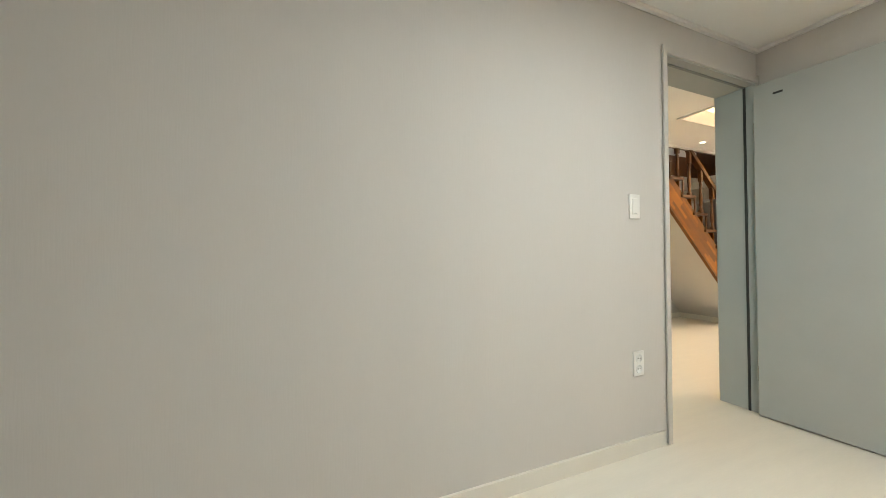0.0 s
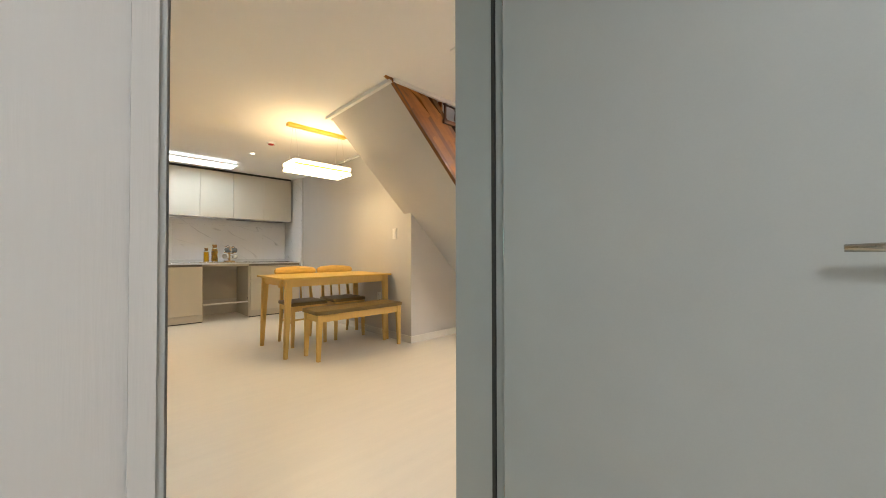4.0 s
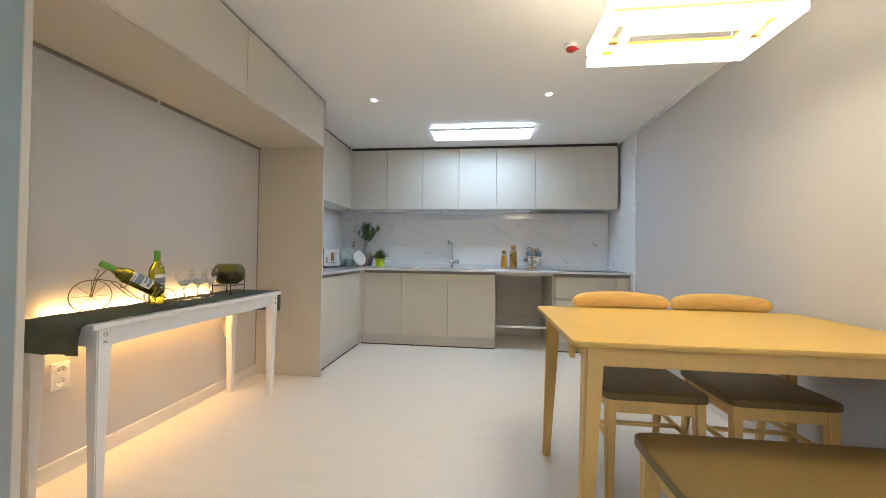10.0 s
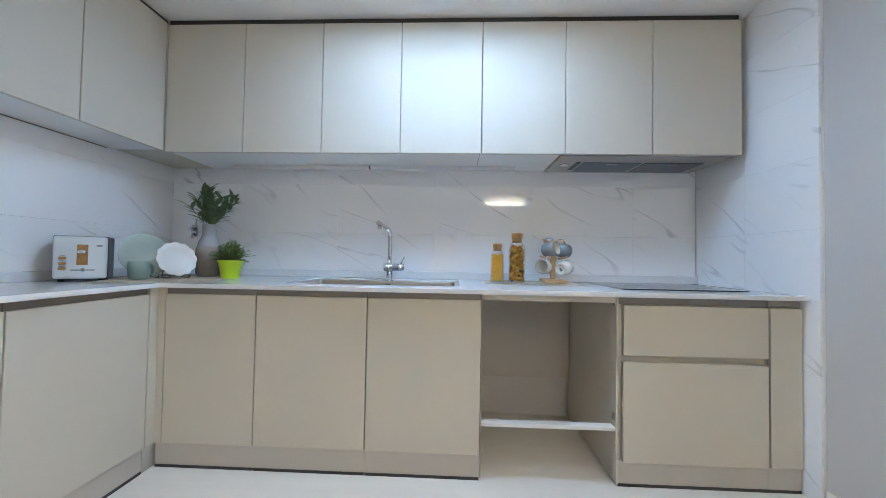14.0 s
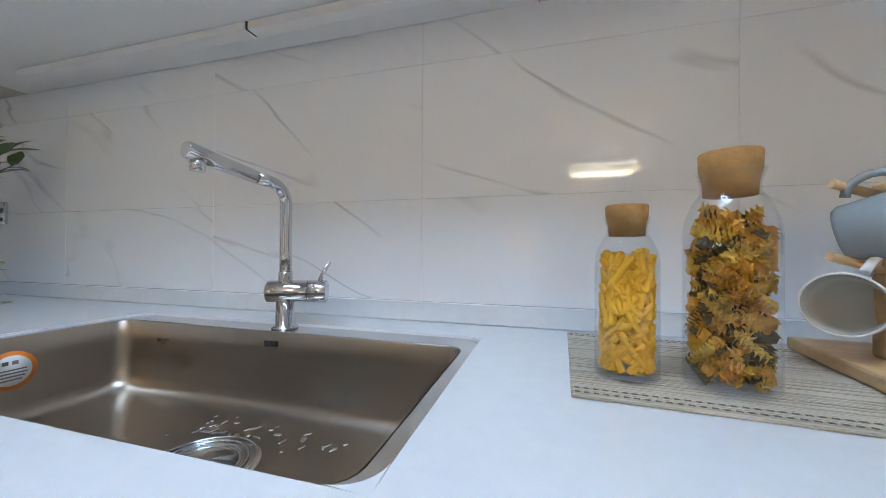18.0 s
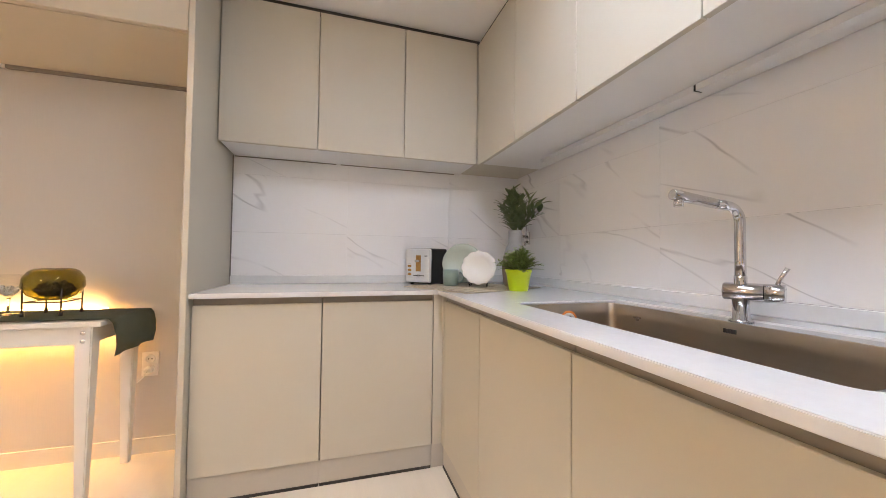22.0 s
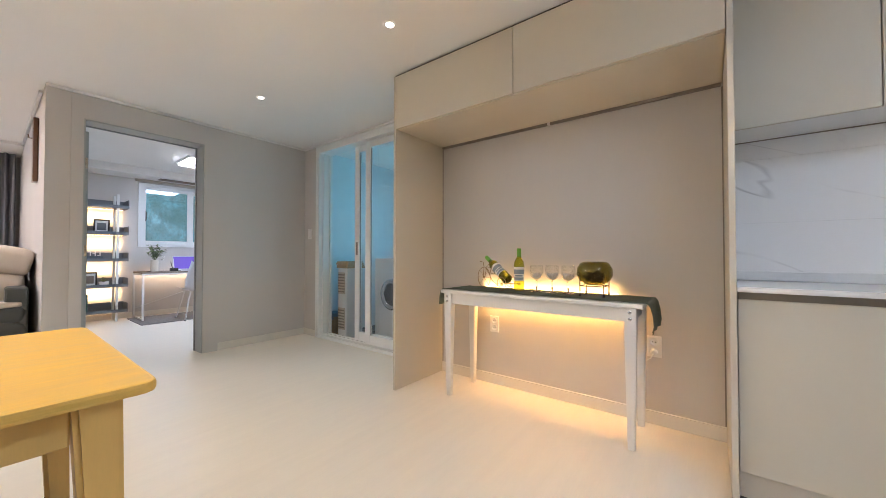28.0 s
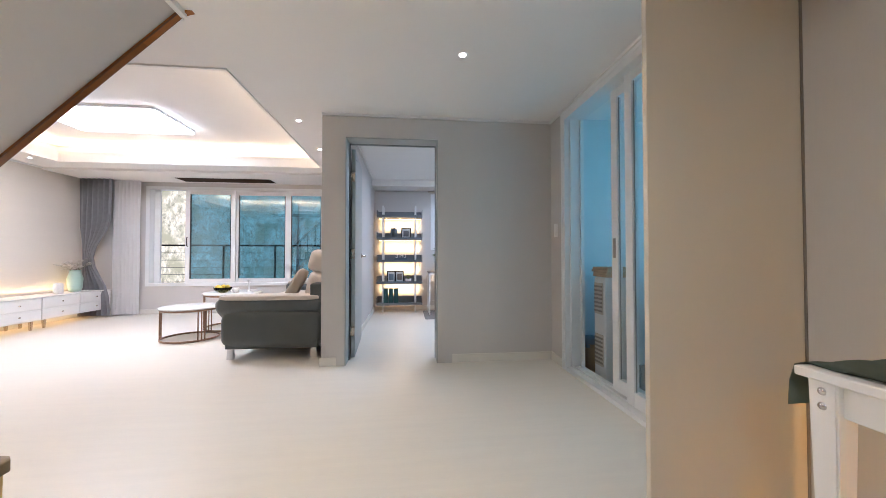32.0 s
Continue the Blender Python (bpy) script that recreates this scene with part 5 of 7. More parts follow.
vase = lathe([(0.060, 0.172), (0.052, 0.205), (0.040, 0.226), (0.036, 0.240), (0.036, 0.296), (0.038, 0.304), (0.033, 0.304), (0.031, 0.25), (0, 0.24)], 40)
vz = plant("leafy_vase", "grey and taupe ceramic vase of long green leafy branches", (0.490, 5.575, CT + 0.0046), vase, M_GREYVASE, 17, 0.290, 0.165, 0.026, 0.074, M_LEAF, 3, 0.25, per=13, droop=0.14, along=1.35)
part("vase_foot", lathe([(0, 0), (0.050, 0), (0.060, 0.01), (0.069, 0.08), (0.068, 0.13), (0.0605, 0.171), (0, 0.171)], 40), M_TAUPE, vz, "taupe lower body")
pot = lathe([(0, 0), (0.044, 0), (0.045, 0.003), (0.060, 0.088), (0.063, 0.090), (0.064, 0.103), (0.058, 0.103), (0.054, 0.08), (0, 0.078)], 40)
plant("potted_herb", "bushy green herb in a lime-yellow plastic pot", (0.680, 5.492, CT), pot, M_LIME, 120, 0.135, 0.125, 0.0110, 0.021, M_LEAF2, 9, 0.078, per=15, rise=1.0, droop=0.40)


def toaster():
    t = thing("toaster", "white and black two-slot toaster with copper buttons", "toaster", (0.228, 5.112, CT + 0.001), rz=38)
    w, d, h = 0.088, 0.150, 0.205
    part("front_panel", B(-w, w, -0.035, 0.016, 0.012, h, bev=0.016, seg=4), M_WASH, t, "white front panel")
    part("body", B(-w - 0.004, w + 0.004, -0.020, d - 0.02, 0.008, h + 0.002, bev=0.014, seg=3), M_BLACK, t, "black ribbed body")
    part("back_panel", B(-w, w, d - 0.03, d, 0.012, h, bev=0.010, seg=3), M_WASH, t)
    part("slot", row([(-0.050, -0.020, 0.02, d - 0.04, h + 0.0005, h + 0.0026), (0.020, 0.050, 0.02, d - 0.04, h + 0.0005, h + 0.0026)]), M_DARK, t)
    part("lever_track", B(-0.012, 0.026, -0.0365, -0.033, 0.075, 0.168, bev=0.002), M_CORK, t, "copper lever track")
    part("lever", B(-0.006, 0.020, -0.056, -0.0366, 0.128, 0.142, bev=0.003), M_RIM, t, "steel lever")
    for z in (0.058, 0.082, 0.106):
        part("button", B(-0.068, -0.044, -0.040, -0.0335, z - 0.006, z + 0.006, bev=0.002), M_CORK, t, "copper button")
        part("button_mark", B(-0.064, -0.048, -0.0360, -0.0345, z + 0.010, z + 0.012), M_SHELF, t)
    part("dial_slit", B(-0.03, 0.050, -0.0364, -0.0345, 0.050, 0.054), M_DARK, t)
    part("dial_knob", B(0.005, 0.016, -0.042, -0.0365, 0.045, 0.060, bev=0.002), M_RIM, t)
    part("brand_mark", B(0.052, 0.072, -0.0360, -0.0345, 0.160, 0.166), M_SHELF, t)
    for x in (-0.065, 0.065):
        for y in (0.0, d - 0.03):
            part("foot", lathe([(0, -0.001), (0.011, -0.001), (0.011, 0.014), (0, 0.014)], 12, pose(x, y, 0)), M_BLACK, t)


toaster()


def plate(name, label, at, r, material, scallop, lean, rz):
    p = thing(name, label, "plate", at, "plates on stands", rz=rz)
    bm = bmesh.new()
    n = 72
    prof = [(0, 0.010), (0.55, 0.010), (0.66, 0.004), (0.97, -0.006), (1.0, -0.004), (0.98, 0.0), (0.66, 0.011), (0.55, 0.017), (0, 0.017)]
    rings = []
    for q, z in prof:
        if q == 0:
            rings.append([bm.verts.new((0, 0, z))])
        else:
            rings.append([bm.verts.new((r * q * (1 + (scallop * (abs(math.cos(6 * 2 * math.pi * i / n)) - 0.6) if q > 0.7 else 0)) * math.cos(2 * math.pi * i / n),
                                        r * q * (1 + (scallop * (abs(math.cos(6 * 2 * math.pi * i / n)) - 0.6) if q > 0.7 else 0)) * math.sin(2 * math.pi * i / n), z)) for i in range(n)])
    for a, b in zip(rings, rings[1:]):
        for i in range(n):
            vs = list(dict.fromkeys([a[i % len(a)], a[(i + 1) % n % len(a)], b[(i + 1) % n % len(b)], b[i % len(b)]]))
            if len(vs) > 2:
                bm.faces.new(vs).smooth = True
    bmesh.ops.recalc_face_normals(bm, faces=bm.faces)
    bm.transform(pose(0, 0, r * math.cos(radians(lean)) + 0.012, 90 - lean + 180, 0, 0))
    part("dish", bm, material, p)
    sb = bmesh.new()
    for s in (-0.045, 0.045):
        tube([(s, -0.045, 0.016), (s, -0.035, 0.003), (s, 0.05, 0.003), (s * 0.7, 0.052, 0.09)], 0.002, 6, sb)
    part("stand", sb, M_BLKMETAL, p, "black wire plate stand")
    return p


plate("plate", "white scalloped plate propped on a wire stand", (0.463, 5.375, CT + 0.0046), 0.093, M_MUGWHITE, 0.07, 17, 62)
plate("plate", "sage green dinner plate propped on a wire stand", (0.335, 5.325, CT + 0.0046), 0.114, M_SAGEPL, 0.0, 14, 62)
tmug = thing("mug", "sage green stoneware mug on the placemat", "mug", (0.376, 5.245, CT + 0.0046), rz=75)
mug_mesh(tmug, Matrix(), M_SAGE, M_SAGE, "", 0.044, 0.088)

# ---- dining ----
TX, TY = (2.222, 3.452), (2.478, 3.236)


def dining_table():
    t = thing("dining_table", "light oak dining table with tapered legs", "table", (0, 0, 0))
    part("tabletop", rounded_slab(TX[0], TX[1], TY[0], TY[1], 0.733, 0.753, 0.028, edge=0.006), M_TABLE, t)
    x0, x1, y0, y1 = TX[0] + 0.075, TX[1] - 0.075, TY[0] + 0.055, TY[1] - 0.055
    for (a, b, c, d) in ((x0 + 0.03, x1 - 0.03, y0 - 0.011, y0 + 0.011), (x0 + 0.03, x1 - 0.03, y1 - 0.011, y1 + 0.011), (x0 - 0.011, x0 + 0.011, y0 + 0.03, y1 - 0.03), (x1 - 0.011, x1 + 0.011, y0 + 0.03, y1 - 0.03)):
        part("apron", B(a, b, c, d, 0.664, 0.733, bev=0.003), M_WOODLEG, t)
    for x in (x0, x1):
        for y in (y0, y1):
            sx, sy = (-1 if x == x0 else 1), (-1 if y == y0 else 1)
            part("leg", taper_leg(bmesh.new(), x, y, 0.0, 0.733, 0.062, 0.036, sx * 0.028, sy * 0.012, 0.008), M_WOODLEG, t)
    part("side_rail", B(x0 - 0.028, x0 - 0.0115, y0 + 0.10, y1 - 0.06, 0.690, 0.7325, bev=0.002), M_WOODLEG, t)
    part("rail_block", B(x0 - 0.046, x0 - 0.0285, y0 + 0.10, y0 + 0.145, 0.655, 0.7325, bev=0.003), M_WOODLEG, t)


dining_table()


def bench():
    b = thing("dining_bench", "light wooden bench with a brown leatherette seat pad", "bench", (0, 0, 0))
    x0, x1, y0, y1 = 2.418, 3.388, 2.188, 2.535
    part("seat_pad", cushion(x0, x1, y0, y1, 0.417, 0.462, 0.45, 16, None, 18.0), M_LEATHER, b, "brown leatherette pad")
    xi0, xi1, yi0, yi1 = x0 + 0.045, x1 - 0.045, y0 + 0.04, y1 - 0.04
    for a, c, d, e in ((xi0 + 0.02, xi1 - 0.02, yi0 - 0.012, yi0 + 0.010), (xi0 + 0.02, xi1 - 0.02, yi1 - 0.010, yi1 + 0.012), (xi0 - 0.012, xi0 + 0.010, yi0 + 0.02, yi1 - 0.02), (xi1 - 0.010, xi1 + 0.012, yi0 + 0.02, yi1 - 0.02)):
        part("rail", B(a, c, d, e, 0.352, 0.419, bev=0.003), M_WOODLEG, b)
    for x in (xi0, xi1):
        for y in (yi0, yi1):
            part("leg", taper_leg(bmesh.new(), x, y, 0.0, 0.419, 0.050, 0.034, (0.012 if x > 2.9 else -0.012), 0.0, 0.006), M_WOODLEG, b)


bench()


def dining_chair():
    c = thing("dining_chair", "light wooden dining chair with brown leatherette seat, tucked in", "chair", (2.645, 3.045, 0), "dining chairs")
    # faces towards -y, back at +y
    part("seat", cushion(-0.205, 0.205, -0.20, 0.20, 0.425, 0.468, 0.5, 14, None, 14.0), M_LEATHER, c, "brown leatherette seat")
    for a in ((-0.17, 0.17, -0.178, -0.158), (-0.17, 0.17, 0.150, 0.170), (-0.180, -0.160, -0.15, 0.15), (0.160, 0.180, -0.15, 0.15)):
        part("seat_rail", B(*a, 0.372, 0.428, bev=0.003), M_WOODLEG, c)
    for s in (-1, 1):
        part("front_leg", taper_leg(bmesh.new(), s * 0.172, -0.168, 0.0, 0.428, 0.040, 0.030, s * 0.006, -0.004, 0.005), M_WOODLEG, c)
        pts = [(s * 0.175, 0.215, 0.0), (s * 0.172, 0.175, 0.25), (s * 0.170, 0.168, 0.43), (s * 0.165, 0.19, 0.60), (s * 0.156, 0.226, 0.752)]
        part("back_leg", tube(pts, [0.015, 0.019, 0.020, 0.016, 0.010], 10), M_WOODLEG, c)
        part("side_stretcher", B(s * 0.172 - 0.008, s * 0.172 + 0.008, -0.155, 0.17, 0.24, 0.262, bev=0.003), M_WOODLEG, c)
        part("back_slat", tube([(s * 0.055, 0.178, 0.44), (s * 0.055, 0.20, 0.60), (s * 0.055, 0.232, 0.748)], [0.011, 0.011, 0.008], 8), M_WOODLEG, c)
    part("cross_stretcher", B(-0.165, 0.165, -0.01, 0.01, 0.244, 0.260, bev=0.003), M_WOODLEG, c)
    # curved top rest
    bm = bmesh.new()
    n, k = 24, 10
    rings = []
    for i in range(n + 1):
        u = -1 + 2 * i / n
        end = math.sqrt(max(0.0, 1 - abs(u) ** 6))
        hh, tt = 0.045 * (0.35 + 0.65 * end) * (1.08 - 0.1 * abs(u)), 0.013 * (0.5 + 0.5 * end)
        cy = 0.238 - 0.035 * u * u
        cz = 0.780 + 0.010 * (1 - u * u)
        rings.append([bm.verts.new((0.236 * u, cy + tt * math.cos(6.2832 * j / k), cz + hh * math.sin(6.2832 * j / k))) for j in range(k)])
    for a, b in zip(rings, rings[1:]):
        for j in range(k):
            bm.faces.new((a[j], a[(j + 1) % k], b[(j + 1) % k], b[j])).smooth = True
    bm.faces.new(rings[0])
    bm.faces.new(rings[-1][::-1])
    bmesh.ops.recalc_face_normals(bm, faces=bm.faces)
    part("backrest", bm, M_BACKSEAT, c, "curved solid wood back rest")
    return c


ch = dining_chair()
copy_thing(ch, pose(3.128, 3.045, 0))


# ---- console table in the niche ----
KX, KY, KZ = (0.088, 0.468), (2.502, 3.746), 0.731


def console():
    t = thing("console_table", "slim white painted console table with tapered legs", "table", (0, 0, 0))
    part("tabletop", B(KX[0], KX[1], KY[0], KY[1], KZ - 0.022, KZ, bev=0.003), M_WHITE, t)
    x0, x1, y0, y1 = KX[0] + 0.035, KX[1] - 0.038, KY[0] + 0.05, KY[1] - 0.06
    for a in ((x1 - 0.010, x1 + 0.012, y0 + 0.022, y1 - 0.022), (x0 - 0.012, x0 + 0.010, y0 + 0.022, y1 - 0.022), (x0 + 0.022, x1 - 0.022, y0 - 0.01, y0 + 0.01), (x0 + 0.022, x1 - 0.022, y1 - 0.01, y1 + 0.01)):
        part("apron", B(*a, KZ - 0.095, KZ - 0.022, bev=0.002), M_WHITE, t)
    for x in (x0, x1):
        for y in (y0, y1):
            lg = part("leg", taper_leg(bmesh.new(), x, y, 0.0, KZ - 0.022, 0.058, 0.033, 0, 0, 0.004), M_WHITE, t)
            if x == x1:
                for z in (KZ - 0.045, KZ - 0.078):
                    part("bolt", lathe([(0, 0.004), (0.007, 0.003), (0.009, 0.0)], 14, pose(x + 0.0285, y, z, 0, 90, 0)), M_CHROME, lg, "chrome bolt")


console()


def runner():
    """Green cloth laid along the table and hanging over both ends."""
    bm = bmesh.new()
    prof = [(KY[0] - 0.030, KZ - 0.11), (KY[0] - 0.030, KZ - 0.05), (KY[0] - 0.020, KZ - 0.008)] + [(KY[0] + (KY[1] - KY[0]) * i / 40, KZ + 0.003) for i in range(41)]
    prof += [(KY[1] + 0.012, KZ + 0.002), (KY[1] + 0.026, KZ - 0.015), (KY[1] + 0.036, KZ - 0.06), (KY[1] + 0.038, KZ - 0.11), (KY[1] + 0.030, KZ - 0.150)]
    nx = 9
    grid = []
    for k, (y, z) in enumerate(prof):
        hang = max(0.0, KZ - z)
        grid.append([bm.verts.new((0.100 + (0.440 - 0.100) * i / nx + 0.05 * hang * math.sin(3 * i + k * 0.3), y + 0.12 * hang * math.sin(i * 1.7) * (1 if y > 3 else -1) * 0.5,
                                   z + 0.0015 * math.sin(i * 2.1 + k) + 0.002 * abs(math.sin(k * 0.7 + i)))) for i in range(nx + 1)])
    for a, b in zip(grid, grid[1:]):
        for i in range(nx):
            bm.faces.new((a[i], a[i + 1], b[i + 1], b[i])).smooth = True
    r = bmesh.ops.solidify(bm, geom=bm.faces[:], thickness=0.0022)
    solid("table_runner", bm, M_CLOTH, "dark green cloth runner hanging over the console table ends", "table runner")


runner()
TOPZ = KZ + 0.0065


def bottle(parent, m, body, upper=None):
    bm = lathe([(0, 0.004), (0.030, 0.0), (0.036, 0.006), (0.037, 0.02), (0.037, 0.185), (0.033, 0.205), (0.018, 0.232), (0.0145, 0.25), (0.0145, 0.290), (0, 0.290)], 36, m)
    part("glass", bm, body, parent)
    part("capsule", lathe([(0.0155, 0.238), (0.0158, 0.298), (0.014, 0.301), (0, 0.301)], 28, m), M_CAP, parent, "bright green foil capsule")
    lb = bmesh.new()

    def band(z0, z1, r, a0, a1, mt, nm, lab=""):
        b = bmesh.new()
        k = 16
        lo, hi = [], []
        for i in range(k + 1):
            a = radians(a0 + (a1 - a0) * i / k)
            lo.append(b.verts.new((r * math.cos(a), r * math.sin(a), z0)))
            hi.append(b.verts.new((r * math.cos(a), r * math.sin(a), z1)))
        for i in range(k):
            b.faces.new((lo[i], lo[i + 1], hi[i + 1], hi[i])).smooth = True
        b.transform(m)
        return part(nm, b, mt, parent, lab)
    band(0.070, 0.168, 0.0374, -75, 75, M_LABEL, "label", "white and blue printed label")
    band(0.118, 0.150, 0.0378, -74, 74, M_LABELB, "label_band")
    band(0.100, 0.112, 0.0378, -45, 45, M_LABELB, "label_letters")
    band(0.076, 0.094, 0.0378, -60, 60, M_LABELB, "label_picture")


wb = thing("wine_bottle", "green glass white wine bottle with a green capsule", "bottle", (0.232, 2.985, TOPZ))
bottle(wb, pose(0, 0, 0, 0, 0, 20) @ Matrix.Scale(0.93, 4), M_BOTTLE)
wb2 = thing("wine_bottle", "green glass wine bottle lying tilted in a wire holder", "bottle", (0.302, 2.941, TOPZ + 0.068), rz=0)
bottle(wb2, stand_up((0, 0, 0), (-0.304, -0.768, 0.54), (1, 0.1, 0.75)) @ Matrix.Scale(0.93, 4), M_BOTTLED)


def bike_holder():
    b = thing("bottle_holder", "bronze wire bottle holder shaped like a tricycle", "bottle holder", (0.258, 2.832, TOPZ), rz=-21.5)

    def wheel(c, r, name="wheel"):
        bm = bmesh.new()
        ring = [(c[0], c[1] + r * math.cos(6.2832 * i / 28), c[2] + r * math.sin(6.2832 * i / 28)) for i in range(29)]
        tube(ring, 0.0022, 6, bm, caps=False)
        for i in range(8):
            a = 6.2832 * i / 8
            tube([c, (c[0], c[1] + r * math.cos(a), c[2] + r * math.sin(a))], 0.0011, 5, bm, caps=False)
        tube([(c[0] - 0.006, c[1], c[2]), (c[0] + 0.006, c[1], c[2])], 0.005, 8, bm)
        return part(name, bm, M_BRONZE, b)
    wheel((0, -0.145, 0.0742), 0.072, "front_wheel")
    wheel((0.058, 0.115, 0.046), 0.0435)
    wheel((-0.058, 0.115, 0.046), 0.0435)
    fr = bmesh.new()
    tube([(-0.064, 0.115, 0.046), (0.064, 0.115, 0.046)], 0.0022, 6, fr)
    for s in (-1, 1):
        tube([(s * 0.008, -0.145, 0.0742), (s * 0.012, -0.130, 0.150), (s * 0.034, -0.110, 0.185), (s * 0.058, -0.115, 0.190)], 0.002, 6, fr)
        tube([(s * 0.012, -0.130, 0.150), (s * 0.034, -0.07, 0.135), (s * 0.041, 0.0, 0.060), (s * 0.042, 0.08, 0.020), (s * 0.04, 0.115, 0.046)], 0.0022, 6, fr)
        ring = [(0.041 * math.cos(6.2832 * i / 24), 0.03 + s * 0.045 + 0.024 * math.sin(6.2832 * i / 24), 0.108 - s * 0.030 + 0.034 * math.sin(6.2832 * i / 24)) for i in range(25)]
        tube(ring, 0.002, 6, fr, caps=False)
    part("wire_frame", fr, M_BRONZE, b)


bike_holder()


def wine_glass(x, y, i):
    g = thing("wine_glass", "clear stemmed wine glass filled with white pebbles", "glass", (x, y, TOPZ), "wine glasses")
    s = part("stem", lathe([(0, 0.0005), (0.032, 0.0005), (0.033, 0.0025), (0.012, 0.006), (0.0046, 0.014), (0.0040, 0.062), (0.006, 0.0725), (0, 0.0735)], 32), M_PANEGLASS, g, "clear glass stem and foot")
    s.visible_shadow = False
    o = part("bowl", lathe([(0, 0.074), (0.008, 0.075), (0.033, 0.093), (0.043, 0.120), (0.042, 0.148), (0.0375, 0.172),
                            (0.0369, 0.172), (0.0414, 0.148), (0.0424, 0.120), (0.0324, 0.094), (0.008, 0.078), (0, 0.077)], 32), M_CLEAR, g)
    o.visible_shadow = False
    rnd = random.Random(40 + i)
    bm = bmesh.new()
    for k in range(90):
        a, r, z = rnd.random() * 6.283, 0.034 * math.sqrt(rnd.random()), 0.086 + 0.036 * rnd.random()
        r *= min(1.0, 0.25 + 0.75 * (z - 0.084) / 0.022)
        m = pose(r * math.cos(a), r * math.sin(a), z, rnd.uniform(0, 90), rnd.uniform(0, 90), 0) @ Matrix.Diagonal((0.007, 0.0055, 0.005, 1))
        bmesh.ops.create_icosphere(bm, subdivisions=1, radius=1, matrix=m)
    tagged(part("pebbles", bm, M_STONE, g, "white pebbles"), kind="stuff")


for i, (x, y) in enumerate(((0.265, 3.122), (0.262, 3.222), (0.258, 3.320))):
    wine_glass(x, y, i)


def bowl_on_stand():
    b = thing("glass_bowl", "round olive smoked glass bowl in a black wire stand", "bowl", (0.262, 3.472, TOPZ))
    part("bowl", lathe([(0, 0.032), (0.045, 0.034), (0.075, 0.055), (0.088, 0.085), (0.085, 0.118), (0.070, 0.143), (0.056, 0.152), (0.053, 0.152), (0.067, 0.141), (0.082, 0.117), (0.085, 0.085), (0.072, 0.058), (0.043, 0.038), (0, 0.036)], 48, pose(0, 0, 0.024)), M_SMOKE, b)
    bm = bmesh.new()
    rnd = random.Random(8)
    for k in range(46):
        a, r, z = rnd.random() * 6.283, 0.06 * math.sqrt(rnd.random()), 0.074 + 0.045 * rnd.random()
        r *= 0.6 if z < 0.084 else 1
        bmesh.ops.create_icosphere(bm, subdivisions=1, radius=1, matrix=pose(r * math.cos(a), r * math.sin(a), z, 30 * k, 20 * k, 0) @ Matrix.Diagonal((0.016, 0.013, 0.011, 1)))
    tagged(part("stones", bm, M_BLACK, b, "dark stones"), kind="stuff")
    for i in range(4):
        a = radians(45 + 90 * i)
        l_ = part("stand_leg", tube([(0.082 * math.cos(a), 0.082 * math.sin(a), 0.125), (0.080 * math.cos(a), 0.080 * math.sin(a), 0.014)], 0.0028, 8), M_BLKMETAL, b)
        part("foot", lathe([(0, 0.0), (0.0065, 0.0), (0.0055, 0.016), (0, 0.016)], 12, pose(0.080 * math.cos(a), 0.080 * math.sin(a), 0)), M_BLACK, l_)
    rg = bmesh.new()
    tube([(0.080 * math.cos(radians(45 + 90 * i)), 0.080 * math.sin(radians(45 + 90 * i)), 0.052) for i in range(5)], 0.0025, 6, rg)
    part("stand_ring", rg, M_BLKMETAL, b)
    return b


gb = bowl_on_stand()
gb.matrix_basis = gb.matrix_basis @ Matrix.Scale(1.12, 4)
cl = thing("niche_light_strip", "warm light strip on the wall behind the console table", "light strip", (0, 0, 0))
part("strip", B(XL + 0.002, XL + 0.012, 2.62, 3.56, KZ - 0.006, KZ + 0.004), M_L_STRIP, cl)
# ---- stairs ----
RISE, RUN = 0.2045, 0.2205


def tread_x(k):
    """The west end and the height of a step, counted down from one near the ceiling."""
    return 3.33 + RUN * k, 1.91 - RISE * k


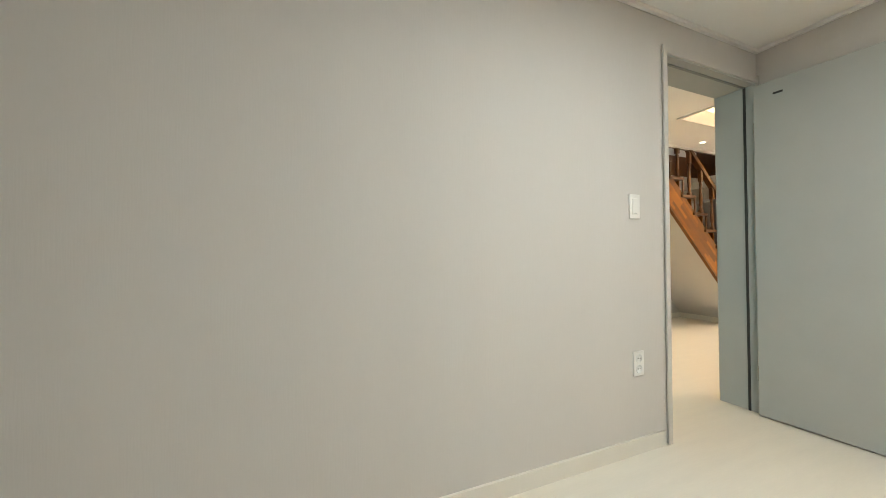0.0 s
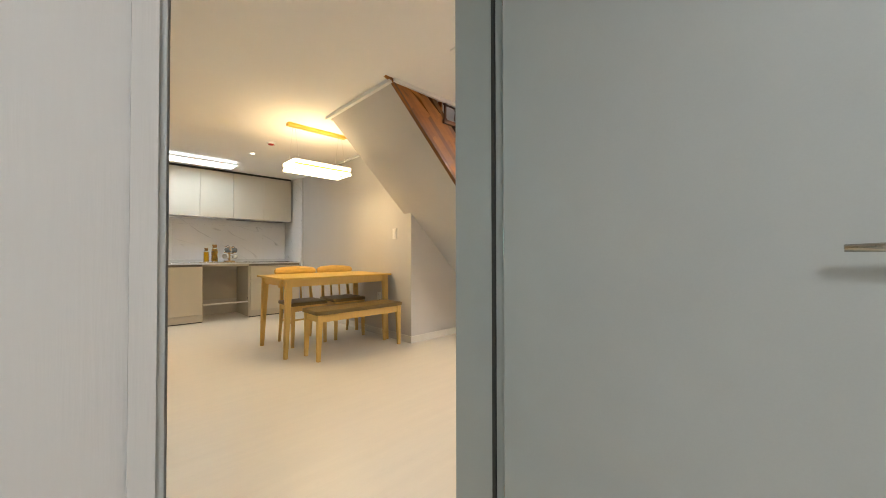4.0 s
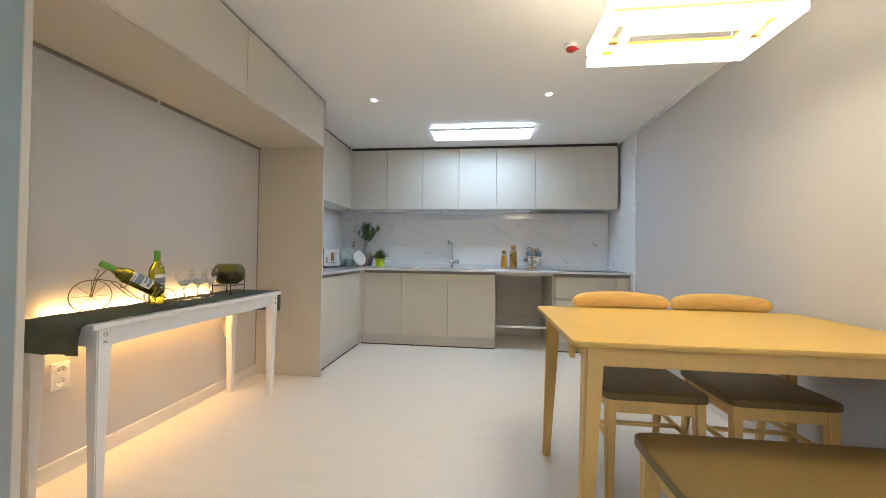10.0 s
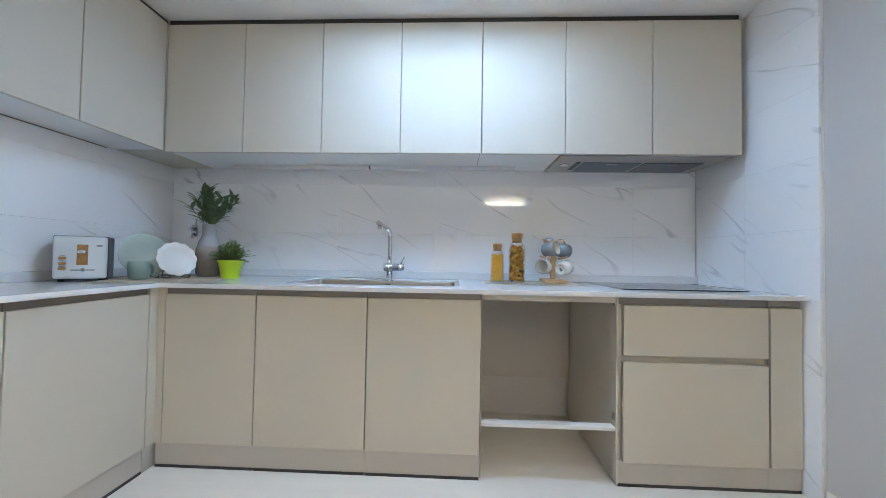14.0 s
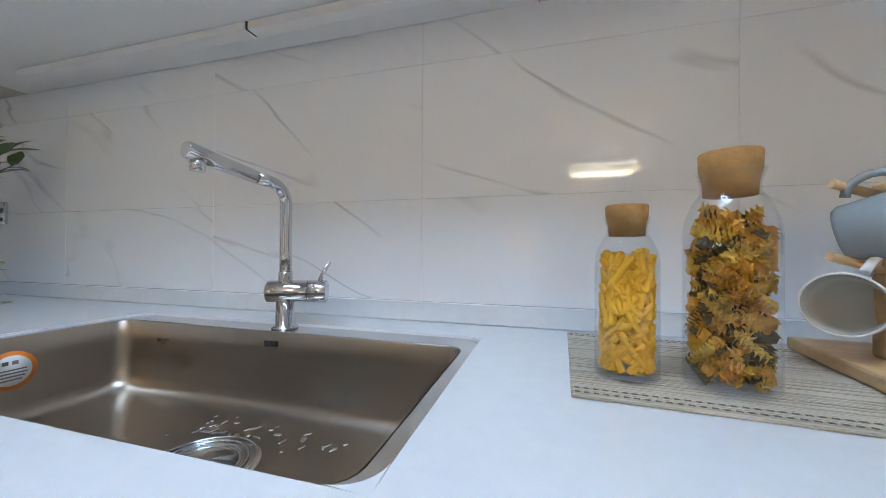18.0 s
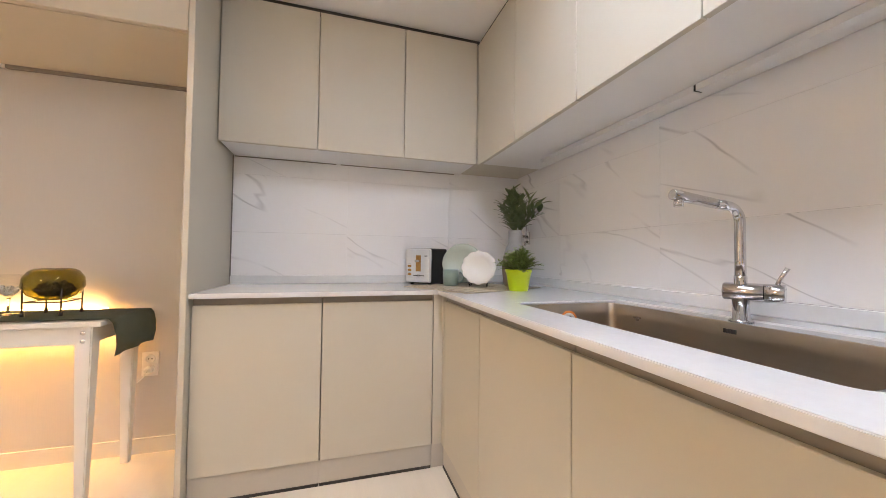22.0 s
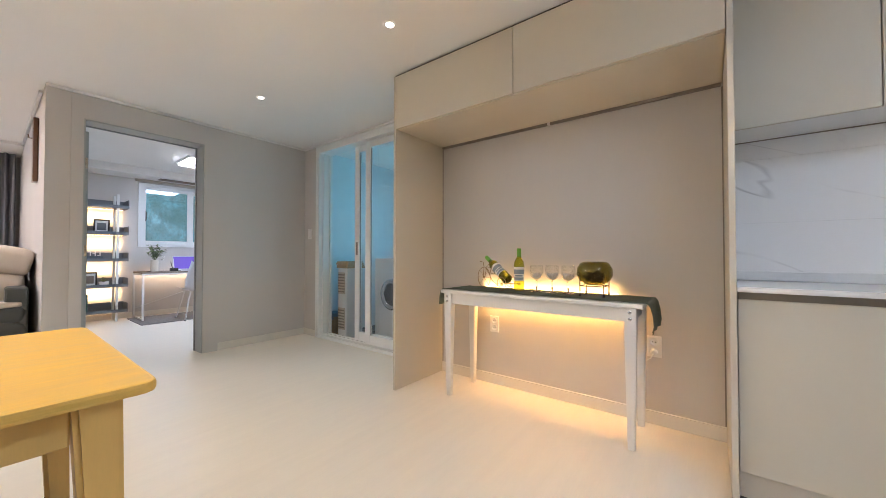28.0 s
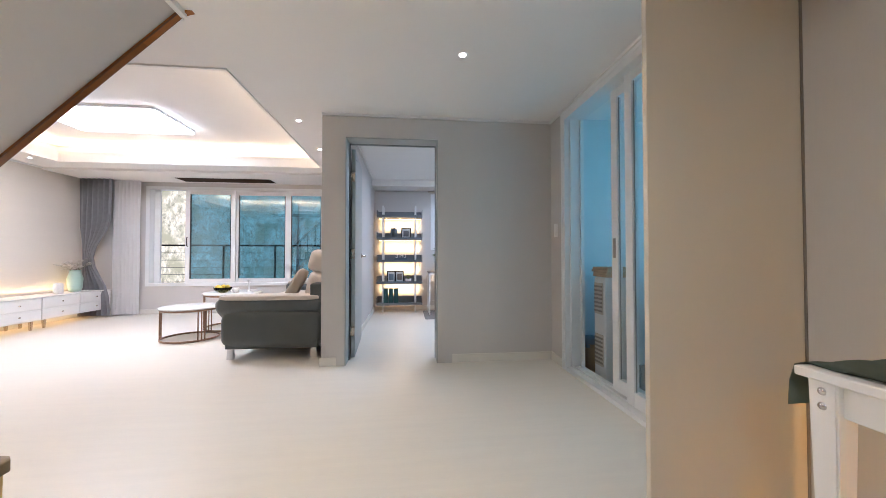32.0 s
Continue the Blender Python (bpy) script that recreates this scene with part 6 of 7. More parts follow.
def staircase():
    s = thing("staircase", "open-stringer staircase of reddish brown stained wood with a papered underside", "staircase", (0, 0, 0))
    # papered underside and north cheek
    part("underside", prism([(SX, H), (XK + 0.03, soffit(XK + 0.03)), (XK + 0.03, soffit(XK + 0.03) + 0.03), (SX + 0.03, H)], "y", YST0 + 0.001, YST1), M_WALL, s, "greige papered underside")
    part("cheek", prism([(SX + 0.02, H), (XR, soffit(XR) + 0.012), (XR, H)], "y", YST1 - 0.03, YST1 - 0.001), M_WALL, s, "greige papered side")
    # stringer: strips of wood set side by side along the slope
    off = 0.018
    y0, y1 = YST0 - 0.03, YST0
    rnd = random.Random(2)
    ux, uz = 1 / math.hypot(1, SL), -SL / math.hypot(1, SL)
    nx, nz = -uz, ux
    length = (XK + 0.06 - SX) / ux
    width, n = 0.30, 8
    strip = width / n
    for j in range(n):
        d0, d1 = -off + j * strip, -off + (j + 1) * strip
        a = -0.5 * rnd.random()
        while a < length:
            b = a + rnd.uniform(0.22, 0.50)
            q = []
            for t_, d in ((max(a, -0.30), d0), (min(b, length), d0), (min(b, length), d1), (max(a, -0.30), d1)):
                q.append([SX + ux * t_ + nx * d, H + uz * t_ + nz * d])
            if all(z < H + 0.28 for x, z in q) and any(z > 0 for x, z in q):
                q = [(x, max(0.0, min(z, H + 0.05))) for x, z in q]
                if len({(round(x, 3), round(z, 3)) for x, z in q}) == 4:
                    part("stringer_strip", prism(q, "y", y0 + rnd.uniform(0, 0.0012), y1), M_STAIR, s)
            a = b
    part("stringer_edge", prism([(SX - 0.0145, H), (XK + 0.04, soffit(XK + 0.04) - 0.0145), (XK + 0.04, soffit(XK + 0.04) - 0.024), (SX - 0.0245, H)], "y", y0 - 0.004, y1 + 0.004), M_STAIRD, s, "dark lower edge")
    part("newel_foot", B(XK + 0.02, XK + 0.10, y0 - 0.01, y1 + 0.03, 0.0, 0.13, bev=0.004), M_STAIRD, s)
    for k in range(-5, 9):
        x, z = tread_x(k)
        t = part("tread", B(x - 0.015, x + RUN + 0.022, YST0 - 0.052, YST1 - 0.002, z - 0.034, z, bev=0.006, seg=2), M_STAIRD, s)
        part("riser", B(x + RUN - 0.004, x + RUN + 0.012, YST0 - 0.001, YST1 - 0.002, z - RISE - 0.0, z - 0.036), M_STAIR, s)
        # stringer cheek filling the step's triangle
        zz = lambda xx: min(H + 0.05, soffit(xx) + (width - off) / ux)
        pts = [(x, zz(x) - 0.012), (x + RUN, zz(x + RUN) - 0.012), (x + RUN, z - 0.036), (x, z - 0.036)]
        if z < H + 0.2 and pts[0][1] < z - 0.04:
            if pts[1][1] < pts[2][1]:
                part("step_cheek", prism(pts, "y", y0 + 0.001, y1 - 0.001), M_STAIR, s)
        part("nosing_drop", B(x + RUN - 0.002, x + RUN + 0.018, YST0 - 0.046, YST0 - 0.031, z - RISE + 0.001, z - 0.036, bev=0.003), M_STAIRD, s)
    # balusters: turned, square at head and foot
    rail = lambda x: 2.06 - 0.935 * (x - 3.945)
    for k in range(-1, 8):
        x, z = tread_x(k)
        bx_ = x + 0.165
        zt = min(rail(bx_) - 0.03, H + 0.02)
        if zt - z < 0.12:
            zt = z + 0.3 if z + 0.3 < H + 0.3 else H + 0.3
        L = zt - z
        b = part("baluster", lathe([(0.016, 0.06 * L), (0.019, 0.10 * L), (0.013, 0.13 * L), (0.020, 0.20 * L), (0.021, 0.30 * L), (0.015, 0.52 * L), (0.013, 0.62 * L), (0.020, 0.66 * L), (0.014, 0.69 * L), (0.019, 0.74 * L)], 14, pose(bx_, YST0 - 0.018, z)), M_STAIRD, s)
        part("block", B(bx_ - 0.0215, bx_ + 0.0215, YST0 - 0.0395, YST0 + 0.0035, z + 0.72 * L, zt, bev=0.004), M_STAIRD, b)
        part("block", B(bx_ - 0.0215, bx_ + 0.0215, YST0 - 0.0395, YST0 + 0.0035, z + 0.0005, z + 0.07 * L, bev=0.004), M_STAIRD, b)
    xa, xb = 3.66, 5.0
    part("handrail", prism([(xa, rail(xa) - 0.045), (xb, rail(xb) - 0.045), (xb, rail(xb) + 0.012), (xa, rail(xa) + 0.012)], "y", YST0 - 0.048, YST0 + 0.012), M_STAIRD, s, "dark moulded handrail")
    part("rail_cap", prism([(xa, rail(xa) + 0.012), (xb, rail(xb) + 0.012), (xb, rail(xb) + 0.032), (xa, rail(xa) + 0.032)], "y", YST0 - 0.040, YST0 + 0.004), M_STAIR, s)
    part("newel_post", B(5.0, 5.09, YST0 - 0.06, YST0 + 0.03, 0.0, 1.25, bev=0.006), M_STAIRD, s)


staircase()
struct("trim_stairwell", row([(WL0, WL1, YST0 - 0.028, YST0 + 0.0, H - 0.03, H + 0.32), (WL1 - 0.02, WL1, YST0, YST1, H - 0.02, H + 0.32), (WL0 - 0.02, WL0, YST0, YST1, H + 0.06, H + 0.32), (XR + 0.15, WL1 - 0.02, YST1 - 0.02, YST1 - 0.001, H - 0.02, H + 0.30)]), M_STAIRD, "dark brown wood lining of the stairwell")
struct("floor_upper", row([(2.0, WL0 - 0.02, 0.4, 2.5, H + 0.32, H + 0.42), (WL0 - 0.02, 6.2, 0.4, YST0 - 0.03, H + 0.32, H + 0.42), (WL1, 6.2, YST0, 2.5, H + 0.32, H + 0.42)]), M_STAIRD, "brown wooden upper landing floor")


# ---- lamps ----
def downlight(x, y, power=9.0, col=NEUT):
    d = thing("downlight", "small round white recessed ceiling downlight, lit", "downlight", (x, y, H), "ceiling downlights")
    part("ring", lathe([(0.022, -0.001), (0.034, -0.003), (0.037, -0.001), (0.036, 0.0)], 32), M_WHITE, d)
    part("lens", lathe([(0, -0.0022), (0.022, -0.0022), (0.022, -0.0008)], 28), M_L_DOWN, d, "glowing lens")
    lamp("downlight_beam", "SPOT", look((x, y, H - 0.012), (x, y, 0)), power, col, 0.03, spot=88, blend=0.9)


for x, y in ((1.03, 1.04), (1.03, 2.57), (1.02, 4.13), (2.43, 4.14)):
    downlight(x, y, P_DOWN)
for x, y in ((2.42, -0.21), (2.44, -1.13), (2.47, -2.09), (3.63, 1.07), (6.35, -1.9)):
    downlight(x, y, P_DOWN * 0.6)


def pendant():
    p = thing("pendant_lamp", "rectangular pendant lamp of two glowing frames on thin wires", "pendant lamp", (2.66, 2.71, 1.82))
    w, d = 0.300, 0.150

    def ring(w_, d_, t, z0, z1):
        return welded([-w_, -w_ + t, w_ - t, w_], [-d_, -d_ + t, d_ - t, d_], lambda i, j: not (i == 1 and j == 1), z0, z1)
    part("lower_frame", ring(w, d, 0.030, 0.0, 0.030), M_L_PEND, p, "glowing lower frame")
    part("upper_frame", ring(w, d, 0.030, 0.050, 0.082), M_L_PEND, p, "glowing upper frame")
    part("spacer", ring(w - 0.010, d - 0.010, 0.02, 0.0305, 0.0495), M_GOLD, p, "gold inner frame")
    part("inner_frame", ring(w - 0.075, d - 0.075, 0.024, 0.004, 0.030), M_L_PEND, p, "glowing inner frame")
    part("inner_band", ring(w - 0.078, d - 0.078, 0.012, 0.0305, 0.048), M_GOLD, p, "gold inner band")
    for x in (-1, 1):
        part("bridge", row([(x * (w - 0.0745) if x > 0 else x * (w - 0.0305), x * (w - 0.0305) if x > 0 else x * (w - 0.0745), -0.012, 0.012, 0.008, 0.024)]), M_GOLD, p)
        for y in (-1, 1):
            part("wire", tube([(x * (w - 0.05), y * (d - 0.02), 0.082), (x * (w - 0.05), y * 0.03, H - 1.82 - 0.03)], 0.0008, 5), M_CHROME, p)
    cn = part("canopy", B(-0.315, 0.315, -0.032, 0.032, H - 1.82 - 0.03, H - 1.82 - 0.0005, bev=0.002), M_GOLD, p, "gold ceiling canopy")
    for x in (-0.29, -0.14, 0.14, 0.29):
        part("screw", lathe([(0, -0.004), (0.006, -0.003), (0.007, 0)], 12, pose(x, 0, H - 1.82 - 0.03)), M_GOLD, cn)
    lamp("pendant_up", "AREA", pose(2.66, 2.71, 1.91, 180, 0, 0), P_PEND * 0.42, (1.0, 0.80, 0.49), 0.5, 0.25)
    lamp("pendant_down", "AREA", pose(2.66, 2.71, 1.815), P_PEND, (1.0, 0.79, 0.47), 0.55, 0.27)


pendant()


def kitchen_panel():
    k = thing("kitchen_ceiling_light", "long white rectangular ceiling light over the kitchen, lit", "ceiling light", (1.903, 4.895, H))
    part("housing", B(-0.492, 0.492, -0.128, 0.128, -0.018, -0.0005, bev=0.003), M_RIM, k, "bright metal ceiling plate")
    part("spine", B(-0.47, 0.47, -0.09, 0.09, -0.030, -0.0185), M_CHANNEL, k)
    part("rim", welded([-0.500, -0.494, 0.494, 0.500], [-0.152, -0.146, 0.146, 0.152], lambda i, j: not (i == 1 and j == 1), -0.052, -0.0305), M_PVC, k, "white plastic edge of the diffuser")
    part("diffuser", rounded_slab(-0.4935, 0.4935, -0.1455, 0.1455, -0.0535, -0.042, 0.008, edge=0.003), M_L_KIT, k, "glowing diffuser")
    lamp("kitchen_panel_light", "AREA", pose(1.903, 4.895, H - 0.056), P_KIT, (0.53, 0.77, 1.0), 0.98, 0.28)


kitchen_panel()
sm = thing("smoke_detector", "white smoke detector with a red cover on the ceiling", "smoke detector", (2.445, 3.49, H))
part("base", lathe([(0, -0.022), (0.040, -0.020), (0.046, -0.010), (0.046, 0), (0, 0)], 32), M_WHITE, sm)
part("cover", lathe([(0, -0.034), (0.026, -0.032), (0.031, -0.0205), (0, -0.0205)], 28), M_RED, sm, "red cap")
part("tab", B(0.02, 0.044, -0.006, 0.006, -0.026, -0.022, bev=0.001), M_RED, sm)


def living_panel():
    zc = H + 0.26
    l = thing("living_ceiling_light", "large white ceiling light of three joined panels, lit", "ceiling light", (4.62, -1.00, zc))
    part("housing", B(-0.62, 0.62, -0.36, 0.36, -0.035, -0.0005, bev=0.004), M_PVC, l)
    for i in (-1, 0, 1):
        part("diffuser", rounded_slab(-0.205 + i * 0.418, 0.205 + i * 0.418, -0.35, 0.35, -0.060, -0.0355, 0.02, edge=0.006), M_L_LIV, l, "glowing diffuser")
    lamp("living_panel_light", "AREA", pose(4.62, -1.00, zc - 0.064), P_LIV, (0.96, 0.97, 1.0), 1.2, 0.68)
    for nm, m, sx_, sy_ in (("cove_west", pose(CX0 - 0.09, (CY0 + CY1) / 2, H + 0.115, 180, 20, 0), 0.05, CY1 - CY0), ("cove_east", pose(CX1 + 0.09, (CY0 + CY1) / 2, H + 0.115, 180, -20, 0), 0.05, CY1 - CY0),
                            ("cove_south", pose((CX0 + CX1) / 2, CY0 - 0.09, H + 0.115, 160, 0, 0), CX1 - CX0, 0.05), ("cove_north", pose((CX0 + CX1) / 2, CY1 + 0.09, H + 0.115, 200, 0, 0), CX1 - CX0, 0.05)):
        lamp(nm, "AREA", m, P_COVE, (1.0, 0.70, 0.40), sx_, sy_)


living_panel()
lamp("niche_strip_light", "AREA", pose(XL + 0.040, 3.12, KZ - 0.03, 0, 12, 0), P_NICHE, (1.0, 0.50, 0.11), 0.03, 1.0)
lamp("niche_strip_light_up", "AREA", pose(XL + 0.03, 3.08, KZ + 0.014, 0, 128, 0), P_NICHE * 0.19, (1.0, 0.56, 0.15), 0.03, 0.92)

# ---- living room ----
YF = YS - 0.09


def living_window():
    w = struct("window_1", row([(WX0, WX0 + 0.06, YS - 0.14, YS + 0.02, WZ0, WZ1), (WX1 - 0.06, WX1, YS - 0.14, YS + 0.02, WZ0, WZ1), (WX0 + 0.06, WX1 - 0.06, YS - 0.14, YS + 0.02, WZ1 - 0.05, WZ1), (WX0 + 0.06, WX1 - 0.06, YS - 0.14, YS + 0.03, WZ0, WZ0 + 0.05)]), M_PVC, "white framed living room window")
    edges = [2.86, 3.49, 4.39, 5.17, 5.74]
    for i, (a, b) in enumerate(zip(edges, edges[1:])):
        y = YS - 0.05 - 0.04 * (i % 2)
        if i == 3:
            part("open_sash_edge", B(5.64, 5.735, YS - 0.13, YS - 0.09, WZ0 + 0.05, WZ1 - 0.05, bev=0.003), M_PVC, w)
            continue
        s = 0.055
        part("sash", row([(a - 0.02, a + s, y, y + 0.038, WZ0 + 0.05, WZ1 - 0.05), (b - s, b + 0.02, y, y + 0.038, WZ0 + 0.05, WZ1 - 0.05), (a + s, b - s, y, y + 0.038, WZ1 - 0.12, WZ1 - 0.05), (a + s, b - s, y, y + 0.038, WZ0 + 0.05, WZ0 + 0.12)], 0.003), M_PVC, w)
        g = part("pane", B(a + s - 0.004, b - s + 0.004, y + 0.014, y + 0.022, WZ0 + 0.116, WZ1 - 0.116), M_TINT, w, "teal tinted glass pane")
        g.visible_shadow = False
        part("gasket", row([(a + s, a + s + 0.012, y + 0.006, y + 0.034, WZ0 + 0.12, WZ1 - 0.12), (b - s - 0.012, b - s, y + 0.006, y + 0.034, WZ0 + 0.12, WZ1 - 0.12)]), M_BLACK, w)
    part("window_handle", tube([(5.145, YS - 0.005, 1.15), (5.145, YS + 0.025, 1.16), (5.145, YS + 0.025, 1.30), (5.145, YS - 0.005, 1.31)], 0.008, 8), M_BLACK, w, "black handle")
    part("window_handle", tube([(2.90, YS - 0.005, 1.15), (2.90, YS + 0.025, 1.16), (2.90, YS + 0.025, 1.30), (2.90, YS - 0.005, 1.31)], 0.008, 8), M_PVC, w, "grey handle")


living_window()


def balcony_rail():
    r = thing("balcony_railing", "thin black metal railing with wires outside the window", "railing", (0, YS - 0.30, 0.0))
    for x in (2.55, 6.3):
        part("bracket", B(x - 0.015, x + 0.015, 0.0, 0.30 - 0.15, 0.62, 0.65), M_BLKMETAL, r)
    part("top_rail", B(2.5, 6.35, -0.02, 0.02, 1.16, 1.19), M_BLKMETAL, r)
    for x in (2.9, 3.8, 4.7, 5.85):
        part("post", B(x - 0.012, x + 0.012, -0.012, 0.012, 0.3, 1.16), M_BLKMETAL, r)
    for i in range(5):
        part("wire", tube([(2.5, 0, 0.52 + 0.13 * i), (6.35, 0, 0.52 + 0.13 * i)], 0.004, 6), M_BLKMETAL, r)


balcony_rail()


def curtain(name, label, x0, x1, y, z0, z1, material, folds, depth, pinch=None):
    bm = bmesh.new()
    n, k = folds * 8, 14
    grid = []
    for i in range(n + 1):
        u = i / n
        col = []
        for j in range(k + 1):
            z = z0 + (z1 - z0) * j / k
            x = x0 + (x1 - x0) * u
            dep = depth
            if pinch:
                zp, to, amt = pinch
                g = math.exp(-((z - zp) / 0.38) ** 2) * amt
                x = x + (to - x) * g
            col.append(bm.verts.new((x, y + dep * math.sin(6.2832 * folds * u) + 0.006 * math.sin(5 * z + 9 * u), z)))
        grid.append(col)
    for a, b in zip(grid, grid[1:]):
        for j in range(k):
            bm.faces.new((a[j], b[j], b[j + 1], a[j + 1])).smooth = True
    return solid(name, bm, material, label, "curtain")


curtain("sheer_curtain", "white sheer curtain gathered beside the window", 5.80, 6.22, YS + 0.14, 0.02, 2.24, M_SHEER, 7, 0.03)
curtain("curtain", "dark grey curtain tied back in the corner", 6.16, 6.64, YS + 0.24, 0.02, 2.24, M_CURT, 6, 0.04, (0.95, 6.54, 0.72))
curtain("sheer_curtain", "white sheer curtain at the partition end of the window", 2.56, 2.84, YS + 0.14, 0.02, 2.24, M_SHEER, 5, 0.03)
curtain("curtain", "dark grey curtain beside the partition", 2.19, 2.60, YS + 0.24, 0.02, 2.24, M_CURT, 6, 0.04)
vnt = struct("trim_ceiling_vent", row([(3.65, 5.10, -3.06, -2.74, H - 0.045, H - 0.0355)]), M_SLOT, "dark brown recessed slot in the ceiling band")
part("slot_rim", row([(3.63, 5.12, -3.08, -3.065, H - 0.048, H - 0.0355), (3.63, 5.12, -2.735, -2.72, H - 0.048, H - 0.0355)]), M_WHITE, vnt)


def tv_bench(y0, y1):
    t = thing("tv_cabinet", "low white lacquered drawer cabinet on short wooden legs", "cabinet", (0, 0, 0), "media cabinets")
    part("body", B(6.295, 6.66, y0, y1, 0.12, 0.42, bev=0.003), M_WHITE, t)
    part("top", B(6.27, 6.67, y0 - 0.004, y1 + 0.004, 0.4205, 0.437, bev=0.003), M_WHITE, t)
    n = 2
    for i in range(n):
        a, b = y0 + (y1 - y0) * i / n, y0 + (y1 - y0) * (i + 1) / n
        for z0, z1 in ((0.128, 0.268), (0.275, 0.414)):
            d = part("drawer", B(6.277, 6.294, a + 0.004, b - 0.004, z0, z1, bev=0.002), M_WHITE, t)
            part("knob", lathe([(0, 0.016), (0.010, 0.014), (0.007, 0.0)], 14, pose(6.277, (a + b) / 2, (z0 + z1) / 2, 0, -90, 0)), M_NICKEL, d)
    for y in (y0 + 0.08, y1 - 0.08):
        for x in (6.33, 6.62):
            part("leg", taper_leg(bmesh.new(), x, y, 0, 0.12, 0.035, 0.024, 0, 0, 0.002), M_NICKEL, t)


tv_bench(-3.12, -2.02)
tv_bench(-2.01, -0.90)
lamp("media_cabinet_glow", "AREA", pose(6.65, -1.95, 0.46, 180, -20, 0), P_COVE * 0.35, (1.0, 0.62, 0.25), 0.03, 2.2)
lamp("media_cabinet_glow_low", "AREA", pose(6.58, -1.95, 0.10), P_COVE * 0.12, (1.0, 0.62, 0.25), 0.03, 2.2)
mv = lathe([(0, 0), (0.065, 0), (0.085, 0.06), (0.092, 0.20), (0.066, 0.30), (0.072, 0.33), (0.064, 0.33), (0.055, 0.26), (0, 0.25)], 28)
plant("flower_vase", "mint green vase of pale dried flowers on the media cabinet", (6.48, -2.72, 0.438), mv, M_MINT, 26, 0.30, 0.24, 0.035, 0.045, M_MUGWHITE, 21, 0.27, per=8)
sp = thing("table_speaker", "small white rounded speaker on the media cabinet", "speaker", (6.47, -2.45, 0.438))
part("body", lathe([(0, 0), (0.05, 0), (0.055, 0.01), (0.055, 0.12), (0.045, 0.15), (0, 0.155)], 28), M_WASH, sp)


def sofa():
    s = thing("sofa", "dark green-grey leather sofa with a cream seat and headrests", "sofa", (0, 0, 0))
    x0, x1, y0, y1 = 2.20, 3.13, -2.42, -0.21
    part("base", B(x0 + 0.03, x1 - 0.05, y0 + 0.03, y1 - 0.02, 0.11, 0.36, bev=0.02, seg=3), M_SOFA, s)
    for a, b in ((y1 - 0.26, y1), (y0, y0 + 0.26)):
        part("arm", cushion(x0, x1, a, b, 0.115, 0.47, 0.0, 10), M_SOFA, s)
        part("arm_roll", tube([(x0 + 0.02, (a + b) / 2, 0.50), (x0 + 0.05, (a + b) / 2, 0.51), (x1 + 0.0, (a + b) / 2, 0.495), (x1 + 0.045, (a + b) / 2, 0.48)], [0.085, 0.105, 0.115, 0.075], 20), M_SOFA, s)
        part("arm_cap", cushion(x0 + 0.02, x1 + 0.03, a + 0.02, b - 0.02, 0.56, 0.615, 0.4, 8), M_SOFAL, s, "cream leather arm pad")
    for i in range(2):
        a = y0 + 0.27 + i * (y1 - y0 - 0.54) / 2
        b = a + (y1 - y0 - 0.54) / 2 - 0.01
        part("seat_cushion", cushion(x0 + 0.25, x1 + 0.02, a, b, 0.33, 0.50, 0.5, 8), M_SOFAL, s, "cream leather seat")
        part("back_cushion", cushion(-0.10, 0.12, -(b - a) / 2, (b - a) / 2, 0, 0.42, 0.3, 8, pose(x0 + 0.17, (a + b) / 2, 0.42, 0, -12, 0)), M_SOFAL, s)
        part("headrest", cushion(-0.13, 0.135, -(b - a) / 2 + 0.03, (b - a) / 2 - 0.03, 0, 0.25, 0.45, 8, pose(x0 + 0.12, (a + b) / 2, 0.80, 0, -14, 0)), M_SOFAL, s)
    part("back", B(x0, x0 + 0.12, y0 + 0.05, y1 - 0.05, 0.11, 0.72, bev=0.03, seg=3), M_SOFA, s)
    for x in (x0 + 0.09, x1 - 0.07):
        for y in (y1 - 0.10, y0 + 0.10):
            part("leg", prism([(x - 0.03, 0), (x + 0.03, 0), (x + 0.022, 0.115), (x - 0.022, 0.115)], "y", y - 0.02, y + 0.02), M_CHROME, s, "chrome leg")


sofa()
cu = thing("cushion", "taupe fabric scatter cushion leaning on the sofa", "cushion", (2.66, -0.70, 0.50))
part("pillow", cushion(-0.06, 0.06, -0.2, 0.2, 0.0, 0.36, 0.6, 8, pose(0, 0, 0.02, 0, -28, 12)), M_CUSHT, cu)


def nest_table(cx, cy, r, h, label):
    t = thing("coffee_table", label, "coffee table", (cx, cy, 0), "nested coffee tables")
    part("top", lathe([(0, h - 0.018), (r - 0.004, h - 0.018), (r, h - 0.014), (r, h - 0.004), (r - 0.004, h), (0, h)], 48), M_MARBLE_T, t, "white marble top")
    for z in (0.012, h - 0.03):
        part("hoop", tube([((r - 0.02) * math.cos(6.2832 * i / 40), (r - 0.02) * math.sin(6.2832 * i / 40), z) for i in range(41)], 0.011, 8, caps=False), M_ROSE, t, "bronze hoop")
    for i in range(3):
        for d in (-0.12, 0, 0.12):
            a = radians(120 * i + 20) + d
            part("leg", tube([((r - 0.02) * math.cos(a), (r - 0.02) * math.sin(a), 0.012), ((r - 0.02) * math.cos(a), (r - 0.02) * math.sin(a), h - 0.02)], 0.007, 8), M_ROSE, t)


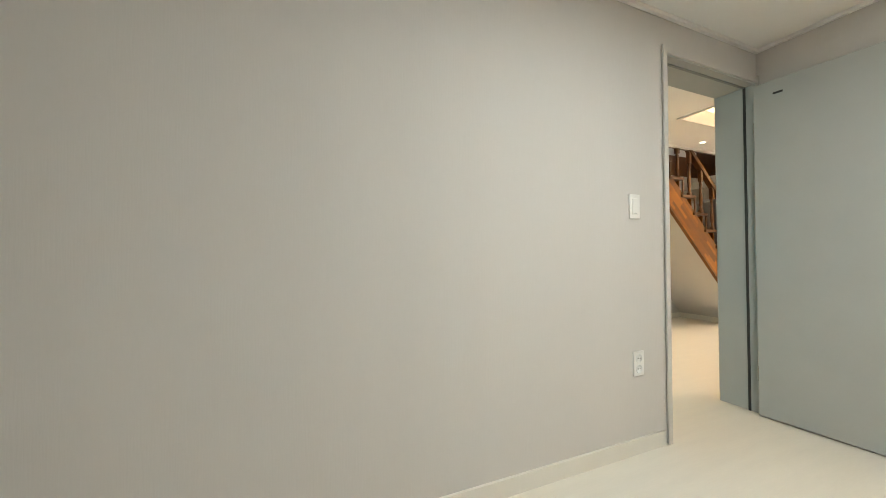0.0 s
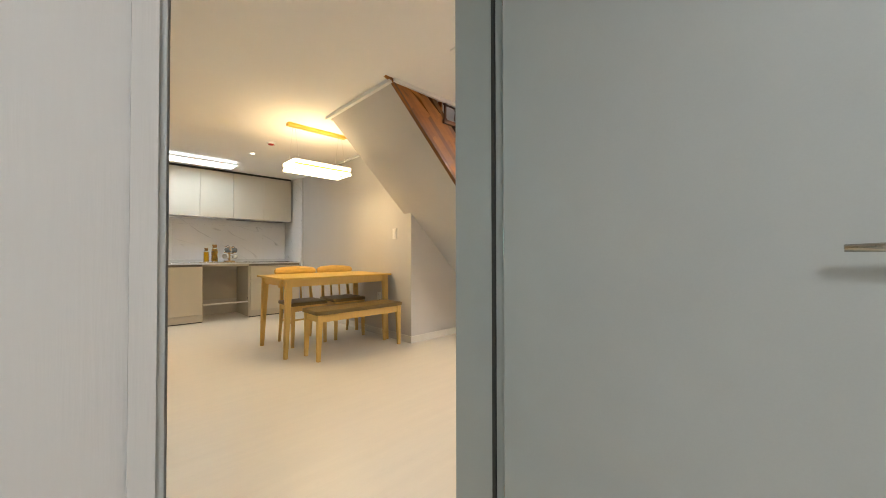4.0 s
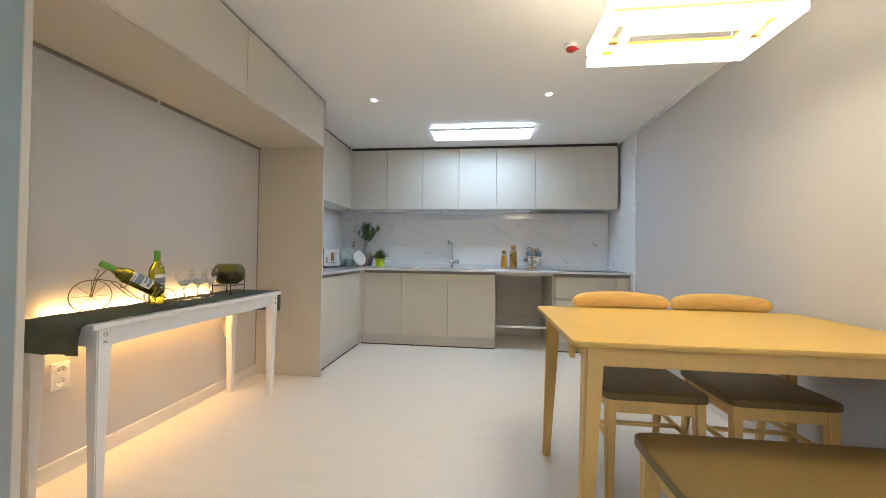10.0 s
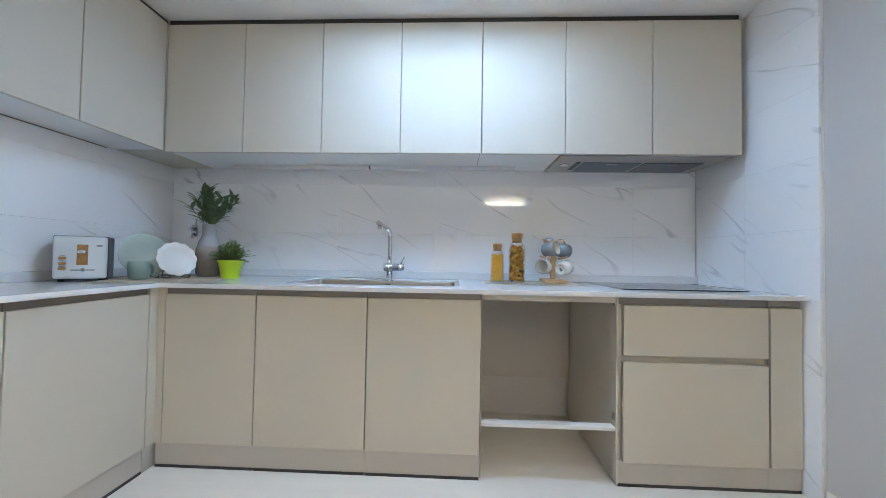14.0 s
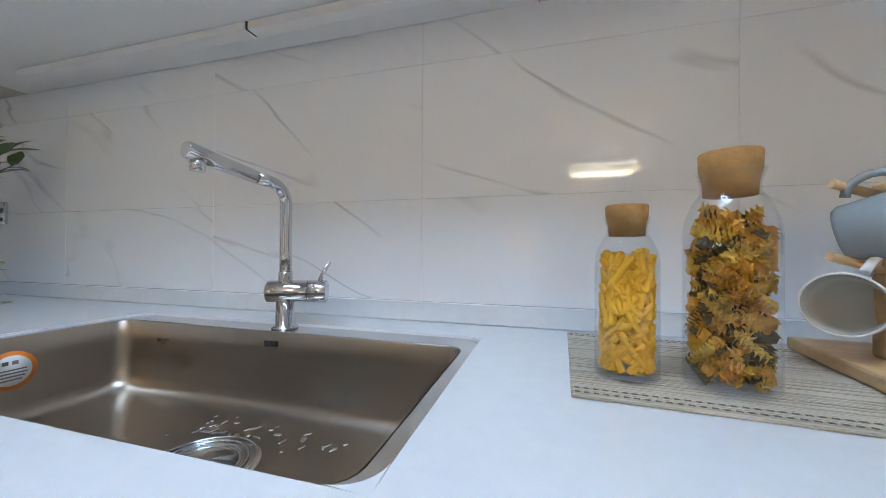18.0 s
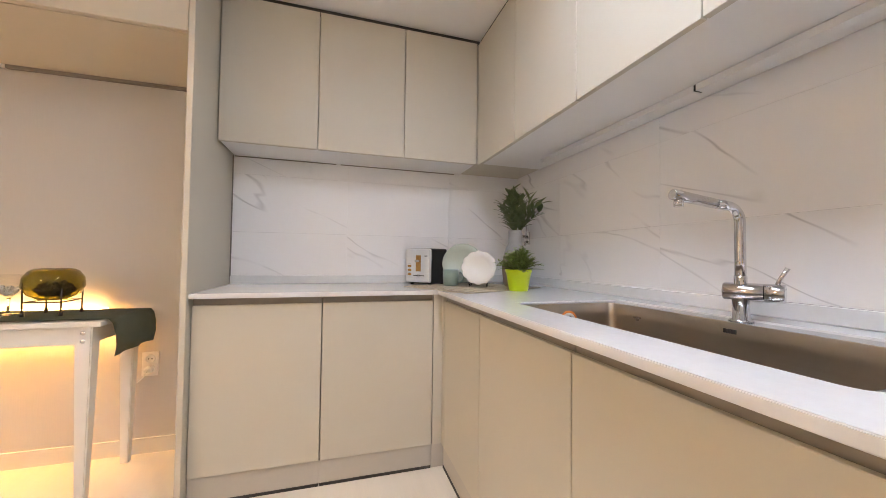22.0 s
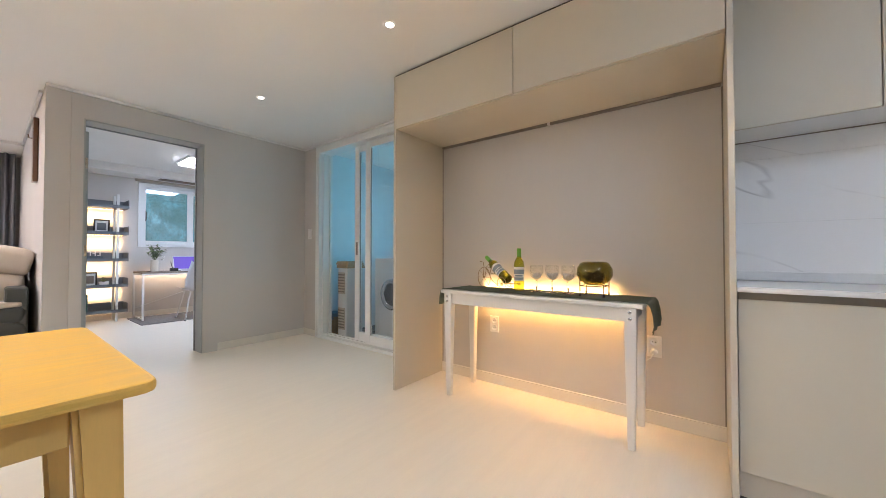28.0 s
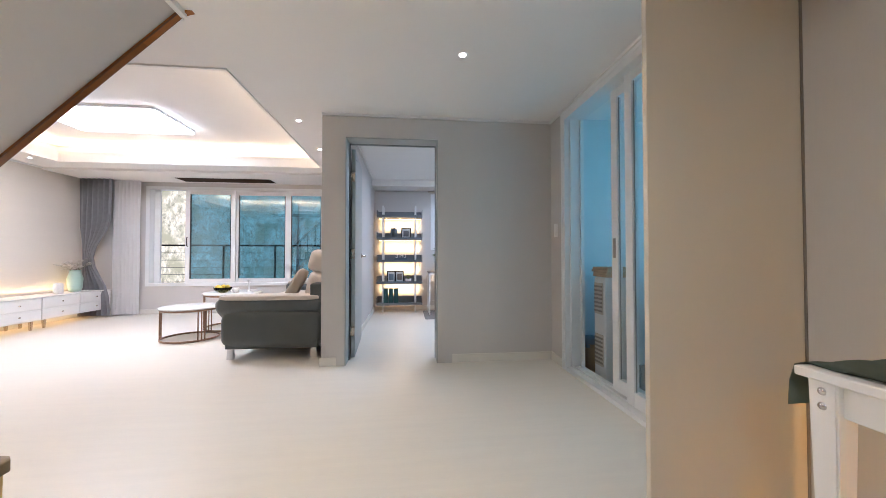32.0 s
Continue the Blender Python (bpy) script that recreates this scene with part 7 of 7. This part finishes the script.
nest_table(3.97, -1.27, 0.315, 0.385, "low round coffee table with a white marble top and bronze frame")
nest_table(3.79, -1.92, 0.36, 0.485, "taller round coffee table with a white marble top and bronze frame")
fb = thing("fruit_bowl", "glass bowl of yellow fruit on the coffee table", "bowl", (3.87, -1.80, 0.486))
part("bowl", lathe([(0, 0), (0.05, 0.002), (0.10, 0.04), (0.115, 0.075), (0.110, 0.075), (0.095, 0.044), (0.048, 0.008), (0, 0.006)], 28), M_SMOKE, fb)
bm = bmesh.new()
rnd = random.Random(3)
for i in range(14):
    a, r = rnd.random() * 6.28, 0.075 * math.sqrt(rnd.random())
    bmesh.ops.create_icosphere(bm, subdivisions=2, radius=0.026, matrix=pose(r * math.cos(a), r * math.sin(a), 0.058 + 0.03 * rnd.random()))
tagged(part("fruit", bm, M_FRUIT, fb), kind="stuff")
cp = thing("cup", "small white cup on the coffee table", "cup", (3.68, -1.76, 0.486))
mug_mesh(cp, Matrix(), M_MUGWHITE, M_MUGWHITE, "", 0.035, 0.07)
cs = thing("candle_holder", "slim pale candle holder on the coffee table", "candle holder", (3.56, -1.86, 0.486))
part("stem", lathe([(0, 0), (0.04, 0), (0.042, 0.006), (0.01, 0.014), (0.007, 0.14), (0.03, 0.16), (0.032, 0.18), (0, 0.175)], 24), M_WASH, cs)
wd = thing("wall_decoration", "dark wooden wall hanging on the partition", "wall decoration", (2.153, -0.55, 1.86))
part("board", B(0.0, 0.03, -0.06, 0.06, -0.27, 0.27, bev=0.004), M_STAIRD, wd)
part("hook", tube([(0.03, 0, 0.1), (0.05, 0, 0.1), (0.055, 0, 0.13)], 0.004, 6), M_BRONZE, wd)
# ---- study ----
def study_window():
    w = struct("window_2", row([(TX0, TX0 + 0.05, YS - 0.12, YS + 0.02, TZ0, TZ1), (TX1 - 0.05, TX1, YS - 0.12, YS + 0.02, TZ0, TZ1), (TX0 + 0.05, TX1 - 0.05, YS - 0.12, YS + 0.02, TZ1 - 0.045, TZ1), (TX0 + 0.05, TX1 - 0.05, YS - 0.12, YS + 0.02, TZ0, TZ0 + 0.045)]), M_PVC, "white framed study window")
    for i, (a, b) in enumerate(((TX0 + 0.05, -0.30), (-0.30, 0.24), (0.24, TX1 - 0.05))):
        y, s = YS - 0.04 - 0.035 * (i % 2), 0.05
        part("sash", row([(a, a + s, y, y + 0.034, TZ0 + 0.045, TZ1 - 0.045), (b - s, b, y, y + 0.034, TZ0 + 0.045, TZ1 - 0.045), (a + s, b - s, y, y + 0.034, TZ1 - 0.10, TZ1 - 0.045), (a + s, b - s, y, y + 0.034, TZ0 + 0.045, TZ0 + 0.10)], 0.003), M_PVC, w)
        g = part("pane", B(a + s - 0.004, b - s + 0.004, y + 0.012, y + 0.02, TZ0 + 0.096, TZ1 - 0.096), M_TINT, w, "teal tinted glass pane")
        g.visible_shadow = False
    part("window_handle", tube([(0.855, YS - 0.006, 1.52), (0.855, YS + 0.03, 1.53), (0.855, YS + 0.03, 1.66), (0.855, YS - 0.006, 1.67)], 0.008, 8), M_BLACK, w, "black window handle")
    bl = thing("roller_blind", "rolled-up cream roller blind over the study window", "blind", (0, YS + 0.05, TZ1 + 0.035))
    part("roll", tube([(TX0, 0, 0), (TX1 + 0.05, 0, 0)], 0.02, 16), M_SOFAL, bl)


study_window()
bt = struct("trim_study_slot", row([(-0.55, 0.75, -3.02, -2.86, 2.168, 2.1745)]), M_STAIRD, "dark brown slot in the boxed beam")


def book_shelf():
    s = thing("bookshelf", "white-framed bookshelf with grey metal tray shelves, lit from behind", "bookshelf", (0, 0, 0))
    x0, x1 = 1.115, 1.905
    for x in (1.235, 1.80):
        for y in (-2.905, -3.145):
            part("upright", B(x - 0.014, x + 0.014, y - 0.014, y + 0.014, 0.0, 1.86, bev=0.002), M_WHITE, s)
    for z in (0.13, 0.50, 0.875, 1.265, 1.655):
        part("shelf", row([(x0, x1, -3.17, -2.885, z, z + 0.012), (x0, x1, -2.884, -2.876, z, z + 0.045), (x0, x0 + 0.008, -3.17, -2.884, z + 0.012, z + 0.13), (x1 - 0.008, x1, -3.17, -2.884, z + 0.012, z + 0.13)]), M_SHELF, s, "grey metal tray shelf")
        part("shelf_back", row([(x0 + 0.008, x1 - 0.008, -3.17, -3.162, z + 0.012, z + 0.13)]), M_SHELF, s)
        part("light_strip", B(x0 + 0.02, x1 - 0.02, -3.176, -3.171, z - 0.004, z + 0.008), M_L_STRIP, s, "warm light strip")
    for z in (0.385, 0.752, 1.135, 1.525):
        lamp("bookshelf_glow", "AREA", pose(1.51, -3.150, z, -90, 0, 0), P_SHELF, (1.0, 0.66, 0.30), 0.7, 0.16)


book_shelf()
for x in (1.60, 1.51, 1.42):
    bd = thing("binder", "dark green upright binder on the bottom shelf", "binder", (x + 0.15, -3.02, 0.143), "green binders")
    part("cover", B(-0.036, 0.036, -0.10, 0.11, 0, 0.27, bev=0.004), M_BOOKG, bd)
    part("pages", B(-0.030, 0.030, -0.095, 0.105, 0.27, 0.2705), M_LABEL, bd)
rnd = random.Random(12)
for i in range(4):
    h = rnd.uniform(0.17, 0.22)
    bk = thing("book", "slim blue-grey book standing on the shelf", "book", (1.66 - 0.03 * i, -3.02, 1.278), "standing books")
    part("cover", B(-0.012, 0.012, -0.08, 0.08, 0, h, bev=0.002), M_BOOK, bk)
    part("pages", B(-0.010, 0.010, -0.078, 0.076, h, h + 0.0006), M_LABEL, bk)
for i, (w, z) in enumerate(((0.13, 0.888), (0.12, 0.911), (0.11, 0.932))):
    bk = thing("book", "dark book lying flat in a small pile", "book", (1.50, -3.02, z), "book pile", rz=4 * i)
    part("cover", B(-w, w, -0.08, 0.08, 0, 0.020, bev=0.002), M_BOOK, bk)
    part("pages", B(-w + 0.003, w - 0.003, -0.082, -0.0805, 0.004, 0.017), M_LABEL, bk)
wl = thing("letter_ornament", "white block letter ornament on the book pile", "ornament", (1.50, -3.0, 0.954))
for i in range(4):
    part("letter_block", row([(-0.10 + i * 0.05, -0.09 + i * 0.05, -0.01, 0.01, 0, 0.07), (-0.09 + i * 0.05, -0.068 + i * 0.05, -0.01, 0.01, 0.03 * (i % 3), 0.03 * (i % 3) + 0.012)]), M_WHITE, wl)


def photo_frame(name, label, at, w, h, rz, pic):
    f = thing(name, label, "picture frame", at, rz=rz)
    m = pose(0, 0, 0, -12, 0, 0)
    bm = row([(-w, -w + 0.018, 0, 0.014, 0, h), (w - 0.018, w, 0, 0.014, 0, h), (-w + 0.018, w - 0.018, 0, 0.014, 0, 0.018), (-w + 0.018, w - 0.018, 0, 0.014, h - 0.018, h)])
    bm.transform(m)
    part("frame", bm, M_BLACK, f)
    bm = B(-w + 0.018, w - 0.018, 0.004, 0.008, 0.018, h - 0.018)
    bm.transform(m)
    part("mount", bm, M_LABEL, f)
    bm = B(-w * 0.55, w * 0.55, 0.0085, 0.0095, h * 0.25, h * 0.75)
    bm.transform(m)
    part("picture", bm, pic, f)
    bm = B(-0.01, 0.01, -0.06, 0.0, 0.0, 0.01)
    part("strut", bm, M_BLACK, f)


photo_frame("picture_frame", "black framed picture standing on the shelf", (1.40, -2.99, 1.278), 0.085, 0.21, 0, M_SHELF)
photo_frame("picture_frame", "dark framed print standing on the shelf", (1.66, -2.99, 0.513), 0.075, 0.22, 5, M_LABELB)
photo_frame("picture_frame", "dark framed print beside another on the shelf", (1.51, -2.99, 0.513), 0.075, 0.22, -5, M_CUSH)
pt2 = lathe([(0, 0), (0.045, 0), (0.058, 0.07), (0.052, 0.07), (0.042, 0.05), (0, 0.05)], 24)
plant("small_pot_plant", "small green plant in a white pot on the shelf", (1.36, -3.0, 0.513), pt2, M_MUGWHITE, 14, 0.10, 0.08, 0.018, 0.035, M_LEAF, 31, 0.05, per=5)


def desk():
    d = thing("desk", "slim white metal-framed desk under the study window", "desk", (0, 0, 0))
    x0, x1, y0, y1 = -0.45, 1.02, -3.10, -2.56
    part("top", B(x0, x1, y0, y1, 0.695, 0.715, bev=0.002), M_CUSH, d)
    for x in (x0 + 0.012, x1 - 0.012):
        for y in (y0 + 0.012, y1 - 0.012):
            part("leg", B(x - 0.012, x + 0.012, y - 0.012, y + 0.012, 0, 0.695), M_WHITE, d)
        part("side_rail", B(x - 0.010, x + 0.010, y0 + 0.025, y1 - 0.025, 0.67, 0.694), M_WHITE, d)
        part("foot_rail", B(x - 0.010, x + 0.010, y0 + 0.025, y1 - 0.025, 0.02, 0.04), M_WHITE, d)
    part("front_rail", B(x0 + 0.025, x1 - 0.025, y1 - 0.02, y1 - 0.004, 0.672, 0.694), M_WHITE, d)
    part("brace", tube([(x0 + 0.03, y0 + 0.012, 0.62), (x1 - 0.03, y0 + 0.012, 0.15)], 0.006, 8), M_WHITE, d)
    part("light_strip", B(x0 + 0.05, x1 - 0.05, y0 + 0.001, y0 + 0.008, 0.684, 0.694), M_L_STRIP, d, "warm light strip")
    lamp("desk_glow", "AREA", pose(0.28, y0 + 0.03, 0.68, -35, 0, 0), P_SHELF * 0.8, (1.0, 0.74, 0.48), 1.3, 0.03)


desk()
vs = lathe([(0, 0), (0.045, 0), (0.05, 0.01), (0.048, 0.17), (0.052, 0.18), (0.046, 0.18), (0.044, 0.02), (0, 0.015)], 28)
plant("flower_vase", "clear-bodied vase of white flowers and leaves on the desk", (0.82, -2.82, 0.7155), vs, M_MUGIN, 18, 0.27, 0.17, 0.032, 0.062, M_LEAF, 41, 0.15, per=9, droop=0.15)
fw = thing("white_flowers", "cluster of white flower heads in the desk vase", "flowers", (0.76, -2.80, 1.02))
bm = bmesh.new()
for i in range(30):
    bmesh.ops.create_icosphere(bm, subdivisions=1, radius=rnd.uniform(0.008, 0.016), matrix=pose(rnd.uniform(-0.09, 0.07), rnd.uniform(-0.06, 0.06), rnd.uniform(-0.12, 0.03)))
tagged(part("petals", bm, M_MUGWHITE, fw), kind="stuff")
lp = thing("laptop", "white laptop with a purple screen open on the desk", "laptop", (0.40, -2.86, 0.7155), rz=8)
part("keyboard", rounded_slab(-0.17, 0.17, -0.02, 0.21, 0, 0.016, 0.012), M_WASH, lp)
bm = B(-0.17, 0.17, -0.006, 0.006, 0, 0.23, bev=0.003)
bm.transform(pose(0, -0.02, 0.016, 14, 0, 0))
lid = part("lid", bm, M_WASH, lp)
bm = B(-0.155, 0.155, 0.0062, 0.0072, 0.014, 0.215)
bm.transform(pose(0, -0.02, 0.016, 14, 0, 0))
part("screen", bm, M_SCREEN, lid, "glowing purple screen")
pb = thing("pen_box", "small black pen box on the desk", "pen box", (0.60, -2.72, 0.7155))
part("box", B(-0.05, 0.05, -0.03, 0.03, 0, 0.05, bev=0.003), M_BLACK, pb)
part("pen", tube([(0.02, 0, 0.05), (0.05, 0.02, 0.15)], 0.004, 6), M_BLACK, pb)


def shell_chair():
    c = thing("desk_chair", "white moulded shell chair on thin white legs", "chair", (0.40, -2.33, 0))
    bm = bmesh.new()
    n, k = 12, 14
    grid = []
    for j in range(k + 1):
        v = j / k
        row_ = []
        for i in range(n + 1):
            u = -1 + 2 * i / n
            if v < 0.5:
                y, z = -0.20 + 0.40 * (v / 0.5), 0.44 - 0.02 * math.sin(v / 0.5 * math.pi)
            else:
                w = (v - 0.5) / 0.5
                y, z = 0.20 + 0.10 * w, 0.44 + 0.40 * w ** 1.15
            ww = 0.215 * (1 - 0.25 * max(0, v - 0.7) / 0.3)
            row_.append(bm.verts.new((u * ww, y - 0.05 * abs(u) ** 2 * (v > 0.45), z + 0.05 * abs(u) ** 3)))
        grid.append(row_)
    for a, b in zip(grid, grid[1:]):
        for i in range(n):
            bm.faces.new((a[i], a[i + 1], b[i + 1], b[i])).smooth = True
    bmesh.ops.solidify(bm, geom=bm.faces[:], thickness=0.01)
    part("shell", bm, M_WASH, c)
    for sx_ in (-1, 1):
        for sy_ in (-1, 1):
            l_ = part("leg", tube([(sx_ * 0.13, sy_ * 0.12, 0.425), (sx_ * 0.22, sy_ * 0.21, 0.0)], 0.010, 10), M_WHITE, c)
            part("foot", tube([(sx_ * 0.218, sy_ * 0.208, 0.014), (sx_ * 0.22, sy_ * 0.21, 0.0)], 0.012, 8), M_BLACK, l_)


shell_chair()
rg = thing("rug", "flat grey woven rug under the desk", "rug", (0.25, -2.62, 0))
part("pile", rounded_slab(-0.85, 0.85, -0.42, 0.42, 0.0005, 0.010, 0.02, edge=0.003), M_RUG, rg)


def study_light():
    l = thing("study_ceiling_light", "white rectangular ceiling light in the study, lit", "ceiling light", (0.40, -1.66, H))
    part("housing", B(-0.40, 0.40, -0.26, 0.26, -0.030, -0.0005, bev=0.004), M_PVC, l)
    part("diffuser", rounded_slab(-0.39, 0.39, -0.25, 0.25, -0.062, -0.0305, 0.02, edge=0.006), M_L_STUDY, l, "glowing diffuser")
    lamp("study_panel_light", "AREA", pose(0.40, -1.66, H - 0.066), P_STUDY, (0.67, 0.845, 1.0), 0.74, 0.46)


study_light()

# ---- utility room ----
wm = thing("washing_machine", "white front-loading washing machine in the utility room", "washing machine", (-0.86, 0.97, -0.05))
part("body", B(-0.30, 0.30, -0.30, 0.30, 0.01, 0.98, bev=0.012, seg=2), M_WASH, wm)
dr = part("door_ring", lathe([(0.13, 0.0), (0.19, 0.0), (0.185, 0.03), (0.14, 0.035), (0.13, 0.02)], 36, pose(0.30, 0.02, 0.55, 0, 90, 0)), M_RIM, wm)
part("door_glass", lathe([(0, 0.012), (0.10, 0.015), (0.135, 0.022)], 32, pose(0.30, 0.02, 0.55, 0, 90, 0)), M_BLACK, dr, "dark round glass")
ac = thing("air_cooler", "white portable air cooler with grilles", "air cooler", (-0.37, 0.46, -0.05))
part("body", B(-0.11, 0.14, -0.10, 0.07, 0.0, 0.86, bev=0.015, seg=2), M_WASH, ac)
for z0, n in ((0.55, 7), (0.12, 7)):
    gp = part("grille", B(0.140, 0.146, -0.085, 0.04, z0, z0 + 0.26), M_PLINTH, ac, "brown-grey grille")
    for i in range(n):
        part("slat", B(0.146, 0.152, -0.08, 0.035, z0 + 0.02 + i * 0.034, z0 + 0.034 + i * 0.034), M_CHANNEL, gp)
for i in range(4):
    cb = thing("cardboard_stack", "flattened cardboard piece stacked on the air cooler", "cardboard", (-0.37, 0.445, 0.811 + i * 0.021), "cardboard pile", rz=5 * i - 8)
    part("sheet", B(-0.12, 0.13, -0.14 + 0.02 * (i % 2), 0.12 - 0.015 * i, 0, 0.020, bev=0.002), M_CARD, cb)
bk = thing("bucket", "pale plastic bin with a blue bag in the utility room", "bin", (-0.28, 0.20, -0.05))
part("pail", lathe([(0, 0), (0.07, 0), (0.082, 0.24), (0.087, 0.25), (0.080, 0.25), (0.067, 0.01), (0, 0.01)], 24), M_CARD, bk)
part("bag", cushion(-0.07, 0.07, -0.07, 0.07, 0.2, 0.31, 0.5, 6), M_LABELB, bk)
bxo = thing("storage_box", "dark grey storage box with a cable on top", "box", (-0.62, 1.95, -0.05))
part("box", B(-0.27, 0.27, -0.22, 0.22, 0, 0.85, bev=0.01), M_SHELF, bxo)
part("cable", tube([(0.1, -0.05, 0.855), (0.15, 0.0, 0.90), (0.25, 0.05, 0.87), (0.277, 0.08, 0.6), (0.278, 0.06, 0.05)], 0.006, 8), M_BLACK, bxo)
uw = struct("window_3", row([(-1.69, -1.59, 0.5, 0.55, 1.0, 2.0), (-1.69, -1.59, 2.15, 2.2, 1.0, 2.0), (-1.69, -1.59, 0.55, 2.15, 1.95, 2.0), (-1.69, -1.59, 0.55, 2.15, 1.0, 1.05), (-1.66, -1.62, 1.33, 1.37, 1.05, 1.95)]), M_PVC, "white framed utility window")
lamp("utility_daylight", "AREA", pose(-1.56, 1.35, 1.5, 0, -90, 0), P_UTIL, (0.18, 0.76, 0.98), 0.9, 1.5)

# ---- entry and back room beyond the stairs ----
en = struct("door_3", row([(XE - 0.01, XE + 0.15, 2.25, 2.29, 0, 2.05), (XE - 0.01, XE + 0.15, 3.06, 3.1, 0, 2.05), (XE - 0.01, XE + 0.15, 2.29, 3.06, 2.01, 2.05)]), M_PVC, "white doorway frame beyond the stairs")
bw = struct("window_4", row([(XE + 1.41, XE + 1.53, 2.5, 2.55, 0.9, 2.0), (XE + 1.41, XE + 1.53, 3.25, 3.3, 0.9, 2.0), (XE + 1.41, XE + 1.53, 2.55, 3.25, 1.95, 2.0), (XE + 1.41, XE + 1.53, 2.55, 3.25, 0.9, 0.95)]), M_PVC, "white framed window of the back room")
pw = part("pane", B(XE + 1.466, XE + 1.474, 2.551, 3.249, 0.951, 1.949), M_TINT, bw, "teal tinted glass pane")
pw.visible_shadow = False
downlight(7.6, 2.7, P_DOWN * 0.6)
lamp("landing_daylight", "AREA", pose(6.15, 1.45, 3.8, 0, 90, 0), 12, (0.55, 0.75, 1.0), 0.9, 1.8)

# ---- outside ----
struct("ground", row([(-60, 60, -60, YS - 0.6, -6.1, -6.0)]), mat("yard", (0.30, 0.29, 0.26), 0.9, var=0.4, scale=0.6), "snow-patched yard below the windows")
# the hillside glows by itself; its sunlight is in the emission colours
bd = struct("backdrop", row([(-45, 70, -42.2, -42, -12, 30)]), backdrop_material("glowing_hillside", (0.26, 0.24, 0.16), (0.95, 0.86, 0.68), (0.40, 0.37, 0.25), P_OUT), "self-glowing backdrop of a far wooded winter hillside")


def tree(x, y, h, seed, conifer):
    t = thing("tree", "dark green conifer below the window" if conifer else "bare winter tree with thin pale branches", "tree", (x, y, -6.0), "trees outside")
    rd = random.Random(seed)
    part("trunk", tube([(0, 0, 0), (0.05, 0, h * 0.4), (0.0, 0.05, h * 0.75), (0, 0, h)], [0.16, 0.11, 0.06, 0.015], 10), M_CUSH, t)
    lb = bmesh.new()
    if conifer:
        for i in range(1800):
            w = rd.random()
            z = h * (0.15 + 0.85 * w)
            rr = (1 - w) * h * 0.22 * math.sqrt(rd.random()) + 0.05
            a = rd.random() * 6.283
            d = Vector((math.cos(a), math.sin(a), rd.uniform(-0.5, 0.1)))
            leaf_blade(lb, Vector((rr * math.cos(a), rr * math.sin(a), z)), d, Vector((0, 0, 1)), rd.uniform(0.2, 0.4), 0.12)
        tagged(part("crown", lb, M_PINELEAF, t), kind="stuff")
    else:
        for i in range(70):
            w = rd.uniform(0.3, 0.98)
            a = rd.random() * 6.283
            L = h * 0.28 * (1.1 - w) + 0.5
            p0 = Vector((0, 0, h * w))
            p1 = p0 + Vector((math.cos(a), math.sin(a), 0.9)) * L * 0.5
            p2 = p1 + Vector((math.cos(a + 0.4), math.sin(a + 0.4), 1.2)) * L * 0.5
            tube([p0, p1, p2], [0.022, 0.012, 0.004], 5, lb, caps=False)
        part("branches", lb, M_BARK, t)


for x, y, h, sd, con in ((3.4, -34, 11.0, 1, True), (6.8, -26, 12, 2, False), (9.5, -24, 11, 3, False), (1.2, -36, 12, 4, True), (5.0, -30, 13, 5, False), (0.2, -24, 10, 7, False), (-1.5, -22, 10, 8, False), (8.0, -33, 12, 9, False)):
    tree(x, y, h, sd, con)

# ---- wall tiles ----
splash = struct("wall_tiles_back", B(XL + 0.004, 3.448, YB + 0.0075, YB + 0.0115, CT, 1.56), M_WHITE, "pale grout behind the wall tiles")
JX = [XL + 0.006, 0.541, 1.171, 1.801, 2.431, 3.061, 3.447]
JZ = [CT - 0.0, 1.133, 1.452, 1.553]
for i in range(len(JX) - 1):
    for k in range(3):
        w, h = JX[i + 1] - JX[i], JZ[k + 1] - JZ[k]
        tile(splash, w, h, pose((JX[i] + JX[i + 1]) / 2, YB, (JZ[k] + JZ[k + 1]) / 2))
left = struct("wall_tiles_left", B(XL + 0.0005, XL + 0.0015, 4.095, YB - 0.001, CT, 1.553), M_WHITE, "pale grout behind the wall tiles")
JY = [4.095, 4.70, 5.33, YB - 0.001]
for i in range(3):
    for k in range(3):
        w, h = JY[i + 1] - JY[i], JZ[k + 1] - JZ[k]
        tile(left, w, h, pose(XL + 0.0095 - 0.0005, (JY[i] + JY[i + 1]) / 2, (JZ[k] + JZ[k + 1]) / 2, 0, 0, 90))
right = struct("wall_tiles_right", B(3.4585, XR - 0.001, 5.068, YB - 0.001, 0.0, H - 0.002), M_WHITE, "tiled pilaster beside the worktop")
zz = [0.0, 0.222, 0.526, 0.83, 1.132, 1.436, 1.74, 2.044, H - 0.002]
for a, b in zip(zz, zz[1:]):
    for c, d in ((5.069, 5.45), (5.45, YB - 0.001)):
        tile(right, d - c, b - a, pose(3.4505, (c + d) / 2, (a + b) / 2, 0, 0, -90))
